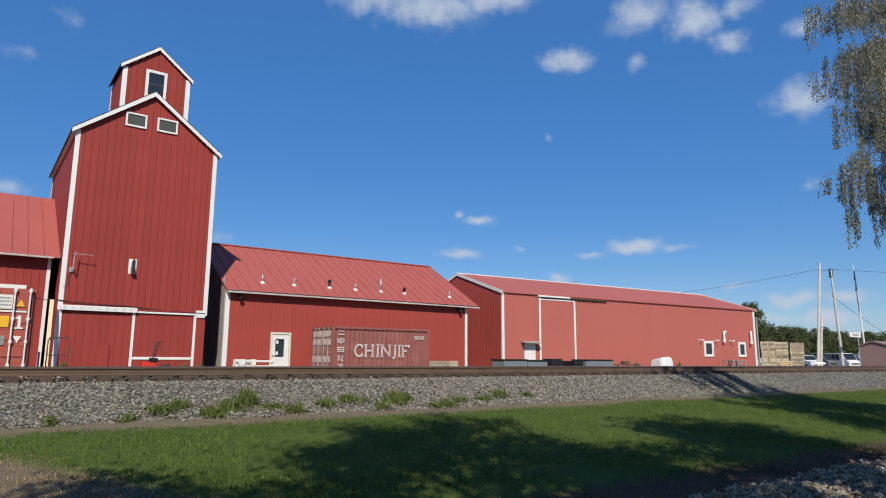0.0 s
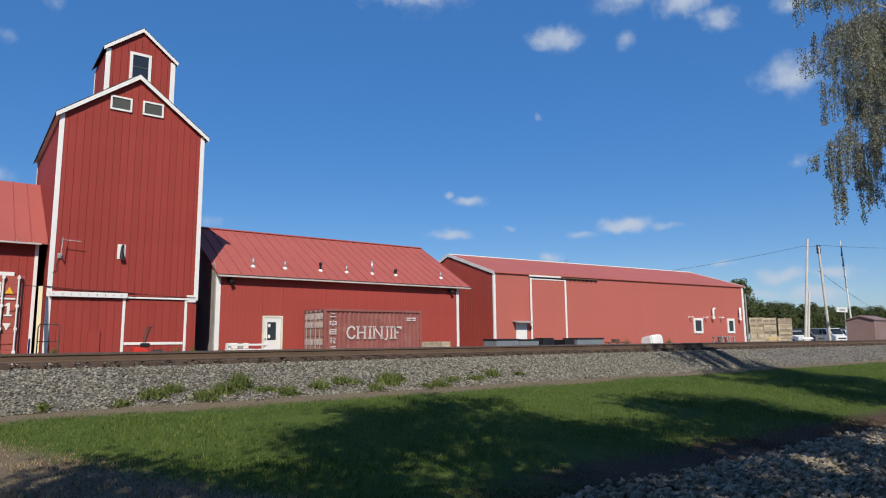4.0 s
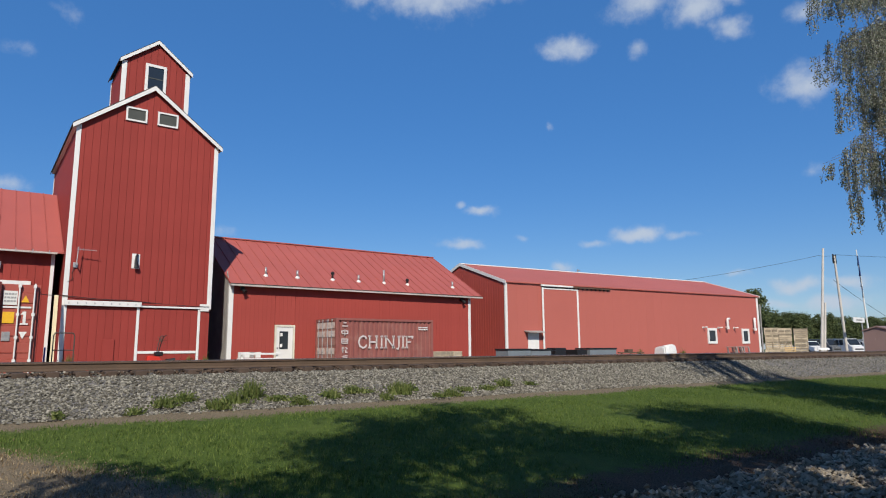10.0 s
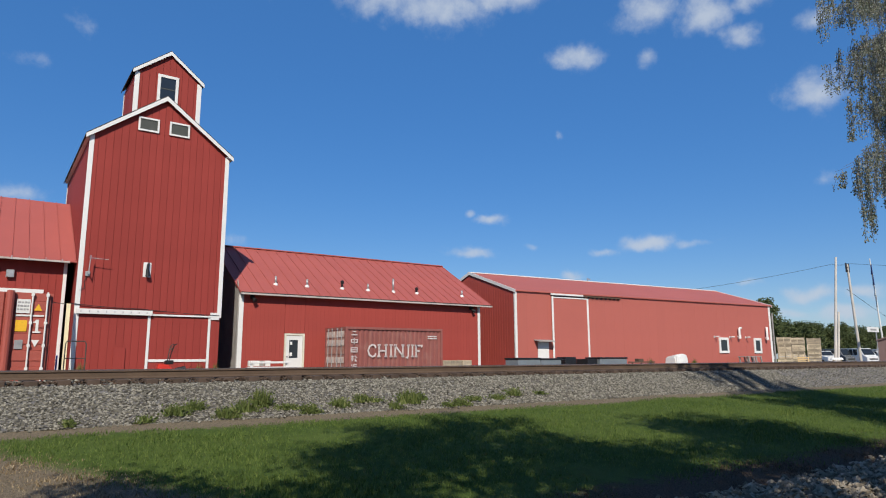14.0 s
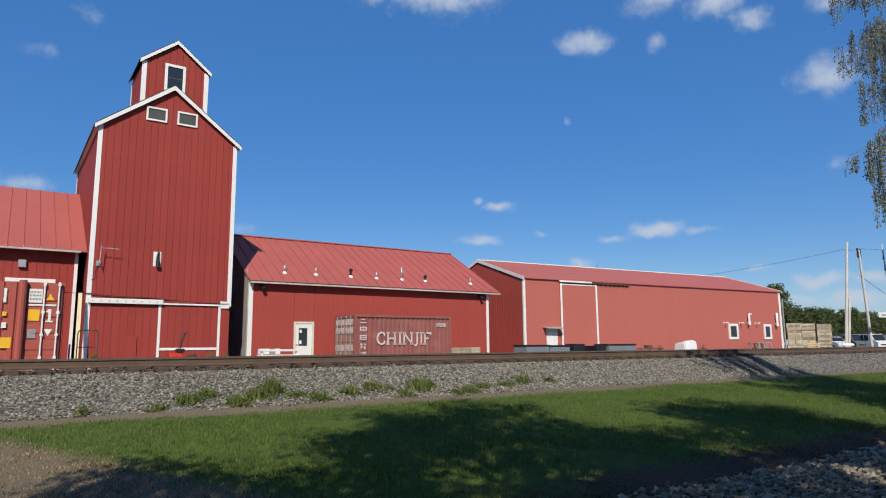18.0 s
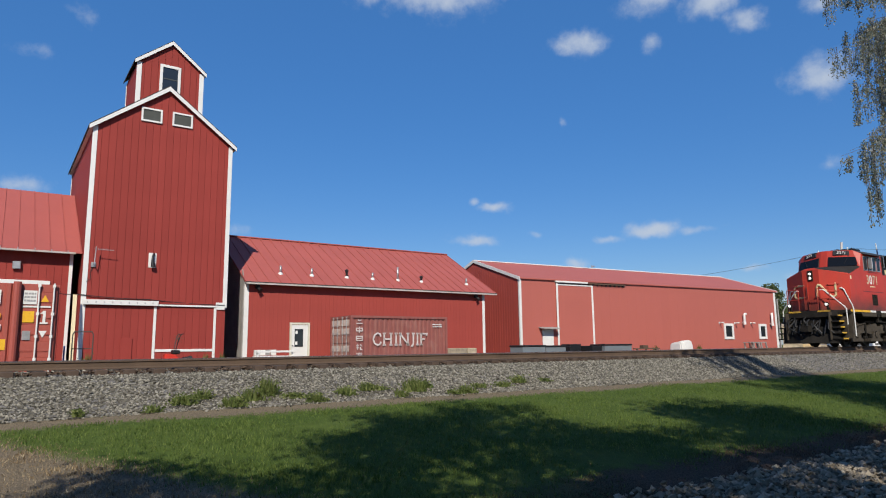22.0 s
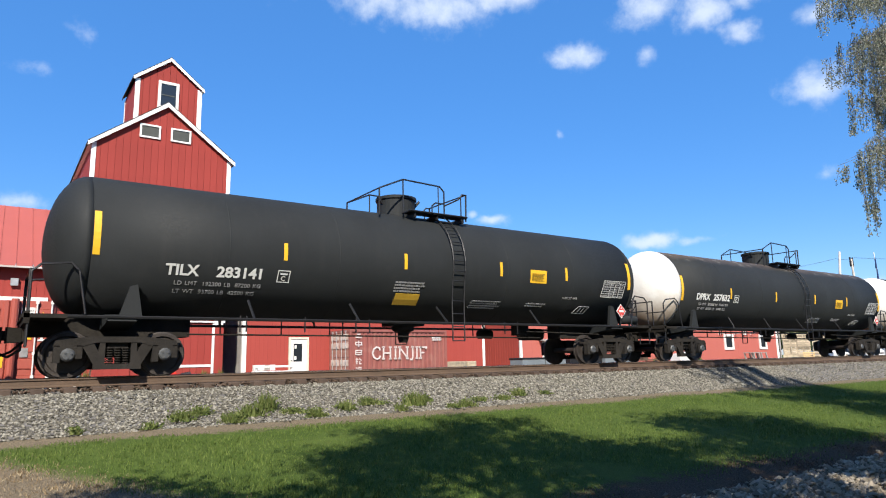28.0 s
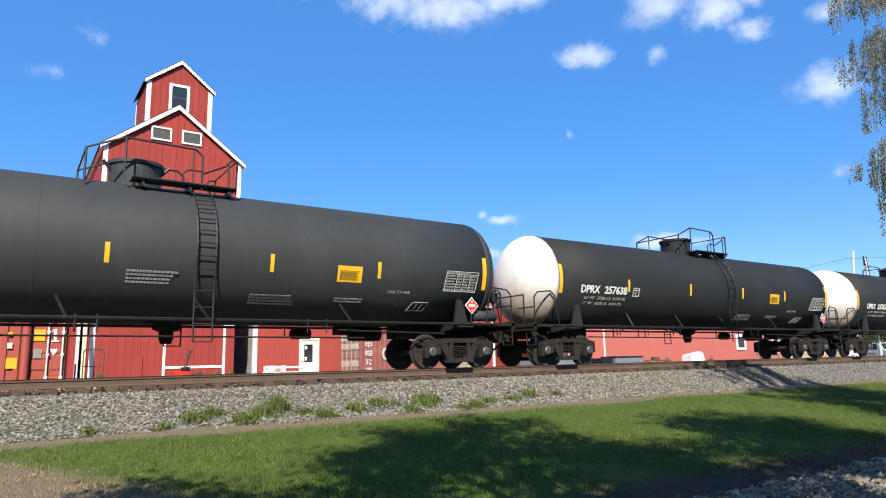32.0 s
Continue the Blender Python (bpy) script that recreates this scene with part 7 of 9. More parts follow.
    lathe(bm, [(7.75, 0.05), (7.8, 0.15), (8.6, 0.15), (8.65, 0.05)], "x", 16, (0, -1.2, 1.44))
    part("end_reservoir", bm, shell if heads is not HEAD_WHITE else TANK_BLACK, c, "small air reservoir", True)
    bm = bmesh.new()
    wheel = [(9.2, -0.55 + 0.25 * math.cos(k * math.pi / 8), 2.05 + 0.25 * math.sin(k * math.pi / 8)) for k in range(17)]
    tube(bm, wheel, 0.018, 5)
    for k in range(0, 16, 4):
        rod(bm, (9.17, -0.55, 2.05), wheel[k], 0.012, None, 4)
    box(bm, 9.0, 9.18, -0.68, -0.42, 1.9, 2.2, 0.02)
    rod(bm, (9.1, -0.55, 1.24), (9.1, -0.55, 1.95), 0.03, None, 6)
    part("hand_brake", bm, BLACK_METAL, c, "hand brake wheel")
    bm = bmesh.new()
    rod(bm, (7.6, -1.42, 1.2), (7.62, -1.45, 1.6), 0.02)
    part("placard_holder", bm, BLACK_METAL, pl)
    bm = bmesh.new()
    lathe(bm, [(4.8, 0.05), (4.85, 0.2), (5.75, 0.2), (5.8, 0.05)], "x", 14, (0, 0.5, 1.0))
    lathe(bm, [(3.2, 0.05), (3.25, 0.14), (3.75, 0.14), (3.8, 0.05)], "x", 14, (0, 0.7, 1.0))
    box(bm, 4.2, 4.6, -0.2, 0.2, 0.95, 1.3)
    rod(bm, (-6.0, -0.5, 0.9), (4.8, -0.5, 0.85), 0.02)
    rod(bm, (3.8, -1.0, 1.02), (7.0, -1.0, 0.95), 0.02)
    part("brake_gear", bm, GRIME, c)
    bm = bmesh.new()
    lathe(bm, [(0.72, 0.12), (0.85, 0.16), (1.0, 0.16), (1.05, 0.3), (1.36, 0.34)], "z", 14)
    box(bm, -0.5, 0.5, -0.35, 0.35, 1.18, 1.4)
    part("bottom_outlet", bm, GRIME, c)
    return c


def hopper_car():
    c = thing("covered_hopper", "mineral-red covered hopper car with ribs and silver graffiti", "hopper car")
    H = 8.17
    bm = bmesh.new()
    hull(bm, both([(-H, 1.45, 1.12), (H, 1.45, 1.12), (-H, 1.45, 4.12), (H, 1.45, 4.12), (-H, 1.0, 4.3), (H, 1.0, 4.3)]))
    body = part("body", bm, HOPPER_RED, c, "mineral-red steel body")
    for s in (-1, 1):
        for x in (-H + 0.05, -6.66, -5.72, -4.78, -3.83, -2.87, -1.8, -0.73, 0.30, 1.27, 2.2, 3.15, 4.1, 5.04, 5.98, 6.84, H - 0.05):
            bm = bmesh.new()
            box(bm, x - 0.03, x + 0.03, s * 1.475 - 0.03, s * 1.475 + 0.03, 1.1, 4.1, 0.008)
            part("side_post", bm, HOPPER_RED, body)
        bm = bmesh.new()
        box(bm, -H, H, s * 1.5 - 0.06, s * 1.5 + 0.07, 4.08, 4.24, 0.012)
        part("top_chord", bm, HOPPER_RED, body)
        bm = bmesh.new()
        box(bm, -H, H, s * 1.49 - 0.05, s * 1.49 + 0.055, 1.02, 1.16, 0.012)
        part("side_sill", bm, HOPPER_RED, body)
    bm = bmesh.new()
    box(bm, -H - 0.2, H + 0.2, -0.35, 0.35, 4.42, 4.46)
    for i in range(10):
        x = -7.6 + 1.69 * i
        box(bm, x - 0.03, x + 0.03, -0.9, 0.9, 4.28, 4.42)
    part("running_board", bm, GRIME, c, "roof running board")
    for i in range(6):
        bm = bmesh.new()
        box(bm, -7.4 + 2.7 * i, -6.4 + 2.7 * i, -0.85, -0.45, 4.24, 4.4, 0.03)
        part("roof_hatch", bm, HOPPER_RED, c)
    bm = bmesh.new()
    box(bm, -6.0, 6.0, -1.0, 1.0, 0.9, 1.03)
    part("underframe", bm, BLACK_METAL, c, "black underframe")
    for i in range(3):
        bm = bmesh.new()
        x = -4.0 + 4.0 * i
        hull(bm, both([(x - 1.3, 1.0, 0.9), (x + 1.3, 1.0, 0.9), (x - 0.5, 0.6, 0.62), (x + 0.5, 0.6, 0.62)]))
        part("hopper_bay", bm, BLACK_METAL, c, "sloping discharge bay")
    for s in (-1, 1):
        bm = bmesh.new()
        box(bm, min(s * 6.3, s * 8.75), max(s * 6.3, s * 8.75), -0.32, 0.32, 0.72, 1.12)
        box(bm, min(s * H, s * 8.8), max(s * H, s * 8.8), -1.5, 1.5, 1.06, 1.16)
        if s < 0:
            for y in (-1.45, 1.45):
                box(bm, s * 8.7 - 0.05, s * 8.7 + 0.05, y - 0.05, y + 0.05, 1.1, 2.2)
        part("end_platform", bm, HOPPER_RED, c)
        for y in (-1, 1):
            for i in range(7):
                bm = bmesh.new()
                xa, xb, z = s * 8.1, s * 7.62, 0.95 + 0.45 * i
                tube(bm, [(xa, y * 1.5, z), (xa, y * 1.58, z), (xb, y * 1.58, z), (xb, y * 1.5, z)], 0.016, 5)
                part("grab_iron", bm, HOPPER_RED, body)
            bm = bmesh.new()
            tube(bm, [(s * 8.1, y * 1.5, 1.1), (s * 8.1, y * 1.52, 0.5), (s * 7.64, y * 1.52, 0.5), (s * 7.64, y * 1.5, 1.1)], 0.02, 5)
            part("stirrup", bm, GRIME, c)
        for z in (1.7, 2.35, 2.95, 3.5):
            bm = bmesh.new()
            box(bm, min(s * (H + 0.002), s * (H + 0.14)), max(s * (H + 0.002), s * (H + 0.14)), -1.42, 1.42, z, z + 0.09, 0.01)
            part("end_rib", bm, HOPPER_RED, body)
        for y in (-1.42, -0.5, 0.5, 1.42):
            bm = bmesh.new()
            box(bm, min(s * (H + 0.004), s * (H + 0.18)), max(s * (H + 0.004), s * (H + 0.18)), y - 0.05, y + 0.05, 1.17, 4.0, 0.01)
            part("end_post", bm, HOPPER_RED, body)
        for i in range(8):
            bm = bmesh.new()
            rod(bm, (s * (H + 0.2), -0.95, 1.3 + 0.36 * i), (s * (H + 0.2), -0.5, 1.3 + 0.36 * i), 0.018, None, 5)
            part("end_rung", bm, GRIME, body)
        freight_truck(c, s * 6.5)
        coupler(c, s * 8.65, s)
    y = -1.452
    # round railway emblem as plain shapes
    bm = bmesh.new()
    lathe(bm, [(y - 0.008, 0.33), (y - 0.001, 0.33)], "y", 28, (4.48, 0, 2.94))
    em = part("round_emblem", bm, LETTER, body, "white round emblem with a dark cross")
    bm = bmesh.new()
    lathe(bm, [(y - 0.012, 0.2), (y - 0.007, 0.2)], "y", 20, (4.48, 0, 2.94))
    part("emblem_disc", bm, HOPPER_RED, em)
    bm = bmesh.new()
    box(bm, 4.30, 4.66, y - 0.016, y - 0.010, 2.87, 2.97)
    box(bm, 4.43, 4.53, y - 0.0165, y - 0.0105, 2.74, 3.1)
    part("emblem_cross", bm, LETTER, em)
    # sprayed shapes: broad silver strokes with pale outlines
    rng = random.Random(4)
    shapes = [[(-6.0, 1.99), (-6.0, 1.26)], [(-6.25, 2.04), (-5.62, 2.04)], [(-4.3, 2.0), (-3.62, 2.0), (-3.6, 1.26)], [(-4.2, 1.9), (-4.25, 1.55)], [(-1.55, 2.0), (-2.1, 2.02), (-2.22, 1.8), (-1.85, 1.6), (-1.75, 1.38), (-2.3, 1.26)],
              [(-1.25, 1.26), (-1.2, 1.98), (-0.8, 1.85)], [(-0.5, 1.26), (-0.3, 1.95), (0.2, 1.5), (0.6, 1.95), (0.8, 1.26)], [(1.12, 2.0), (2.05, 2.04)], [(1.6, 1.9), (1.56, 1.35), (1.4, 1.22)],
              [(3.15, 2.0), (2.75, 1.92), (2.5, 1.62), (2.58, 1.34), (2.85, 1.25), (3.3, 1.26), (3.6, 1.42), (3.7, 1.64), (3.2, 1.68)], [(4.15, 2.0), (4.62, 2.0), (4.66, 1.8), (4.64, 1.26)], [(5.22, 1.26), (5.2, 1.84), (5.36, 2.0), (5.58, 1.98), (5.68, 1.84), (5.6, 1.66), (5.42, 1.58), (5.5, 1.42), (5.78, 1.2)]]
    for k, pts in enumerate(shapes):
        low = [(a - 0.12, b - 0.03) for a, b in pts]
        slim = 0.72 if len(pts) > 6 else 1.0
        fine = 0.0012 * (k % 3)
        for path, w, back, material, what in ((low, 0.56, 0.002, DARK_SPRAY, "dark shade of graffiti"), (pts, 0.44, 0.0065, PALE_SPRAY, "pale outline of graffiti"), (pts, 0.35, 0.011, SILVER, "silver graffiti stroke")):
            bm = bmesh.new()
            stroke(bm, path, w * slim, y - back - fine, 0.003)
            part("graffiti", bm, material, body, what)
    for k, pts in enumerate(shapes):
        bm = bmesh.new()
        stroke(bm, [(a + 0.05, b + 0.06) for a, b in pts], 0.03, y - 0.0165 - 0.0008 * (k % 3), 0.002)
        part("graffiti", bm, PALE_SPRAY, body, "thin pale highlight of graffiti")
    for i in range(26):
        a = rng.uniform(-2.4, 5.8)
        bm = bmesh.new()
        stroke(bm, [(a, 1.3 + rng.uniform(0, 0.5)), (a + rng.uniform(0.15, 0.4), 1.5 + rng.uniform(0.1, 0.45))], 0.022, y - 0.0195 - 0.0004 * (i % 5), 0.002)
        part("graffiti", bm, SILVER if i % 2 else PALE_SPRAY, body, "thin spray line")
    for x in (2.9, 5.6, 6.4):
        bm = bmesh.new()
        rod(bm, (x, -0.95, 4.2), (x, -0.95, 4.5), 0.05, None, 8)
        rod(bm, (x - 0.12, -0.95, 4.5), (x + 0.12, -0.95, 4.5), 0.05, None, 8)
        part("roof_valve", bm, GRIME, body, "dark roof valve")
    for a, b in ((1.9, 2.3), (2.0, 2.45), (3.75, 4.1), (3.8, 4.15), (0.9, 1.2)):
        bm = bmesh.new()
        stroke(bm, [(a, 1.55), (b, 1.85)], 0.035, y - 0.012, 0.003)
        part("graffiti", bm, PALE_SPRAY, body, "thin pale spray line")
    bm = bmesh.new()
    box(bm, 5.16, 5.6, y - 0.026, y - 0.006, 1.54, 1.82)
    plate = part("data_plate", bm, BLACK_METAL, body, "black data plate with a white edge")
    bm = bmesh.new()
    for xa, xb, za, zb in ((5.14, 5.62, 1.52, 1.54), (5.14, 5.62, 1.82, 1.84), (5.14, 5.16, 1.54, 1.82), (5.6, 5.62, 1.54, 1.82), (5.37, 5.39, 1.54, 1.82)):
        box(bm, xa, xb, y - 0.028, y - 0.005, za, zb)
    part("plate_edge", bm, LETTER, plate)
    bm = bmesh.new()
    for i in range(9):
        a, b = -7.55 + rng.uniform(0, 0.7), 2.0 + rng.uniform(0, 1.3)
        stroke(bm, [(a, b), (a + rng.uniform(-0.3, 0.3), b + 0.3), (a + rng.uniform(-0.3, 0.3), b + 0.1)], 0.06, y - 0.002 - 0.0012 * i, 0.003)
    part("graffiti", bm, LETTER, body, "thin white graffiti scrawl")
    for a, z0, z1, n in ((6.0, 1.6, 1.86, 3), (-5.6, 2.35, 2.6, 1), (-4.4, 2.35, 2.6, 1), (-5.6, 1.5, 1.8, 2)):
        writing_bars(body, "car_data", a, a + 0.75, z0, z1, n, y - 0.003, DULL_LETTER, int(a * 10))
    for a in (-7.5, -4.2, -1.2, 1.4, 4.2, 7.0):
        bm = bmesh.new()
        box(bm, a, a + 0.5, y - 0.026, y - 0.002, 1.24, 1.36)
        part("reflective_strip", bm, YELLOW, body, "yellow reflective strip")
    return c

# ---- things in the yard ----
BOX_BROWN = paint("faded_container_red", (0.2376, 0.0748, 0.0616), 0.6, 0, 0.1, 0.8, 25, 0.08, stain=(0.2904, 0.1496, 0.1232), much=0.3, streak=(0.264, 0.132, 0.1056))
FADED_WHITE = paint("faded_white_marking", (0.58, 0.52, 0.50), 0.6, 0, 0.15, 3, 30, 0.03, stain=(0.34, 0.16, 0.13), much=0.25)
BOX_RED = paint("container_red", (0.3344, 0.0748, 0.05456), 0.5, 0, 0.1, 0.8, 25, 0.08, stain=(0.2112, 0.0616, 0.044), much=0.15)


BOX_DOOR = paint("rusty_container_door", (0.2904, 0.1408, 0.11), 0.65, 0, 0.15, 1.5, 25, 0.1, stain=(0.4224, 0.3168, 0.264), much=0.35, streak=(0.2112, 0.088, 0.0616))


BOX_WORN = paint("worn_door_rib", (0.5456, 0.4752, 0.4224), 0.7, 0, 0.15, 2.0, 25, 0.1, stain=(0.3168, 0.1672, 0.132), much=0.4, streak=(0.2464, 0.1144, 0.0792))


def shipping_container(name, label, m, material, marks):
    """A 20-foot container; its long side lies along local x, its doors at the low-x end."""
    L, W, H = 6.058, 2.438, 2.591
    c = thing(name, label, "shipping container", m, "shipping containers")
    bm = bmesh.new()
    for y in (0.0, W - 0.12):
        for x in (0.0, L - 0.14):
            box(bm, x, x + 0.14, y, y + 0.12, 0, H)
        box(bm, 0.14, L - 0.14, y, y + 0.1, 0, 0.16)
        box(bm, 0.14, L - 0.14, y, y + 0.08, H - 0.12, H)
    for x in (0.0, L - 0.12):
        box(bm, x, x + 0.1, 0.12, W - 0.12, 0, 0.16)
        box(bm, x, x + 0.1, 0.12, W - 0.12, H - 0.14, H)
    part("frame", bm, material, c)
    # corrugated sides in shallow folds
    for y, out in ((0.05, 1), (W - 0.05, -1)):
        bm = bmesh.new()
        pts, x = [], 0.14
        step = (L - 0.28) / 21
        for i in range(21):
            for u, d in ((0, 0), (0.28, 0), (0.42, 0.045), (0.72, 0.045), (0.86, 0)):
                pts.append((x + (i + u) * step, y + out * d))
        pts.append((L - 0.14, y))
        lo = [bm.verts.new((a, b, 0.16)) for a, b in pts]
        hi = [bm.verts.new((a, b, H - 0.12)) for a, b in pts]
        lo2 = [bm.verts.new((a, b + out * 0.01, 0.16)) for a, b in pts]
        hi2 = [bm.verts.new((a, b + out * 0.01, H - 0.12)) for a, b in pts]
        for i in range(len(pts) - 1):
            bm.faces.new((lo[i], lo[i + 1], hi[i + 1], hi[i]))
            bm.faces.new((lo2[i + 1], lo2[i], hi2[i], hi2[i + 1]))
        part("side_wall", bm, material, c, "corrugated steel side")
    bm = bmesh.new()
    box(bm, 0.1, L - 0.1, 0.08, W - 0.08, H - 0.05, H - 0.02)
    part("roof", bm, material, c)
    bm = bmesh.new()
    box(bm, L - 0.1, L - 0.05, 0.12, W - 0.12, 0.16, H - 0.14)
    part("end_wall", bm, material, c)
    for i in range(2):
        y0 = 0.13 + i * 1.095
        bm = bmesh.new()
        box(bm, 0.03, 0.08, y0, y0 + 1.08, 0.17, H - 0.15)
        d = part("door", bm, BOX_DOOR, c, "rusty ribbed steel door leaf")
        for k in range(5):
            bm = bmesh.new()
            box(bm, 0.002, 0.03, y0 + 0.06, y0 + 1.02, 0.30 + 0.44 * k, 0.61 + 0.44 * k, 0.012)
            part("door_rib", bm, BOX_WORN if k in (1, 3, 4) else BOX_DOOR, d, "pressed rib worn pale" if k in (1, 3, 4) else "")
        for k in (0.3, 0.78):
            bm = bmesh.new()
            rod(bm, (-0.02, y0 + k, 0.08), (-0.02, y0 + k, H - 0.06), 0.022, None, 8)
            for z in (0.1, 0.9, 1.7, H - 0.1):
                box(bm, -0.05, 0.012, y0 + k - 0.05, y0 + k + 0.05, z - 0.05, z + 0.05)
            part("lock_rod", bm, GALV, d, "galvanised lock rod")
    marks(c)
    return c


def faded_marks(c):
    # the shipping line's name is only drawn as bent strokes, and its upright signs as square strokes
    y = 0.0

    def mark(name, label, x, z, w, h, thick, shapes):
        bm = bmesh.new()
        for shape in shapes:
            stroke(bm, [(x + u * w, z + v * h) for u, v in shape], thick, y, 0.006)
        part(name, bm, FADED_WHITE, c, label)

    def stem(u, w):
        return [[(u, 0), (u, 1)], [(u - 0.09 / w, 0.02), (u + 0.09 / w, 0.02)], [(u - 0.09 / w, 0.98), (u + 0.09 / w, 0.98)]]
    names = ((1.3, 0.5, [[(0.95, 0.72), (0.85, 0.93), (0.55, 1), (0.2, 0.85), (0.04, 0.5), (0.2, 0.15), (0.55, 0), (0.85, 0.08), (0.97, 0.28)]]),
             (1.92, 0.52, stem(0.1, 0.52) + stem(0.9, 0.52) + [[(0.1, 0.5), (0.9, 0.5)]]),
             (2.6, 0.2, stem(0.5, 0.2)),
             (2.9, 0.6, stem(0.1, 0.6) + stem(0.9, 0.6) + [[(0.08, 0.98), (0.92, 0.03)]]),
             (3.56, 0.3, [[(0.75, 1), (0.75, 0.12), (0.55, -0.1), (0.2, -0.06)], [(0.45, 0.98), (1.05, 0.98)]]),
             (3.95, 0.2, stem(0.5, 0.2)),
             (4.22, 0.45, stem(0.15, 0.45) + [[(0.15, 0.97), (1.0, 0.97), (0.95, 0.8)], [(0.15, 0.5), (0.7, 0.5)]]))
    for x, w, shapes in names:
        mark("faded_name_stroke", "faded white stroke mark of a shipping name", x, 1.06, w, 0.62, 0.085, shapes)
    ring = [(0, 0.15), (0, 0.85), (1, 0.85), (1, 0.15), (0, 0.15)]
    signs = ([[(0.2, 0.75), (0.8, 0.75)], [(0, 0.2), (1, 0.2)]],
             [[(0, 0.35), (0, 0.8), (1, 0.8), (1, 0.35), (0, 0.35)], [(0.5, 0), (0.5, 1.05)]],
             [ring, [(0, 0.5), (1, 0.5)]],
             [[(0.2, 0), (0.2, 1)], [(0, 0.75), (0.45, 0.75)], [(0, 0.4), (0.45, 0.4)], [(0.6, 0.9), (1, 0.6)], [(0.7, 0.5), (0.7, 0.05), (1, 0.05)]],
             [[(0.05, 0.85), (0.2, 0.7)], [(0.1, 0), (0.25, 0.4)], [(0.35, 0.85), (1, 0.85)], [(0.4, 0.85), (0.35, 0.1)], [(0.5, 0.55), (1, 0.55)], [(0.5, 0.35), (0.95, 0.05)], [(0.95, 0.35), (0.5, 0.0)]])
    for i, shapes in enumerate(signs):
        mark("faded_sign_stroke", "faded white upright sign stroke", 0.34, 2.12 - 0.43 * i, 0.34, 0.3, 0.05, shapes)
    writing_bars(c, "identification_bars", 5.05, 5.75, 2.0, 2.22, 2, y, LETTER, 8)


shipping_container("shipping_container", "faded brownish-red corrugated container against the warehouse", pose(15.03, 30.2, YARD), BOX_BROWN, faded_marks)


def near_container():
    H = 2.62
    c = thing("shipping_container", "red corrugated container with hazard labels and pale lock rods", "shipping container", pose(0.09, 22.0, YARD + 0.25), "shipping containers")
    bm = bmesh.new()
    box(bm, -5.2, 1.42, 0.25, 2.6, 0.0, H)
    part("body", bm, BOX_RED, c)
    for x in (-4.9, -2.0, 0.7):
        bm = bmesh.new()
        box(bm, x, x + 0.3, 0.2, 2.6, -0.25, 0.0, 0.01)
        part("timber_sleeper", bm, TIE, c, "timber sleeper under the container")
    bm = bmesh.new()
    pts = []
    for i in range(18):
        for u, d in ((0, 0), (0.28, 0), (0.42, -0.05), (0.72, -0.05), (0.86, 0)):
            pts.append((-5.2 + (i + u) * 0.305, 0.06 + d))
    out = pts + [(0.29, 0.06), (0.29, 0.24), (-5.2, 0.24)]
    prism(bm, out, "z", 0.1, H - 0.04)
    part("side_wall", bm, BOX_RED, c, "corrugated steel side")
    bm = bmesh.new()
    rod(bm, (0.36, 0.04, 0), (0.36, 0.04, H + 0.03), 0.1, None, 10)
    part("corner_post", bm, BOX_RED, c)
    bm = bmesh.new()
    box(bm, 0.44, 1.36, 0.16, 0.24, 0.05, H - 0.03)
    for k in range(5):
        box(bm, 0.5, 1.3, 0.14, 0.16, 0.2 + 0.47 * k, 0.5 + 0.47 * k, 0.02)
    door = part("door", bm, BOX_RED, c, "ribbed red container door")
    for x in (0.90, 1.27):
        bm = bmesh.new()
        rod(bm, (x, 0.08, 0.0), (x, 0.08, H + 0.02), 0.022, None, 8)
        for z in (0.45, 1.1, 1.75, H - 0.06):
            box(bm, x - 0.04, x + 0.04, 0.06, 0.14, z - 0.04, z + 0.04)
        part("lock_rod", bm, WHITE, door, "pale painted lock rod")
    y = 0.137
    for name, m, a, b, z0, z1 in (("white_label", LETTER, 0.52, 0.86, 2.02, 2.42), ("web_line", LETTER, 0.52, 1.22, 1.93, 1.98), ("yellow_label", YELLOW, 0.54, 0.82, 1.5, 1.82), ("grey_label", GALV, 0.56, 0.76, 1.0, 1.26)):
        bm = bmesh.new()
        box(bm, a, b, y - 0.004, y + 0.004, z0, z1)
        part(name, bm, m, door)
    writing_bars(door, "label_print", 0.55, 0.83, 2.08, 2.38, 3, y - 0.008, DULL_LETTER, 6)
    bm = bmesh.new()
    prism(bm, [(0.96, 2.1), (1.16, 2.1), (1.06, 2.3)], "y", y - 0.004, y + 0.004)
    part("warning_triangle", bm, YELLOW, door, "yellow warning triangle")
    bm = bmesh.new()
    prism(bm, [(0.96, 1.26), (1.16, 1.26), (1.06, 1.06)], "y", y - 0.004, y + 0.004)
    part("white_triangle", bm, LETTER, door)
    bm = bmesh.new()
    box(bm, 1.035, 1.105, y - 0.006, y + 0.002, 1.5, 1.84)
    box(bm, 0.97, 1.17, y - 0.0065, y + 0.0015, 1.46, 1.505)
    prism(bm, [(0.965, 1.75), (1.036, 1.75), (1.036, 1.838)], "y", y - 0.006, y + 0.002)
    part("numeral", bm, LETTER, door, "white painted numeral")
    for z, m, w, h in ((2.0, LETTER, 0.07, 0.4), (1.62, YELLOW, 0.1, 0.12), (1.28, LETTER, 0.12, 0.16), (0.72, YELLOW, 0.26, 0.3)):
        bm = bmesh.new()
        box(bm, -0.08, -0.08 + w, 0.0, 0.012, z, z + h)
        part("side_label", bm, m, c)
    return c


near_container()


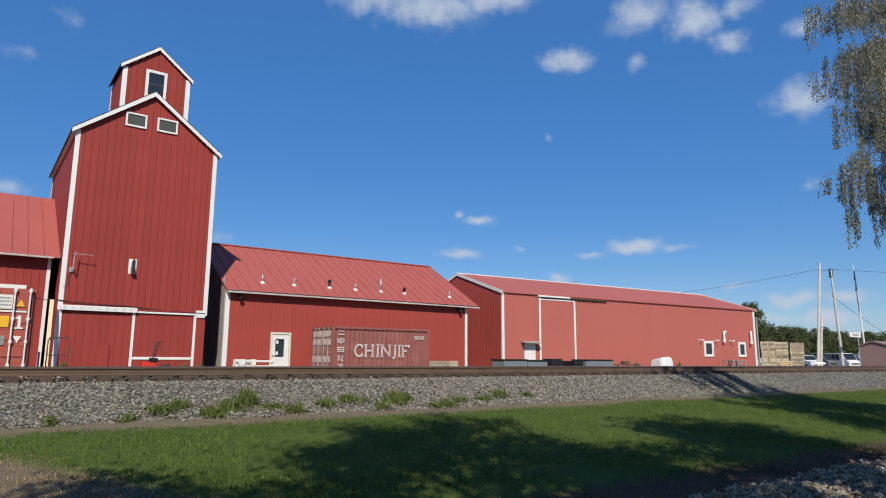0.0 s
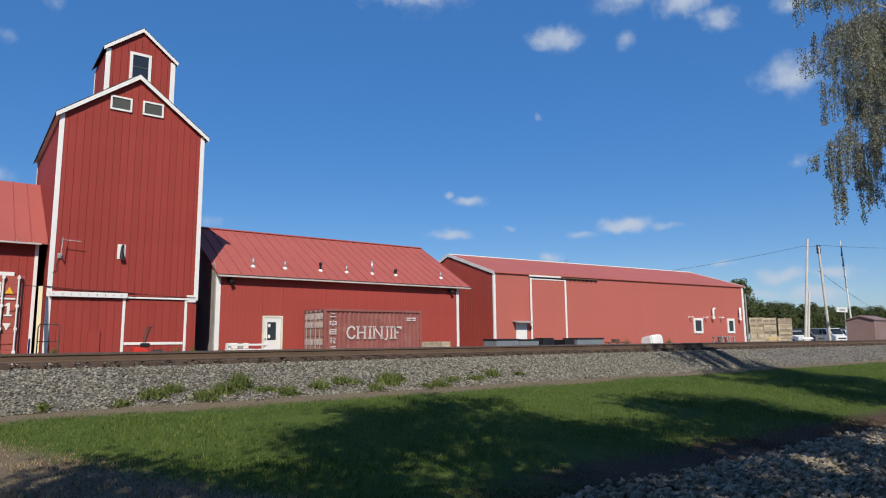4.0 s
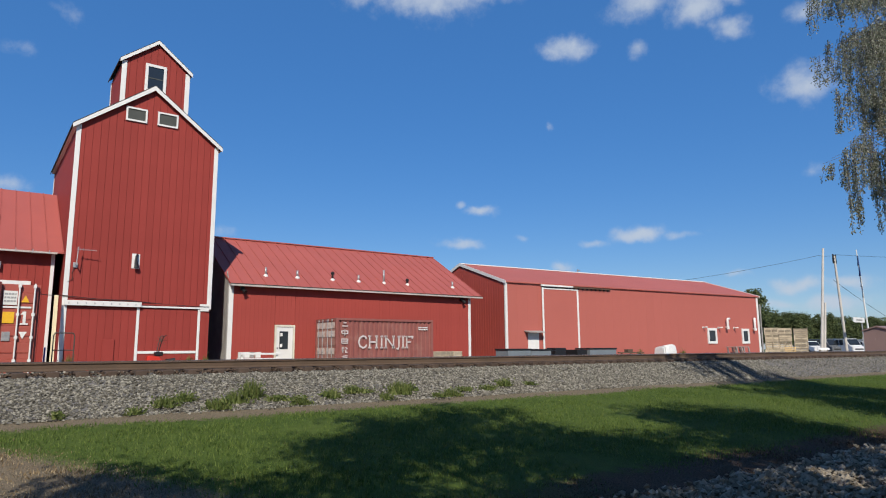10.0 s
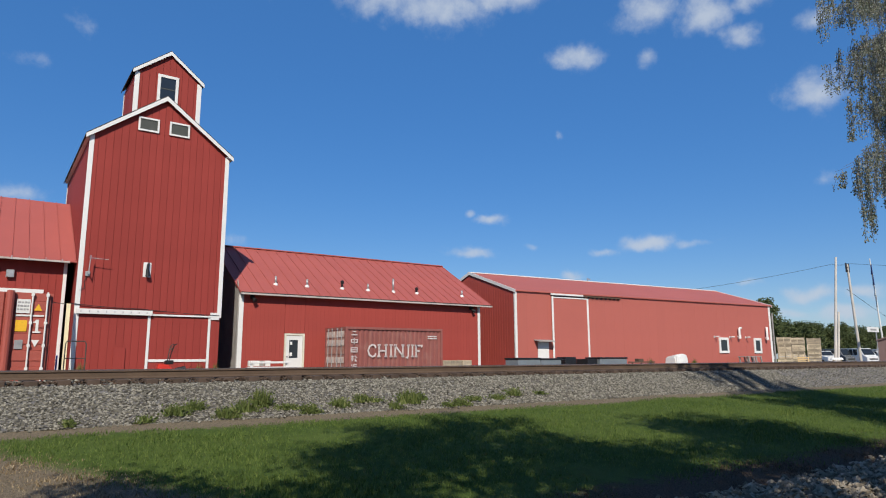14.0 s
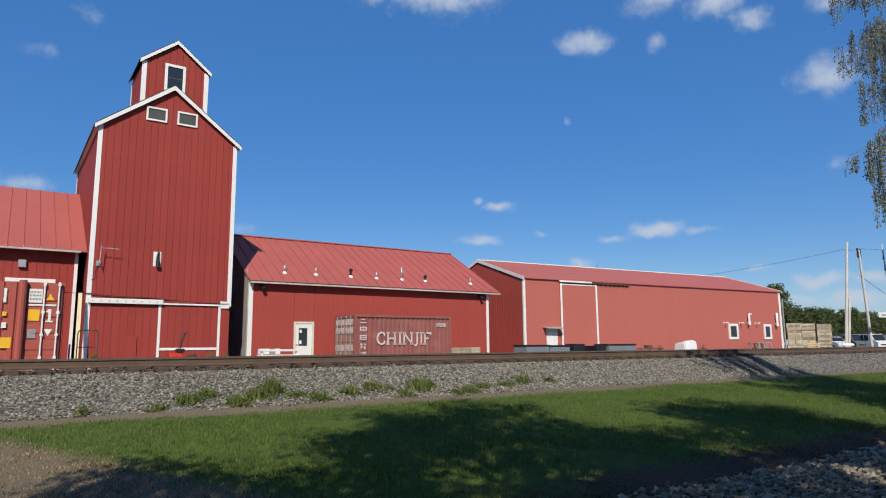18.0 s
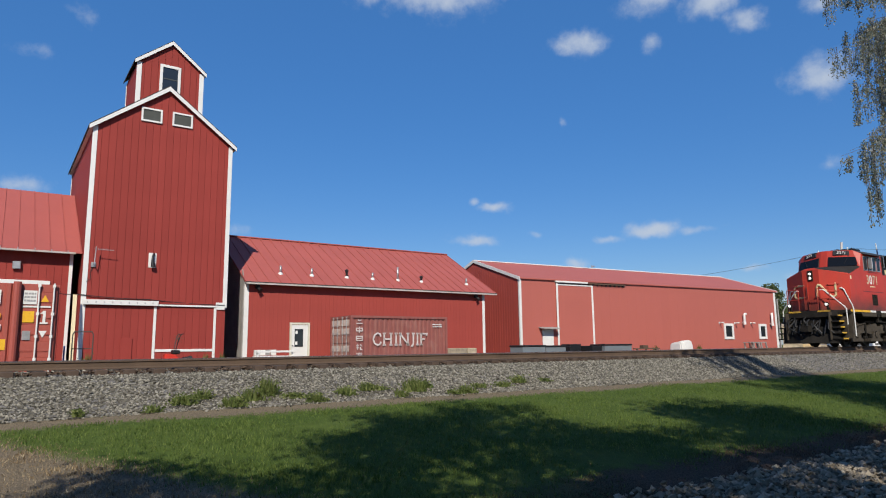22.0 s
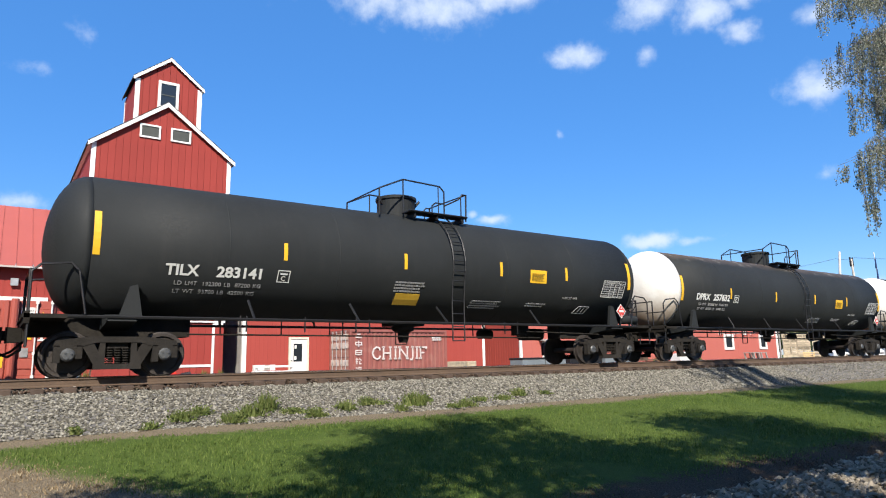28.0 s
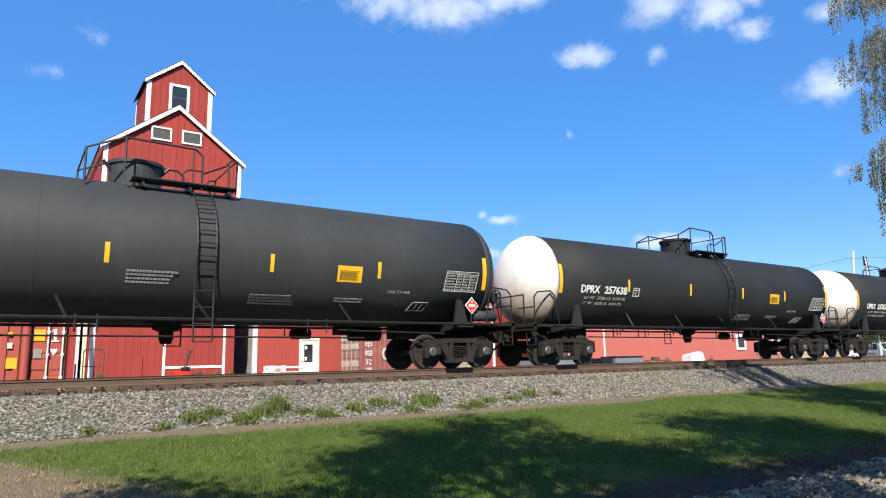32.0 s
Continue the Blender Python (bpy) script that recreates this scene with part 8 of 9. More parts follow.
def wooden_bin(m, group="stacked wooden bins"):
    """A slatted field bin, 1.34 m square, its middle over the origin."""
    c = thing("wooden_bin", "weathered slatted wooden field bin in a stack", "wooden bin", m, group)
    h = 0.67
    for k in range(3):
        z0, z1 = 0.1 + 0.22 * k, 0.29 + 0.22 * k
        for y in (-h, h - 0.025):
            bm = bmesh.new()
            box(bm, -h, h, y, y + 0.025, z0, z1)
            part("slat", bm, CRATE_WOOD, c)
        for x in (-h + 0.002, h - 0.027):
            bm = bmesh.new()
            box(bm, x, x + 0.025, -h + 0.03, h - 0.03, z0, z1)
            part("slat", bm, CRATE_WOOD, c)
    for x in (-h + 0.0, -0.05, h - 0.1):
        for y in (-h - 0.026, h + 0.001):
            bm = bmesh.new()
            box(bm, x, x + 0.1, y, y + 0.025, 0.1, 0.76)
            part("batten", bm, CRATE_WOOD, c)
    bm = bmesh.new()
    for y in (-h + 0.02, -0.05, h - 0.12):
        box(bm, -h + 0.02, h - 0.02, y, y + 0.1, 0, 0.1)
    box(bm, -h + 0.03, h - 0.03, -h + 0.03, h - 0.03, 0.1, 0.12)
    part("skid_floor", bm, CRATE_WOOD, c)
    return c


first = None
for x, y, n in ((65.95, 36.3, 4), (68.4, 35.6, 4), (71.3, 35.7, 4), (74.5, 35.6, 4)):
    for j in range(n):
        m = pose(x + random.uniform(-0.04, 0.04), y + random.uniform(-0.04, 0.04), YARD + 0.762 * j, 0, 0, -62 + random.uniform(-1.5, 1.5))
        if first is None:
            first = wooden_bin(m)
        else:
            copy_thing(first, m)


def utility_pole(x, y, tall, lean_x, label, fork=False, r=0.16):
    z = ground_z(x, y)
    t = thing("utility_pole", label, "utility pole", pose(x, y, z - 0.1), "utility poles")
    bm = bmesh.new()
    rod(bm, (0, 0, 0), (lean_x, 0, tall), r, r * 0.7, 12)
    part("pole", bm, POLE_WOOD, t)
    if fork:
        bm = bmesh.new()
        for d in (-0.3, 0.3):
            rod(bm, (lean_x + d, 0, tall - 0.9), (lean_x + d, 0, tall + 0.15), 0.09, None, 8)
        box(bm, lean_x - 0.4, lean_x + 0.4, -0.06, 0.06, tall - 0.8, tall - 0.65)
        box(bm, lean_x - 0.4, lean_x + 0.4, -0.06, 0.06, tall - 0.4, tall - 0.3)
        part("insulators", bm, BLACK_METAL, t, "dark insulators")




def leaning_pallet():
    t = thing("wooden_pallet", "tan wooden pallet leaning on the stacked bins", "pallet", pose(69.6, 34.35, YARD, -14, 0, -62))
    for i in range(5):
        bar(t, "board", -0.52, 0.52, 0, 0.022, 0.02 + 0.22 * i, 0.14 + 0.22 * i, PALE_BOARD)
    for x in (-0.5, -0.045, 0.41):
        bar(t, "stringer", x, x + 0.09, 0.024, 0.11, 0, 1.04, PALE_BOARD)


def white_skiff():
    """A small upturned boat on two trestles at the foot of the poles."""
    t = thing("upturned_boat", "small white upturned boat at the foot of the poles", "boat", pose(72.3, 32.3, YARD, 0, 0, -64))
    bm = bmesh.new()
    hull(bm, [(sx * x, sy * y, z + 0.5) for sx in (-1, 1) for sy in (-1, 1) for x, y, z in ((0.6, 0.22, 0.2), (0.46, 0.38, 0.2), (0.4, 0.26, 0.42), (0.52, 0.15, 0.36))])
    part("boat_hull", bm, WHITE, t)
    for x in (-0.4, 0.28):
        bar(t, "trestle", x, x + 0.12, -0.3, 0.3, 0, 0.7, CRATE_WOOD)


PALE_BOARD = paint("tan_pallet_wood", (0.52, 0.36, 0.17), 0.8, 0, 0.2, 3, 30, 0.2, piece=0.25)
leaning_pallet()
white_skiff()
utility_pole(73.8, 33.2, 12.0, 2.7, "bare weathered wooden utility pole")
utility_pole(74.45, 33.2, 5.9, 1.35, "short weathered pole beside a taller one", False, 0.15)
utility_pole(79.95, 33.2, 11.4, -0.9, "leaning wooden pole with insulators at its top", True)


FLAG_BLUE = paint("flag_blue", (0.03, 0.05, 0.16), 0.8)


def flagpole(x, y, tall):
    z = ground_z(x, y)
    t = thing("flagpole", "white flagpole with a limp blue and white flag", "flagpole", pose(x, y, z - 0.1))
    bm = bmesh.new()
    rod(bm, (0, 0, 0), (-1.3, 0, tall), 0.11, 0.05, 10)
    part("pole", bm, WHITE, t)
    for i in range(4):
        bm = bmesh.new()
        u = 0.55 + 0.1 * i
        hull(bm, [(-1.3 * u, -0.1, tall * u), (-1.3 * u - 0.3, -0.12, tall * u + 0.1), (-1.3 * (u + 0.1), -0.1, tall * (u + 0.1)), (-1.3 * (u + 0.1) - 0.15, -0.13, tall * (u + 0.1)), (-1.3 * u - 0.1, 0.1, tall * u)])
        part("flag_fold", bm, (LETTER, LETTER, FLAG_BLUE, FLAG_BLUE)[i], t)


flagpole(82.0, 31.5, 12.0)


def wire(points, label, sag=0.6):
    t = thing("overhead_wire", label, "wire", None, "overhead wires")
    bm = bmesh.new()
    for a, b in zip(points, points[1:]):
        a, b = Vector(a), Vector(b)
        pts = [a.lerp(b, u / 10) - Vector((0, 0, sag * 4 * (u / 10) * (1 - u / 10))) for u in range(11)]
        tube(bm, pts, 0.02, 4)
    part("cable", bm, BLACK_METAL, t)


wire([(66.5, 49.7, 7.9), (75.3, 33.2, 10.3)], "thin dark wire over the barn to the tall pole", 0.25)
wire([(75.3, 33.2, 10.3), (79.9, 33.2, 10.75), (112, 33.2, 12.9)], "thin dark wire between the poles", 0.12)
wire([(78.3, 33.2, 7.75), (92.0, 33.2, 3.9), (104, 33.2, 0.6)], "thin dark guy wire", 0.12)


def signal_hut():
    t = thing("signal_hut", "brown metal signal hut beside the track", "signal hut", pose(52.0, 18.6, 0))
    brown = paint("hut_brown", (0.235, 0.155, 0.135), 0.55, 0, 0.08, 1, 25, 0.05)
    bm = bmesh.new()
    prism(bm, [(0, -0.8), (1.8, -0.8), (1.8, 1.36), (0.9, 1.62), (0, 1.36)], "x", 0, 2.6)
    part("cabin", bm, brown, t)
    bm = bmesh.new()
    prism(bm, [(-0.08, 1.34), (0.9, 1.63), (1.88, 1.34), (1.88, 1.42), (0.9, 1.72), (-0.08, 1.42)], "x", -0.1, 2.7)
    part("roof", bm, brown, t)
    bm = bmesh.new()
    box(bm, 0.5, 1.3, -0.02, 0.0, -0.5, 1.2)
    part("door", bm, brown, t)
    bm = bmesh.new()
    lathe(bm, [(-0.015, 0.16), (-0.001, 0.16)], "x", 18, (0, 1.2, 0.75))
    part("vent", bm, brown, t)


signal_hut()


def road_sign(x, y):
    z = ground_z(x, y)
    t = thing("road_sign", "white oblong road sign on a post", "sign", pose(x, y, z - 0.1))
    bm = bmesh.new()
    rod(bm, (0, 0, 0), (0, 0, 4.2), 0.06)
    part("post", bm, GALV, t)
    bm = bmesh.new()
    box(bm, -2.3, 0.5, -0.1, -0.06, 3.75, 4.3)
    board = part("board", bm, WHITE, t)
    writing_bars(board, "print", -1.6, 0.0, 3.82, 4.2, 1, -0.105, DULL_LETTER, 3)


road_sign(80.2, 31.5)
CAR_WHITE = paint("white_car_paint", (0.66, 0.66, 0.66), 0.25, 0, 0.03, 2, 30, 0)
CAR_GREY = paint("grey_car_paint", (0.176, 0.1848, 0.1936), 0.25, 0.3, 0.03, 2, 30, 0)
TYRE = paint("tyre", (0.0176, 0.0176, 0.0176), 0.8)


def parked_car(x, y, turn, material, shape, label):
    z = ground_z(x, y)
    c = thing("parked_" + shape, label, shape, pose(x, y, z, 0, 0, turn), "parked vehicles")
    out = {"pickup": [(-2.7, 0.45), (2.7, 0.45), (2.72, 0.95), (1.5, 1.1), (0.9, 1.8), (-0.6, 1.82), (-0.75, 1.15), (-2.7, 1.15)],
           "van": [(-2.6, 0.4), (2.6, 0.4), (2.6, 1.0), (2.0, 1.15), (1.3, 2.1), (-2.5, 2.15), (-2.6, 1.2)],
           "car": [(-2.2, 0.4), (2.2, 0.4), (2.2, 0.8), (1.3, 0.95), (0.6, 1.45), (-1.2, 1.45), (-2.0, 0.95), (-2.2, 0.8)]}[shape]
    bm = bmesh.new()
    prism(bm, out, "y", -0.9, 0.9)
    bmesh.ops.bevel(bm, geom=list(bm.edges), offset=0.06, segments=2, affect="EDGES")
    part("body", bm, material, c)
    top = max(p[1] for p in out)
    # windscreen on the slope ahead of the roof, dark grille and bumper
    (xa, za), (xb, zb) = {"pickup": ((1.5, 1.1), (0.9, 1.8)), "van": ((2.0, 1.15), (1.3, 2.1)), "car": ((1.3, 0.95), (0.6, 1.45))}[shape]
    bm = bmesh.new()
    prism(bm, [(xa - 0.04, za + 0.1), (xb + 0.08, zb - 0.08), (xb + 0.12, zb - 0.06), (xa, za + 0.12)], "y", -0.78, 0.78)
    part("windscreen", bm, PANE, c)
    nose_x = out[1][0]
    bm = bmesh.new()
    box(bm, nose_x - 0.03, nose_x + 0.02, -0.6, 0.6, 0.62, 0.8)
    part("grille", bm, TYRE, c)
    for s in (-1, 1):
        for wa, wb in ((-0.48, 0.12), (0.22, 0.95)) + (((-1.5, -0.6), (-2.35, -1.6)) if shape == "van" else ()):
            bm = bmesh.new()
            box(bm, wa, wb, s * 0.905 - 0.01, s * 0.905 + 0.01, top * 0.58, top * 0.93)
            part("window", bm, PANE, c)
        for a in (-1.6, 1.6):
            bm = bmesh.new()
            lathe(bm, [(s * 0.72, 0.34), (s * 0.94, 0.34), (s * 0.95, 0.2)], "y", 16, (a, 0, 0.34))
            part("wheel", bm, TYRE, c)


for heading, far, turn, m, shape, label in ((64.9, 104, 240, CAR_WHITE, "pickup", "white parked pickup in the yard"), (66.1, 105, 238, CAR_GREY, "van", "dark grey parked van in the yard"), (67.3, 104, 242, CAR_WHITE, "van", "white parked van near the poles"),
                                            (68.5, 106, 240, CAR_WHITE, "pickup", "white parked pickup near the poles"), (69.7, 105, 237, CAR_GREY, "car", "grey parked car by the road"), (70.9, 106, 240, CAR_WHITE, "van", "white parked van by the road"),
                                            (65.5, 118, 244, CAR_WHITE, "van", "white parked van in the back row"), (66.7, 117, 240, CAR_WHITE, "van", "white parked van in the back row"), (67.9, 119, 238, CAR_GREY, "pickup", "dark parked pickup in the back row"), (69.1, 118, 242, CAR_WHITE, "van", "white parked van in the back row")):
    parked_car(far * math.sin(radians(heading)), far * math.cos(radians(heading)), turn, m, shape, label)


def office():
    t = thing("far_office", "low white roadside building in the distance", "building", pose(176, 58, ground_z(176, 58)))
    bm = bmesh.new()
    box(bm, 0, 30, 0, 10, 0, 2.5)
    part("wall", bm, CAR_GREY, t)
    bm = bmesh.new()
    box(bm, -1, 31, -1, 11, 2.504, 3.3)
    part("roof", bm, WHITE, t, "white roof band")


office()


# clutter in front of the walls
def lumber_rails():
    """White rails and a stack of blocks beside the entrance."""
    t = thing("white_guard_rail", "white-painted two-rail guard beside the door", "guard rail")
    for z in (-0.24, 0.02):
        bar(t, "rail", 10.75, 12.75 if z > 0 else 12.85, 31.9, 31.98, z, z + 0.1, WHITE)
    for x in (10.8, 12.6):
        bar(t, "post", x, x + 0.1, 31.985, 32.07, YARD, 0.14, WHITE)
    t = thing("block_stack", "stack of pale concrete blocks and slabs", "blocks")
    rng = random.Random(6)
    for i in range(14):
        x, z = 10.9 + 0.28 * (i % 5) + rng.uniform(-0.04, 0.04), YARD + 0.3 * (i // 5)
        b = bar(t, "block", -0.13, 0.13, -0.1, 0.1, 0, 0.28, WHITE if i % 3 else GREY_BOARD)
        b.matrix_basis = pose(x, 32.35, z, 0, 0, rng.uniform(-20, 20))


lumber_rails()


def red_mower():
    t = thing("garden_tiller", "red garden tiller with thin dark handles parked by the elevator", "tiller", pose(5.75, 27.0, YARD))
    red = paint("machine_red", (0.55, 0.035, 0.02), 0.35)
    bm = bmesh.new()
    hull(bm, [(-0.3, -0.22, 0.3), (0.3, -0.24, 0.3), (-0.3, 0.22, 0.3), (0.3, 0.24, 0.3), (-0.28, -0.18, 0.78), (0.12, -0.2, 0.74), (-0.28, 0.18, 0.78), (0.12, 0.2, 0.74), (0.32, -0.2, 0.5), (0.32, 0.2, 0.5)])
    bmesh.ops.bevel(bm, geom=list(bm.edges), offset=0.03, segments=2, affect="EDGES")
    part("hood", bm, red, t, "red engine hood")
    bm = bmesh.new()
    box(bm, 0.0, 0.28, -0.18, 0.18, 0.76, 0.92, 0.03)
    rod(bm, (0.4, -0.05, 0.55), (0.75, -0.05, 0.62), 0.08)
    part("engine", bm, BLACK_METAL, t)
    for s in (-1, 1):
        bm = bmesh.new()
        lathe(bm, [(s * 0.3, 0.28), (s * 0.42, 0.28), (s * 0.43, 0.14)], "y", 16, (0.25, 0, 0.28))
        part("wheel", bm, TYRE, t)
        bm = bmesh.new()
        tube(bm, [(0.1, s * 0.12, 0.8), (0.16, s * 0.2, 1.2), (0.24, s * 0.26, 1.5), (0.34, s * 0.26, 1.55)], 0.018, 6)
        part("handle", bm, BLACK_METAL, t)
    for k in range(8):
        a = math.pi * k / 4
        bm = bmesh.new()
        rod(bm, (0.22, 0, 1.36), (0.22 + 0.2 * math.cos(a), 0.02, 1.36 + 0.2 * math.sin(a)), 0.01, 0.006, 5)
        part("tine", bm, RUST_RAIL, t, "rusty tine")


red_mower()


def utility_box(name, label, category, x0, x1, y0, y1, h, material, lid=True, group=""):
    t = thing(name, label, category, pose(x0, y0, YARD), group)
    bm = bmesh.new()
    box(bm, 0, x1 - x0, 0, y1 - y0, 0, h, 0.02)
    part("body", bm, material, t)
    if lid:
        bm = bmesh.new()
        box(bm, -0.04, x1 - x0 + 0.04, -0.04, y1 - y0 + 0.04, h + 0.002, h + 0.1, 0.02)
        part("lid", bm, BLACK_METAL, t, "dark lid")


SLATE = paint("slate_grey_steel", (0.176, 0.2024, 0.22), 0.5, 0.1, 0.1, 2, 30, 0.1)
utility_box("storage_bin", "long slate-grey steel bin with a dark lid", "storage bin", 24.57, 26.3, 27.8, 28.9, 0.88, SLATE, True, "steel bins")
utility_box("storage_bin", "second slate-grey steel bin with a dark lid", "storage bin", 26.36, 27.95, 27.8, 28.9, 0.85, SLATE, True, "steel bins")
utility_box("storage_bin", "slate-grey steel bin with a dark lid", "storage bin", 31.35, 33.85, 27.8, 29.0, 0.9, SLATE, True, "steel bins")
# black box in place of the steel bin's dark left end
utility_box("black_crate", "low black box at the left end of the steel bin", "crate", 30.45, 31.3, 28.0, 29.0, 0.9, BLACK_METAL, False)
utility_box("steel_drum_rack", "dark rack of drums and pipes", "rack", 28.85, 29.75, 28.3, 29.1, 1.02, BLACK_METAL, False)
utility_box("crate", "pale wooden crate beside the container", "crate", 21.25, 22.6, 30.4, 31.2, 0.85, CRATE_WOOD, False)
utility_box("crate", "pale wooden crate on its pallet", "crate", 22.65, 23.3, 30.4, 31.2, 0.85, CRATE_WOOD, False)


def picnic_bench():
    t = thing("bench", "low dark red metal trailer frame", "trailer frame", pose(34.1, 27.8, YARD))
    bm = bmesh.new()
    box(bm, 0, 2.6, 0, 0.12, 0.64, 0.72)
    box(bm, 0.9, 1.4, 0, 0.3, 0.72, 0.9)
    for x in (0.3, 1.2, 2.2):
        box(bm, x, x + 0.08, 0.02, 0.1, 0, 0.64)
    part("frame", bm, RUST_RAIL, t)


picnic_bench()


def wrapped_bale():
    t = thing("wrapped_pallet", "white plastic-wrapped load on a pallet", "wrapped load", pose(39.05, 27.8, YARD))
    bm = bmesh.new()
    hull(bm, [(0.05, 0, 0.12), (1.4, 0, 0.12), (1.4, 1.1, 0.12), (0.05, 1.1, 0.12), (0.0, 0.1, 1.1), (0.25, 0.02, 1.2), (0.9, 0.06, 1.24), (1.35, 0.1, 1.16), (1.35, 1.0, 1.1), (0.1, 1.0, 1.0), (1.46, 0.5, 0.6), (0.5, -0.06, 0.6), (1.1, -0.04, 0.75)])
    bmesh.ops.bevel(bm, geom=list(bm.edges), offset=0.07, segments=2, affect="EDGES")
    part("wrap", bm, WHITE, t)
    bar(t, "pallet", 0.08, 1.38, 0.05, 1.05, 0, 0.12, CRATE_WOOD)


wrapped_bale()


def a_frames():
    for x in (51.9, 53.0):
        t = thing("saw_trestle", "weathered wooden trestle against the barn", "trestle", pose(x, 29.9, YARD), "trestles")
        bm = bmesh.new()
        for y in (0, 0.8):
            prism(bm, [(0.0, 0), (0.12, 0), (-0.15, 1.0), (-0.27, 1.0)], "y", y, y + 0.08)
            prism(bm, [(0.8, 0), (0.92, 0), (0.6, 1.0), (0.48, 1.0)], "y", y, y + 0.08)
        box(bm, -0.3, 0.65, 0, 0.9, 1.0, 1.06)
        part("frame", bm, GREY_BOARD, t)


a_frames()


def hand_cart():
    t = thing("hand_cart", "blue cart with tall steel handles beside the container", "hand cart", pose(2.05, 26.5, YARD))
    blue = paint("cart_blue", (0.03, 0.06, 0.3), 0.4)
    bm = bmesh.new()
    box(bm, 0, 0.7, 0, 1.0, 0.3, 0.42)
    rod(bm, (0.02, 0.02, 0.3), (0.02, 0.02, 1.1), 0.03)
    part("deck", bm, blue, t, "blue deck")
    bm = bmesh.new()
    tube(bm, [(0.25, 0, 0.4), (0.25, 0, 1.5), (0.3, 0, 1.6), (0.85, 0, 1.6), (0.9, 0, 1.5), (0.9, 0, 0.3)], 0.02, 6)
    tube(bm, [(0.25, 0, 1.0), (0.9, 0, 1.0)], 0.016, 6)
    part("handle", bm, LOUVRE, t)
    for x in (0.1, 0.6):
        bm = bmesh.new()
        lathe(bm, [(0.2, 0.15), (0.28, 0.15)], "y", 14, (x, 0, 0.15))
        part("wheel", bm, TYRE, t)


hand_cart()


def machine_row():
    """Small dark machines between the bins, and a pale board leaning in the gap beside the elevator."""
    t = thing("pump_set", "small black pump set with round gauges", "pump", pose(28.15, 27.9, YARD))
    bm = bmesh.new()
    box(bm, 0, 0.62, 0, 0.5, 0, 0.62, 0.03)
    part("body", bm, BLACK_METAL, t)
    for x in (0.14, 0.45):
        bm = bmesh.new()
        lathe(bm, [(-0.03, 0.1), (0.0, 0.1)], "y", 14, (x, 0, 0.48))
        part("gauge", bm, GALV, t)
    bm = bmesh.new()
    tube(bm, [(0.1, 0.25, 0.62), (0.1, 0.25, 0.85), (0.5, 0.25, 0.85), (0.5, 0.25, 0.62)], 0.03, 6)
    part("carry_handle", bm, BLACK_METAL, t)
    t = thing("leaning_board", "tall pale board leaning in the gap between two red walls", "board", pose(2.62, 31.0, YARD))
    bm = bmesh.new()
    hull(bm, [(0, 0, 0), (0.15, 0, 0), (0, 0.05, 0), (0.15, 0.05, 0), (0.02, 0.5, 3.3), (0.17, 0.5, 3.3), (0.02, 0.55, 3.3), (0.17, 0.55, 3.3)])
    part("board", bm, CREAM, t)


machine_row()
wire([(1.9, 31.6, 2.65), (2.95, 31.9, 2.62), (5.6, 31.93, 2.5), (9.1, 31.9, 2.32)], "thin dark cable strung along the elevator wall", 0.04)

# ---- trees and plants ----


def limbs(bm, rng, start, way, length, radius, depth, tips, droop=0.0, spread=0.6):
    """A forking limb of tapered rods; collects the tips."""
    p = Vector(start)
    d = Vector(way).normalized()
    n = 4
    for i in range(n):
        d = (d + Vector((rng.uniform(-1, 1), rng.uniform(-1, 1), rng.uniform(-0.6, 0.8))) * 0.18 + Vector((0, 0, -droop))).normalized()
        q = p + d * (length / n)
        r1, r2 = radius * (1 - 0.6 * i / n), radius * (1 - 0.6 * (i + 1) / n)
        rod(bm, p, q, max(r1, 0.006), max(r2, 0.005), 7 if depth > 1 else 4)
        p = q
        tips.append((Vector(p), Vector(d)))
        if depth > 0 and i >= 1:
            for _ in range(2):
                w = (d + Vector((rng.uniform(-1, 1), rng.uniform(-1, 1), rng.uniform(-0.5, 0.6))) * spread * 1.6).normalized()
                limbs(bm, rng, p, w, length * rng.uniform(0.45, 0.65), r2 * 0.6, depth - 1, tips, droop, spread)


def leaves(places, size, rng, hang=False):
    """Leaf blades: a bent four-cornered blade at each place."""
    k = len(places)
    c = np.array(places, float)
    s = rng.uniform(size * 0.7, size * 1.3, k)[:, None]
    a = rng.normal(size=(k, 3))
    if hang:
        a[:, 2] = -np.abs(a[:, 2]) - 1.2
    a /= np.linalg.norm(a, axis=1)[:, None]
    b = np.cross(a, rng.normal(size=(k, 3)))
    b /= np.linalg.norm(b, axis=1)[:, None]
    quad = np.stack([c - a * s * 0.5, c + b * s * 0.32, c + a * s * 0.5, c - b * s * 0.32], 1).reshape(-1, 3)
    f = (np.arange(k)[:, None] * 4 + np.arange(4)[None]).tolist()
    return quad.tolist(), f


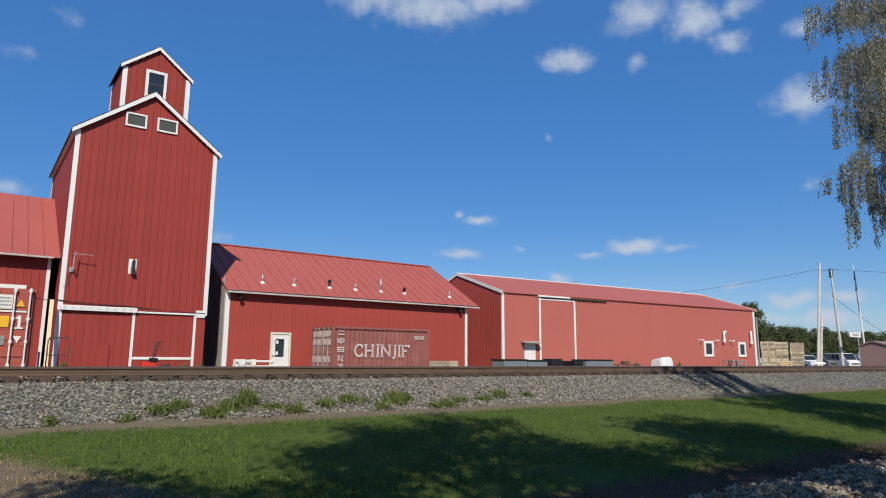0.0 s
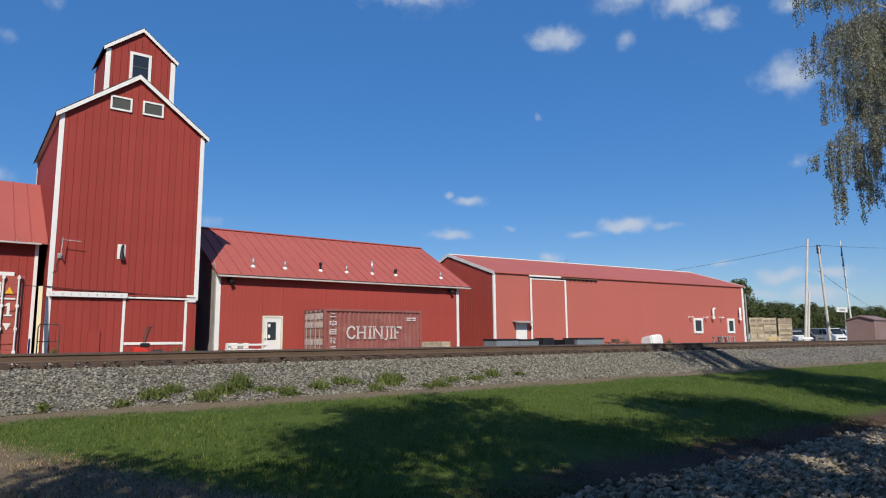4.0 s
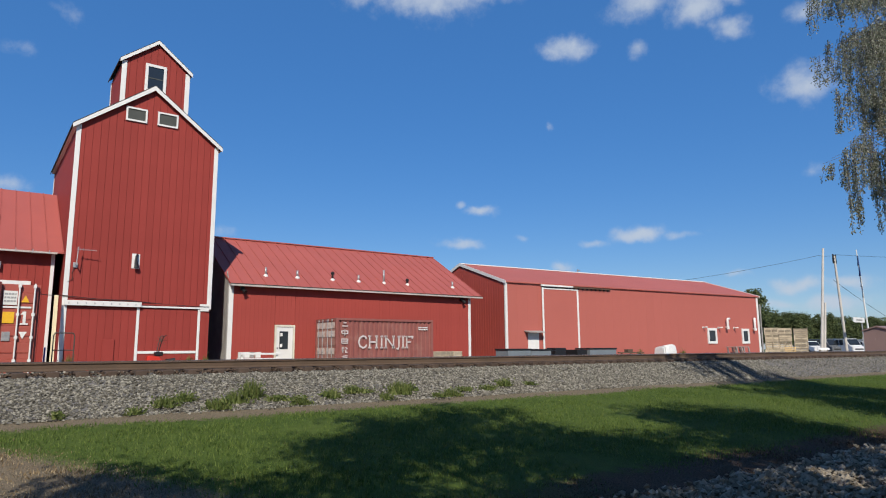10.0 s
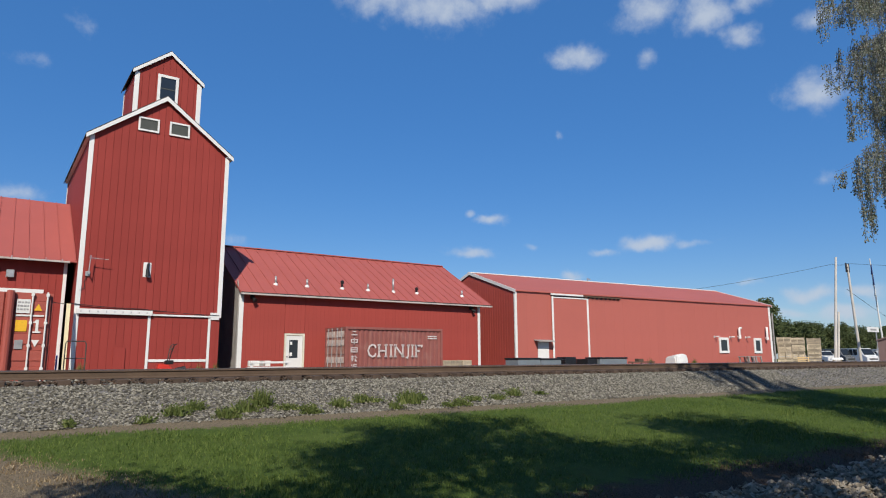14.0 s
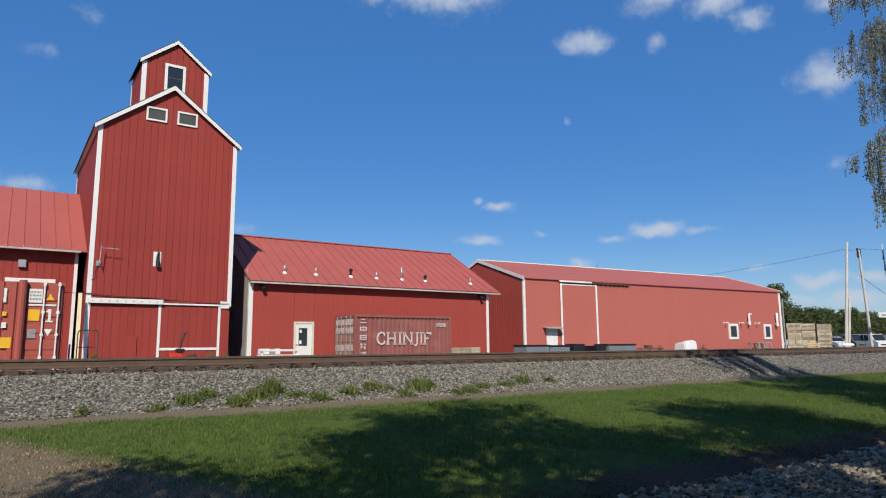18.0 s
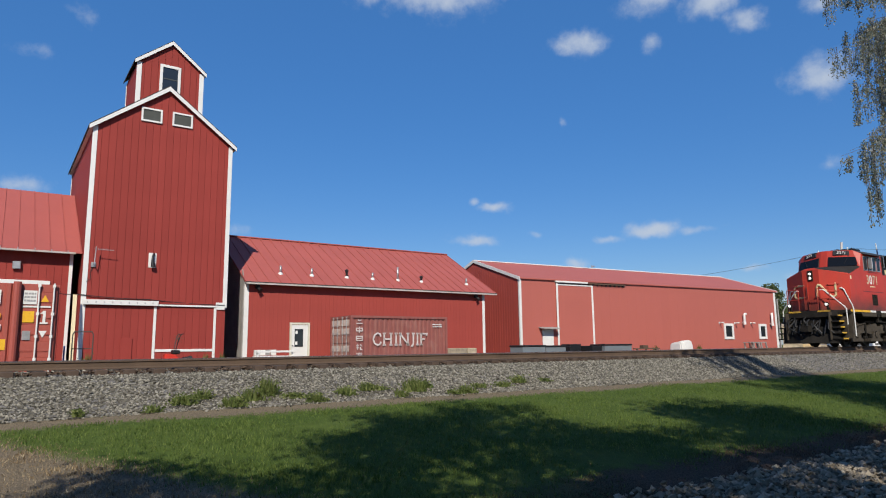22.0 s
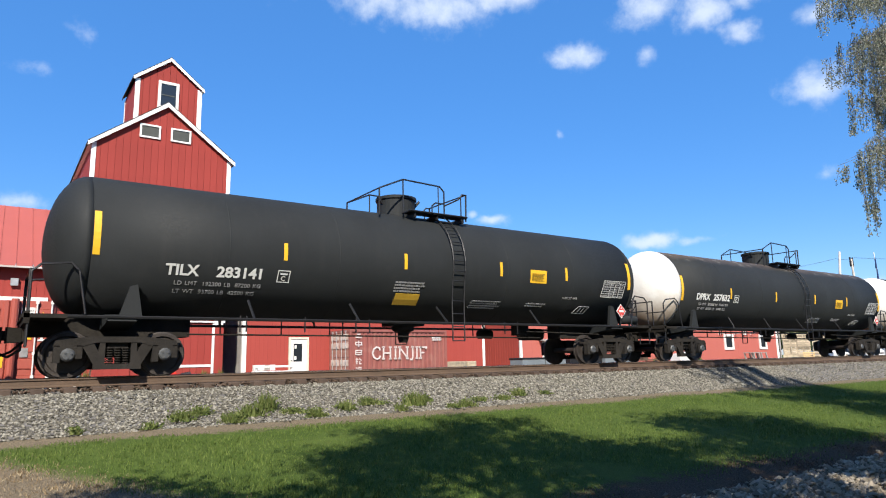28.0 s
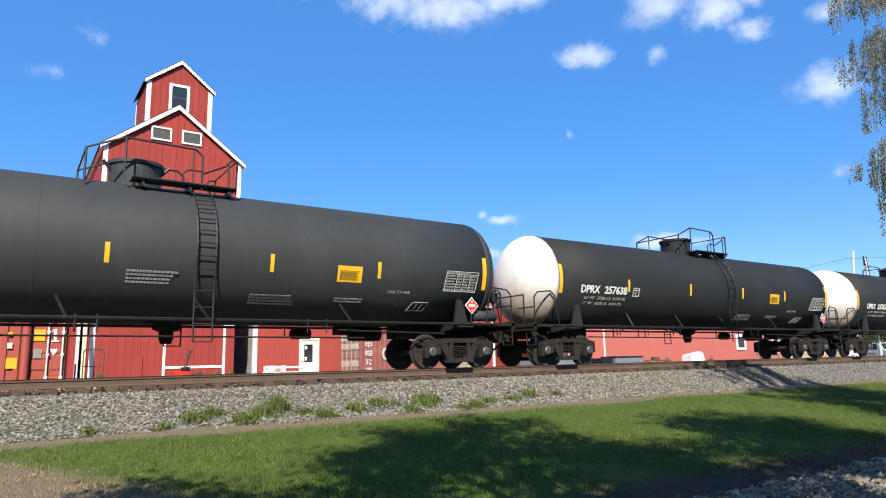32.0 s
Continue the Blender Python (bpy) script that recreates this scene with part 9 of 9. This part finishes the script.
def shade_tree(x, y, mid, wide, high, clumps, seed, label):
    """A broad-leaved tree beside the camera: crown centre at height mid, half width wide, half height high, in clumps of leaves."""
    rng = random.Random(seed)
    nr = np.random.default_rng(seed)
    base = ground_z(x, y) - 0.05
    t = thing("shade_tree", label, "tree", pose(x, y, base))
    bm = bmesh.new()
    fork = Vector((0.1, 0, mid - high * 0.6))
    rod(bm, (0, 0, 0), fork, 0.3, 0.2, 12)
    rod(bm, fork, (0, 0.1, mid + high * 0.6), 0.2, 0.05, 8)
    spots, mains = [], []
    for i in range(10):
        a = 2 * math.pi * i / 10 + rng.uniform(-0.3, 0.3)
        p = fork.lerp(Vector((0, 0.1, mid + high * 0.6)), (i % 5) / 5)
        q = Vector((math.cos(a) * wide * 0.6, math.sin(a) * wide * 0.6, mid + rng.uniform(-0.5, 0.6) * high))
        m = p.lerp(q, 0.5) + Vector((0, 0, -0.2))
        tube(bm, [p, m, q], 0.06, 6)
        mains += [p.lerp(m, 0.5), m, m.lerp(q, 0.5), q]
    for i in range(clumps):
        d = Vector((rng.gauss(0, 1), rng.gauss(0, 1), rng.gauss(0, 1))).normalized() * rng.uniform(0.15, 1.0) ** 0.45
        c = Vector((d.x * wide, d.y * wide, mid + d.z * high))
        near = min(mains, key=lambda k: (k - c).length)
        tube(bm, [near, near.lerp(c, 0.5) + Vector((0, 0, 0.1)), c], 0.018, 4)
        spots.append(np.array(c)[None] + nr.normal(0, 0.26, (90, 3)) * np.array([1.2, 1.2, 0.8]))
    part("trunk", bm, BARK, t)
    v, f = leaves(np.concatenate(spots), 0.17, nr)
    sheet("crown", v, f, OAK_LEAF, t)
    return t


def weeping_birch(x, y, seed):
    """A birch with hanging twigs."""
    rng = random.Random(seed)
    nr = np.random.default_rng(seed)
    base = ground_z(x, y) - 0.05
    t = thing("weeping_birch", "weeping birch with thin hanging twigs of yellowing leaves", "tree", pose(x, y, base))
    bm = bmesh.new()
    rod(bm, (0, 0, 0), (0.2, 0.1, 6), 0.17, 0.09, 12)
    rod(bm, (0.2, 0.1, 6), (0.1, 0.2, 11.5), 0.09, 0.02, 8)
    tw = bmesh.new()
    spots = []
    ends = BIRCH_ENDS
    for i, (ex, ey, ez, n, long) in enumerate(ends):
        z0 = min(10.5, max(3.0, ez - base - 1.0))
        p = Vector((0.15, 0.1, z0))
        q = Vector((ex - x, ey - y, ez - base))
        arch = [p.lerp(q, u) + Vector((0, 0, 0.9 * math.sin(math.pi * u))) for u in (0, 0.2, 0.4, 0.6, 0.8, 1.0)]
        for j, (a, b) in enumerate(zip(arch, arch[1:])):
            thick = 2.6 if i in (2, 7, 19) else 1.0
            rod(bm if thick > 1 else tw, a, b, thick * (0.017 - 0.0028 * j), thick * (0.0142 - 0.0028 * j), 6)
        for k in range(max(2, int(n * (0.72 if ez > 5.5 else 0.75)))):
            u = rng.uniform(0.62 if ez > 5.5 else 0.84, 1.0) if k > 1 else 1.0
            mid = p.lerp(q, u) + Vector((rng.uniform(-0.16, 0.16), rng.uniform(-0.3, 0.3), 0.9 * math.sin(math.pi * u) + rng.uniform(-0.12, 0.05)))
            fall = long * (rng.uniform(0.7, 1.6) if ez > 5.5 else rng.uniform(0.6, 1.1))
            for _ in range(4):
                s = mid + Vector((rng.uniform(-0.07, 0.07), rng.uniform(-0.07, 0.07), 0))
                h = fall * rng.uniform(0.7, 1.0)
                sway = 0.08 if ez < 6 else 0.14
                e = s + Vector((rng.uniform(-sway, sway), rng.uniform(-sway, sway), -h))
                m = s.lerp(e, 0.4) + Vector((rng.uniform(-0.06, 0.06), rng.uniform(-0.06, 0.06), 0))
                tube(tw, [s, m, e], 0.004, 3)
                c = int(h * (62 if ez < 6 else 66))
                knots = np.append(nr.uniform(0, 1, 4), 0.9)
                w = np.clip(knots[nr.integers(0, 5, c)] + nr.normal(0, 0.075, c), 0, 1)[:, None]
                pts = np.array(s)[None] * (1 - w) + np.array(e)[None] * w
                spots.append(pts + nr.normal(0, 0.028 if ez < 6 else 0.036, (c, 3)))
    # fuller inner crown round the trunk
    for i in range(75):
        d = Vector((rng.gauss(0, 1), rng.gauss(0, 1), rng.gauss(0, 1))).normalized() * rng.uniform(0.2, 1.0)
        c = Vector((0.9 + d.x * 1.0, -0.35 + d.y * 1.1, 6.9 + d.z * 2.6))
        tube(tw, [Vector((0.15, 0.1, c.z - 0.3)), Vector((0.15, 0.1, c.z)).lerp(c, 0.5) + Vector((0, 0, 0.2)), c], 0.008, 4)
        spots.append(np.array(c)[None] + nr.normal(0, 0.28, (110, 3)))
    part("trunk", bm, BIRCH_BARK, t, "white birch trunk and limbs")
    tagged(part("branchwork", tw, BARK, t, "thin brown hanging twigs"), kind="stuff")
    v, f = leaves(np.concatenate(spots), 0.046, nr, True)
    sheet("crown", v, f, BIRCH_LEAF, t)


# limb ends of the birch: place, number of twigs, their length
BIRCH_ENDS = [(14.93, 6.05, 8.28, 14, 0.65), (16.02, 6.2, 8.6, 16, 0.65), (17.48, 6.35, 9.24, 20, 0.76), (17.9, 6.05, 9.18, 20, 0.65), (15.51, 6.2, 7.05, 8, 0.6), (16.56, 6.35, 7.64, 12, 0.76),
              (16.65, 6.05, 7.61, 20, 0.92), (17.89, 6.2, 8.21, 26, 1.41), (19.1, 6.35, 8.35, 26, 1.63), (16.45, 6.2, 6.3, 10, 0.71), (17.59, 6.35, 6.64, 22, 0.82),
              (17.45, 6.05, 6.24, 22, 0.98), (14.67, 6.2, 4.15, 3, 0.38), (15.49, 6.35, 4.45, 5, 0.82), (15.44, 6.05, 4.6, 6, 1.79), (16.26, 6.2, 4.91, 7, 0.65), (17.3, 6.35, 4.83, 7, 1.96),
              (17.03, 6.05, 5.14, 14, 1.09), (17.85, 6.2, 4.83, 9, 1.68), (19.3, 6.35, 6.08, 18, 1.36), (18.7, 6.05, 4.94, 9, 1.79), (18.4, 3.4, 6.8, 18, 1.7), (20.0, 4.9, 6.4, 18, 1.7),
              (17.5, 3.6, 8.6, 18, 1.7), (19.2, 6.1, 8.2, 18, 1.7)]
weeping_birch(18.9, 5.0, 3)
shade_tree(-0.1, -3.0, 9.15, 2.95, 4.3, 212, 11, "broad-leaved tree that shades the lawn")
shade_tree(6.3, -2.6, 9.0, 2.0, 2.5, 95, 12, "slender broad-leaved tree that shades the lawn")
shade_tree(3.4, -3.9, 8.0, 2.2, 2.0, 52, 15, "low broad-leaved tree behind the lawn")
shade_tree(14.7, -1.6, 9.0, 2.8, 3.7, 190, 13, "broad-leaved tree beside the birch")
shade_tree(-3.6, -1.5, 7.4, 1.9, 1.5, 50, 14, "small broad-leaved tree beside the bare corner")

# unseen trees added at the camera's back, to keep sky light off the lawn
for i, x in enumerate((-17, -11.5, -6, -0.5, 5, 10.5, 16, 21.5, 27)):
    shade_tree(x, -7.2 - 0.5 * (i % 2), 5.0, 3.1, 4.1 + 0.2 * (i % 3), 150, 60 + i, "unseen tree added behind the lawn to block sky light")


def far_trees():
    """The wood behind the yard and the taller tree beside the barn."""
    rng = random.Random(8)
    nr = np.random.default_rng(8)
    rows = [(97, 53, 10.2, 3.6), (103, 56, 8.2, 3.6)]
    for i in range(26):
        rows.append((112 + 5.2 * i + rng.uniform(-2, 2), 66 + 0.5 * i + rng.uniform(-3, 3), rng.uniform(7.6, 9.4) + 0.04 * i, rng.uniform(3.2, 4.4)))
    for x, y, tall, wide in rows:
        z = ground_z(x, y)
        t = thing("far_tree", "dark green tree in the wood behind the yard", "tree", pose(x, y, z - 0.05), "wood behind the yard")
        bm = bmesh.new()
        rod(bm, (0, 0, 0), (0, 0, tall * 0.7), 0.25, 0.08, 6)
        part("trunk", bm, BARK, t)
        blobs = [(rng.uniform(-1, 1) * wide * 0.6, rng.uniform(-1, 1) * wide * 0.6, rng.uniform(0.25, 0.9) * tall, rng.uniform(0.5, 0.9)) for _ in range(26)]
        pts = []
        for a, b, c, r in blobs:
            shrink = 1.15 - 0.55 * c / tall
            pts.append(np.array((a * shrink, b * shrink, c)) + np.clip(nr.normal(0, 1, (190, 3)), -1.7, 1.7) * r * 0.72)
        v, f = leaves(np.concatenate(pts), 0.34, nr)
        sheet("crown", v, f, FAR_LEAF, t)


far_trees()


def blades(name, count, area, tall, seed, material, label, category):
    """Grass as many single blades."""
    rng = np.random.default_rng(seed)
    x, y = area(rng, count)
    z = np.array([ground_z(a, b) for a, b in zip(x, y)])
    z = z + np.array([0.05 * noise.noise((a * 0.35, b * 0.35, 0)) + 0.02 * noise.noise((a * 1.1, b * 1.1, 3)) for a, b in zip(x, y)]) - 0.015
    h = rng.uniform(tall[0], tall[1], len(x))
    a = rng.uniform(0, 2 * np.pi, len(x))
    lean = rng.normal(0, 0.35, (len(x), 2)) * h[:, None]
    w = 0.006 + 0.005 * rng.random(len(x))
    dx, dy = np.cos(a) * w, np.sin(a) * w
    v = np.stack([np.stack([x - dx, y - dy, z], 1), np.stack([x + dx, y + dy, z], 1), np.stack([x + lean[:, 0], y + lean[:, 1], z + h], 1)], 1).reshape(-1, 3)
    f = np.arange(len(v)).reshape(-1, 3)
    sheet(name, v.tolist(), f.tolist(), material, None, "stuff", label, category)


def lawn_area(rng, k):
    x = rng.uniform(0, 1, k) ** 1.3 * 34 - 0.5
    y = rng.uniform(3.5, 11.95, k) + (rng.random(k) < 0.028) * rng.uniform(0, 0.8, k) + 0.12 * np.sin(x * 1.7) * (rng.random(k) < 0.5)
    keep = ((x * 1.9 + y - 11.0) > rng.uniform(-0.5, 0.8, k)) & ((x < 4) | (y > 5.55 + 0.2 * np.sin(x * 2.3) + rng.normal(0, 0.3, k)))
    return x[keep], y[keep]


blades("lawn_grass", 150000, lawn_area, (0.03, 0.075), 21, LAWN_BLADE, "short green mown grass in sun and shade", "grass")


def weed(x, y, tall, wide, seed, label="green grassy weed tuft at the foot of the ballast", group="weeds along the bank"):
    rng = np.random.default_rng(seed)
    z = max(float(bank_z(y)), ground_z(x, y)) - 0.02
    t = thing("weed", label, "weed", pose(x, y, z), group)
    k = int(420 * wide)
    p = np.stack([rng.normal(0, wide * 0.3, k), rng.normal(0, 0.09, k), np.abs(rng.normal(0, tall * 0.4, k))], 1)
    v, f = leaves(p, 0.06, rng)
    # narrow upright blades among the leaves
    k = int(560 * wide)
    foot = np.stack([rng.normal(0, wide * 0.3, k), rng.normal(0, 0.09, k), np.zeros(k)], 1)
    top = foot + np.stack([rng.normal(0, 0.05, k), rng.normal(0, 0.05, k), tall * rng.uniform(0.4, 1.15, k) * np.exp(-(foot[:, 0] / (wide * 0.55)) ** 2)], 1)
    side = np.stack([rng.normal(0, 0.013, k), rng.normal(0, 0.013, k), np.zeros(k)], 1)
    n0 = len(v)
    v += np.stack([foot - side, foot + side, top], 1).reshape(-1, 3).tolist()
    f += (n0 + np.arange(k * 3).reshape(-1, 3)).tolist()
    sheet("foliage", v, f, WEED_LEAF, t)
    bm = bmesh.new()
    for i in range(9):
        a = rng.normal(0, wide * 0.3)
        rod(bm, (a * 0.6, 0, 0), (a, rng.normal(0, 0.05), tall * rng.uniform(0.5, 1.0)), 0.004, 0.003, 4)
    tagged(part("stem_tuft", bm, WEED_LEAF, t), kind="stuff")


for i, (x, tall, wide) in enumerate(((2.95, .2, .45), (3.35, .18, .4), (3.85, .2, .5), (4.25, .25, .5), (4.65, .36, .45), (5.5, .18, .4), (6.3, .2, .4), (6.9, .18, .4), (7.5, .16, .3), (8.0, .32, .55), (8.4, .16, .35),
                                     (9.3, .18, .45), (10.6, .12, .5), (11.3, .2, .45), (1.25, .12, .2), (5.1, .12, .5), (7.2, .1, .4), (8.9, .1, .35), (9.9, .1, .4), (12.2, .1, .4), (2.4, .12, .3))):
    weed(x, 12.82 + 0.26 * math.sin(i * 2.1), tall * 1.05, wide, 40 + i)

for i, (x, y, tall, wide) in enumerate(((3.35, 31.6, 0.85, 0.5), (8.2, 31.4, 0.75, 0.7), (8.98, 31.5, 0.8, 0.3), (41.6, 31.9, 0.95, 0.6), (46.5, 31.5, 0.9, 0.7))):
    weed(x, y, tall, wide, 80 + i, "rank weed clump against the foot of a red wall", "weeds along the walls")


def rock_spots(rng, k):
    x = rng.uniform(3.5, 20, k)
    y = 4.5 - 0.005 * x - rng.uniform(0, 2.6, k) ** 1.2 + rng.normal(0, 0.12, k)
    z = np.array([ground_z(a, b) for a, b in zip(x, y)]) + rng.uniform(0.0, 0.06, k)
    return x, y, z


v, f = stones(19000, rock_spots, (0.022, 0.058), 9, 0.8)
sheet("rock_edging", v, f, WHITE_STONE, None, "stuff", "pale fist-sized limestone rocks edging the lawn", "rocks")


def straw_area(rng, k):
    x = rng.uniform(-1.5, 4.5, k)
    y = rng.uniform(5.0, 12.0, k)
    d = x * 1.9 + y - 11.0
    keep = (d < rng.uniform(-0.2, 1.2, k)) & (rng.random(k) < 0.35 + 0.65 * (np.sin(x * 3.1 + 1.3 * np.sin(y * 2.3)) * np.sin(y * 2.7) > 0.1))
    return x[keep], y[keep]


STRAW = island_paint("dry_straw", (0.1144, 0.0792, 0.044), (0.2288, 0.1672, 0.0968), (0.3696, 0.2992, 0.1936), 0.9)
blades("dry_straw", 42000, straw_area, (0.02, 0.06), 31, STRAW, "dry straw and dead leaves on bare earth", "straw")


LITTER = island_paint("brown_leaf_litter", (0.045, 0.03, 0.02), (0.10, 0.066, 0.043), (0.2, 0.145, 0.10), 0.9)


def litter_area(rng, k):
    x = rng.uniform(3.0, 16.0, k)
    y = 4.6 + np.abs(rng.normal(0, 0.6, k)) + 0.15 * np.sin(x * 2.3)
    return x, y


blades("leaf_litter", 22000, litter_area, (0.012, 0.04), 33, LITTER, "dry leaves and straw along the rock edging", "leaf litter")

# ---- the train stands ready, and moves ----
lead = locomotive("3071", "red and black diesel locomotive with a gold diagonal stripe", False)
second = locomotive("2906", "red and black diesel locomotive running long hood first", True)
hopper = hopper_car()
SMALL = ("LD LMT  192300 LB   87200 KG", "LT WT    93700 LB   42500 KG")
LIGHT = ("LD LMT  205800 LB   93300 KG", "LT WT    80200 LB   36400 KG")
tanks = [tank_car("TILX   283141", "matt black tank car with yellow strips", TANK_BLACK, TANK_BLACK, SMALL, 1.55, 2.805, (-4.11, -0.82, 2.43, 5.07), 2.78, -0.2, 0.85, (-6.72, 2.13)),
         tank_car("DPRX  257632", "black tank car with white ends and rust along the top", TANK_WORN, HEAD_WHITE, LIGHT),
         tank_car("DPRX  257714", "black tank car with white ends", TANK_BLACK, HEAD_WHITE, LIGHT, strips=(-4.4, -1.9, 1.4, 4.45), dome_x=-0.05, ladder_x=-0.7),
         tank_car("GBRX  706194", "faded black tank car with dull lettering", TANK_GREY, TANK_GREY, SMALL, 1.57, 2.735, (-5.0, -1.48, 1.92, 4.70), 2.5, -0.84, 0.44, (-7.55, 2.25), 0.36),
         tank_car("DPRX  257638", "black tank car with white ends", TANK_BLACK, HEAD_WHITE, LIGHT),
         tank_car("DPRX  257634", "black tank car with white ends", TANK_BLACK, HEAD_WHITE, LIGHT)]

# how far the train has come west, in metres, at each second given
RUN = [(0.0, -385.0), (21.0, -33.4), (22.0, -16.7), (23.0, 0.0), (24.0, 16.3), (25.0, 32.55), (28.0, 80.85), (29.2, 100.1), (32.0, 144.75)]


def motions():
    where = [(lead, 27.29, 0), (second, 51.45, 180), (hopper, 71.97, 0)] + [(c, 90.46 + 19.1 * i, 0) for i, c in enumerate(tanks)]
    for car, start, turn in where:
        walk(car, [(t, pose(start - s, RAIL_Y, 0, 0, 0, turn)) for t, s in RUN])
        # its wheels roll while it passes
        for wheels, owner, x, r in SPINNERS:
            if owner is car:
                roll(wheels, start + (x if turn == 0 else -x), r, -1 if turn == 0 else 1)


def run_at(t):
    return float(np.interp(t, [a for a, b in RUN], [b for a, b in RUN]))


def roll(wheels, start, r, way):
    """Rows for one wheelset: it turns with the ground that it covers, from when it nears the camera's view."""
    home = wheels.matrix_basis.copy()
    near = [k for k in range(0, 961) if start - run_at(k / FPS) < 36.0]
    if not near:
        return
    first, last = near[0], 960
    rows = [(0.0, home)]
    for k in range(max(first, 1), last + 1):
        gone = run_at(k / FPS) - run_at(first / FPS)
        if start - run_at(k / FPS) < -6.0:
            break
        rows.append((k / FPS, home @ pose(0, 0, 0, 0, way * math.degrees(gone / r) % 360, 0)))
    if rows[-1][0] < 32.0:
        rows.append((32.0, rows[-1][1]))
    walk(wheels, rows)


motions()
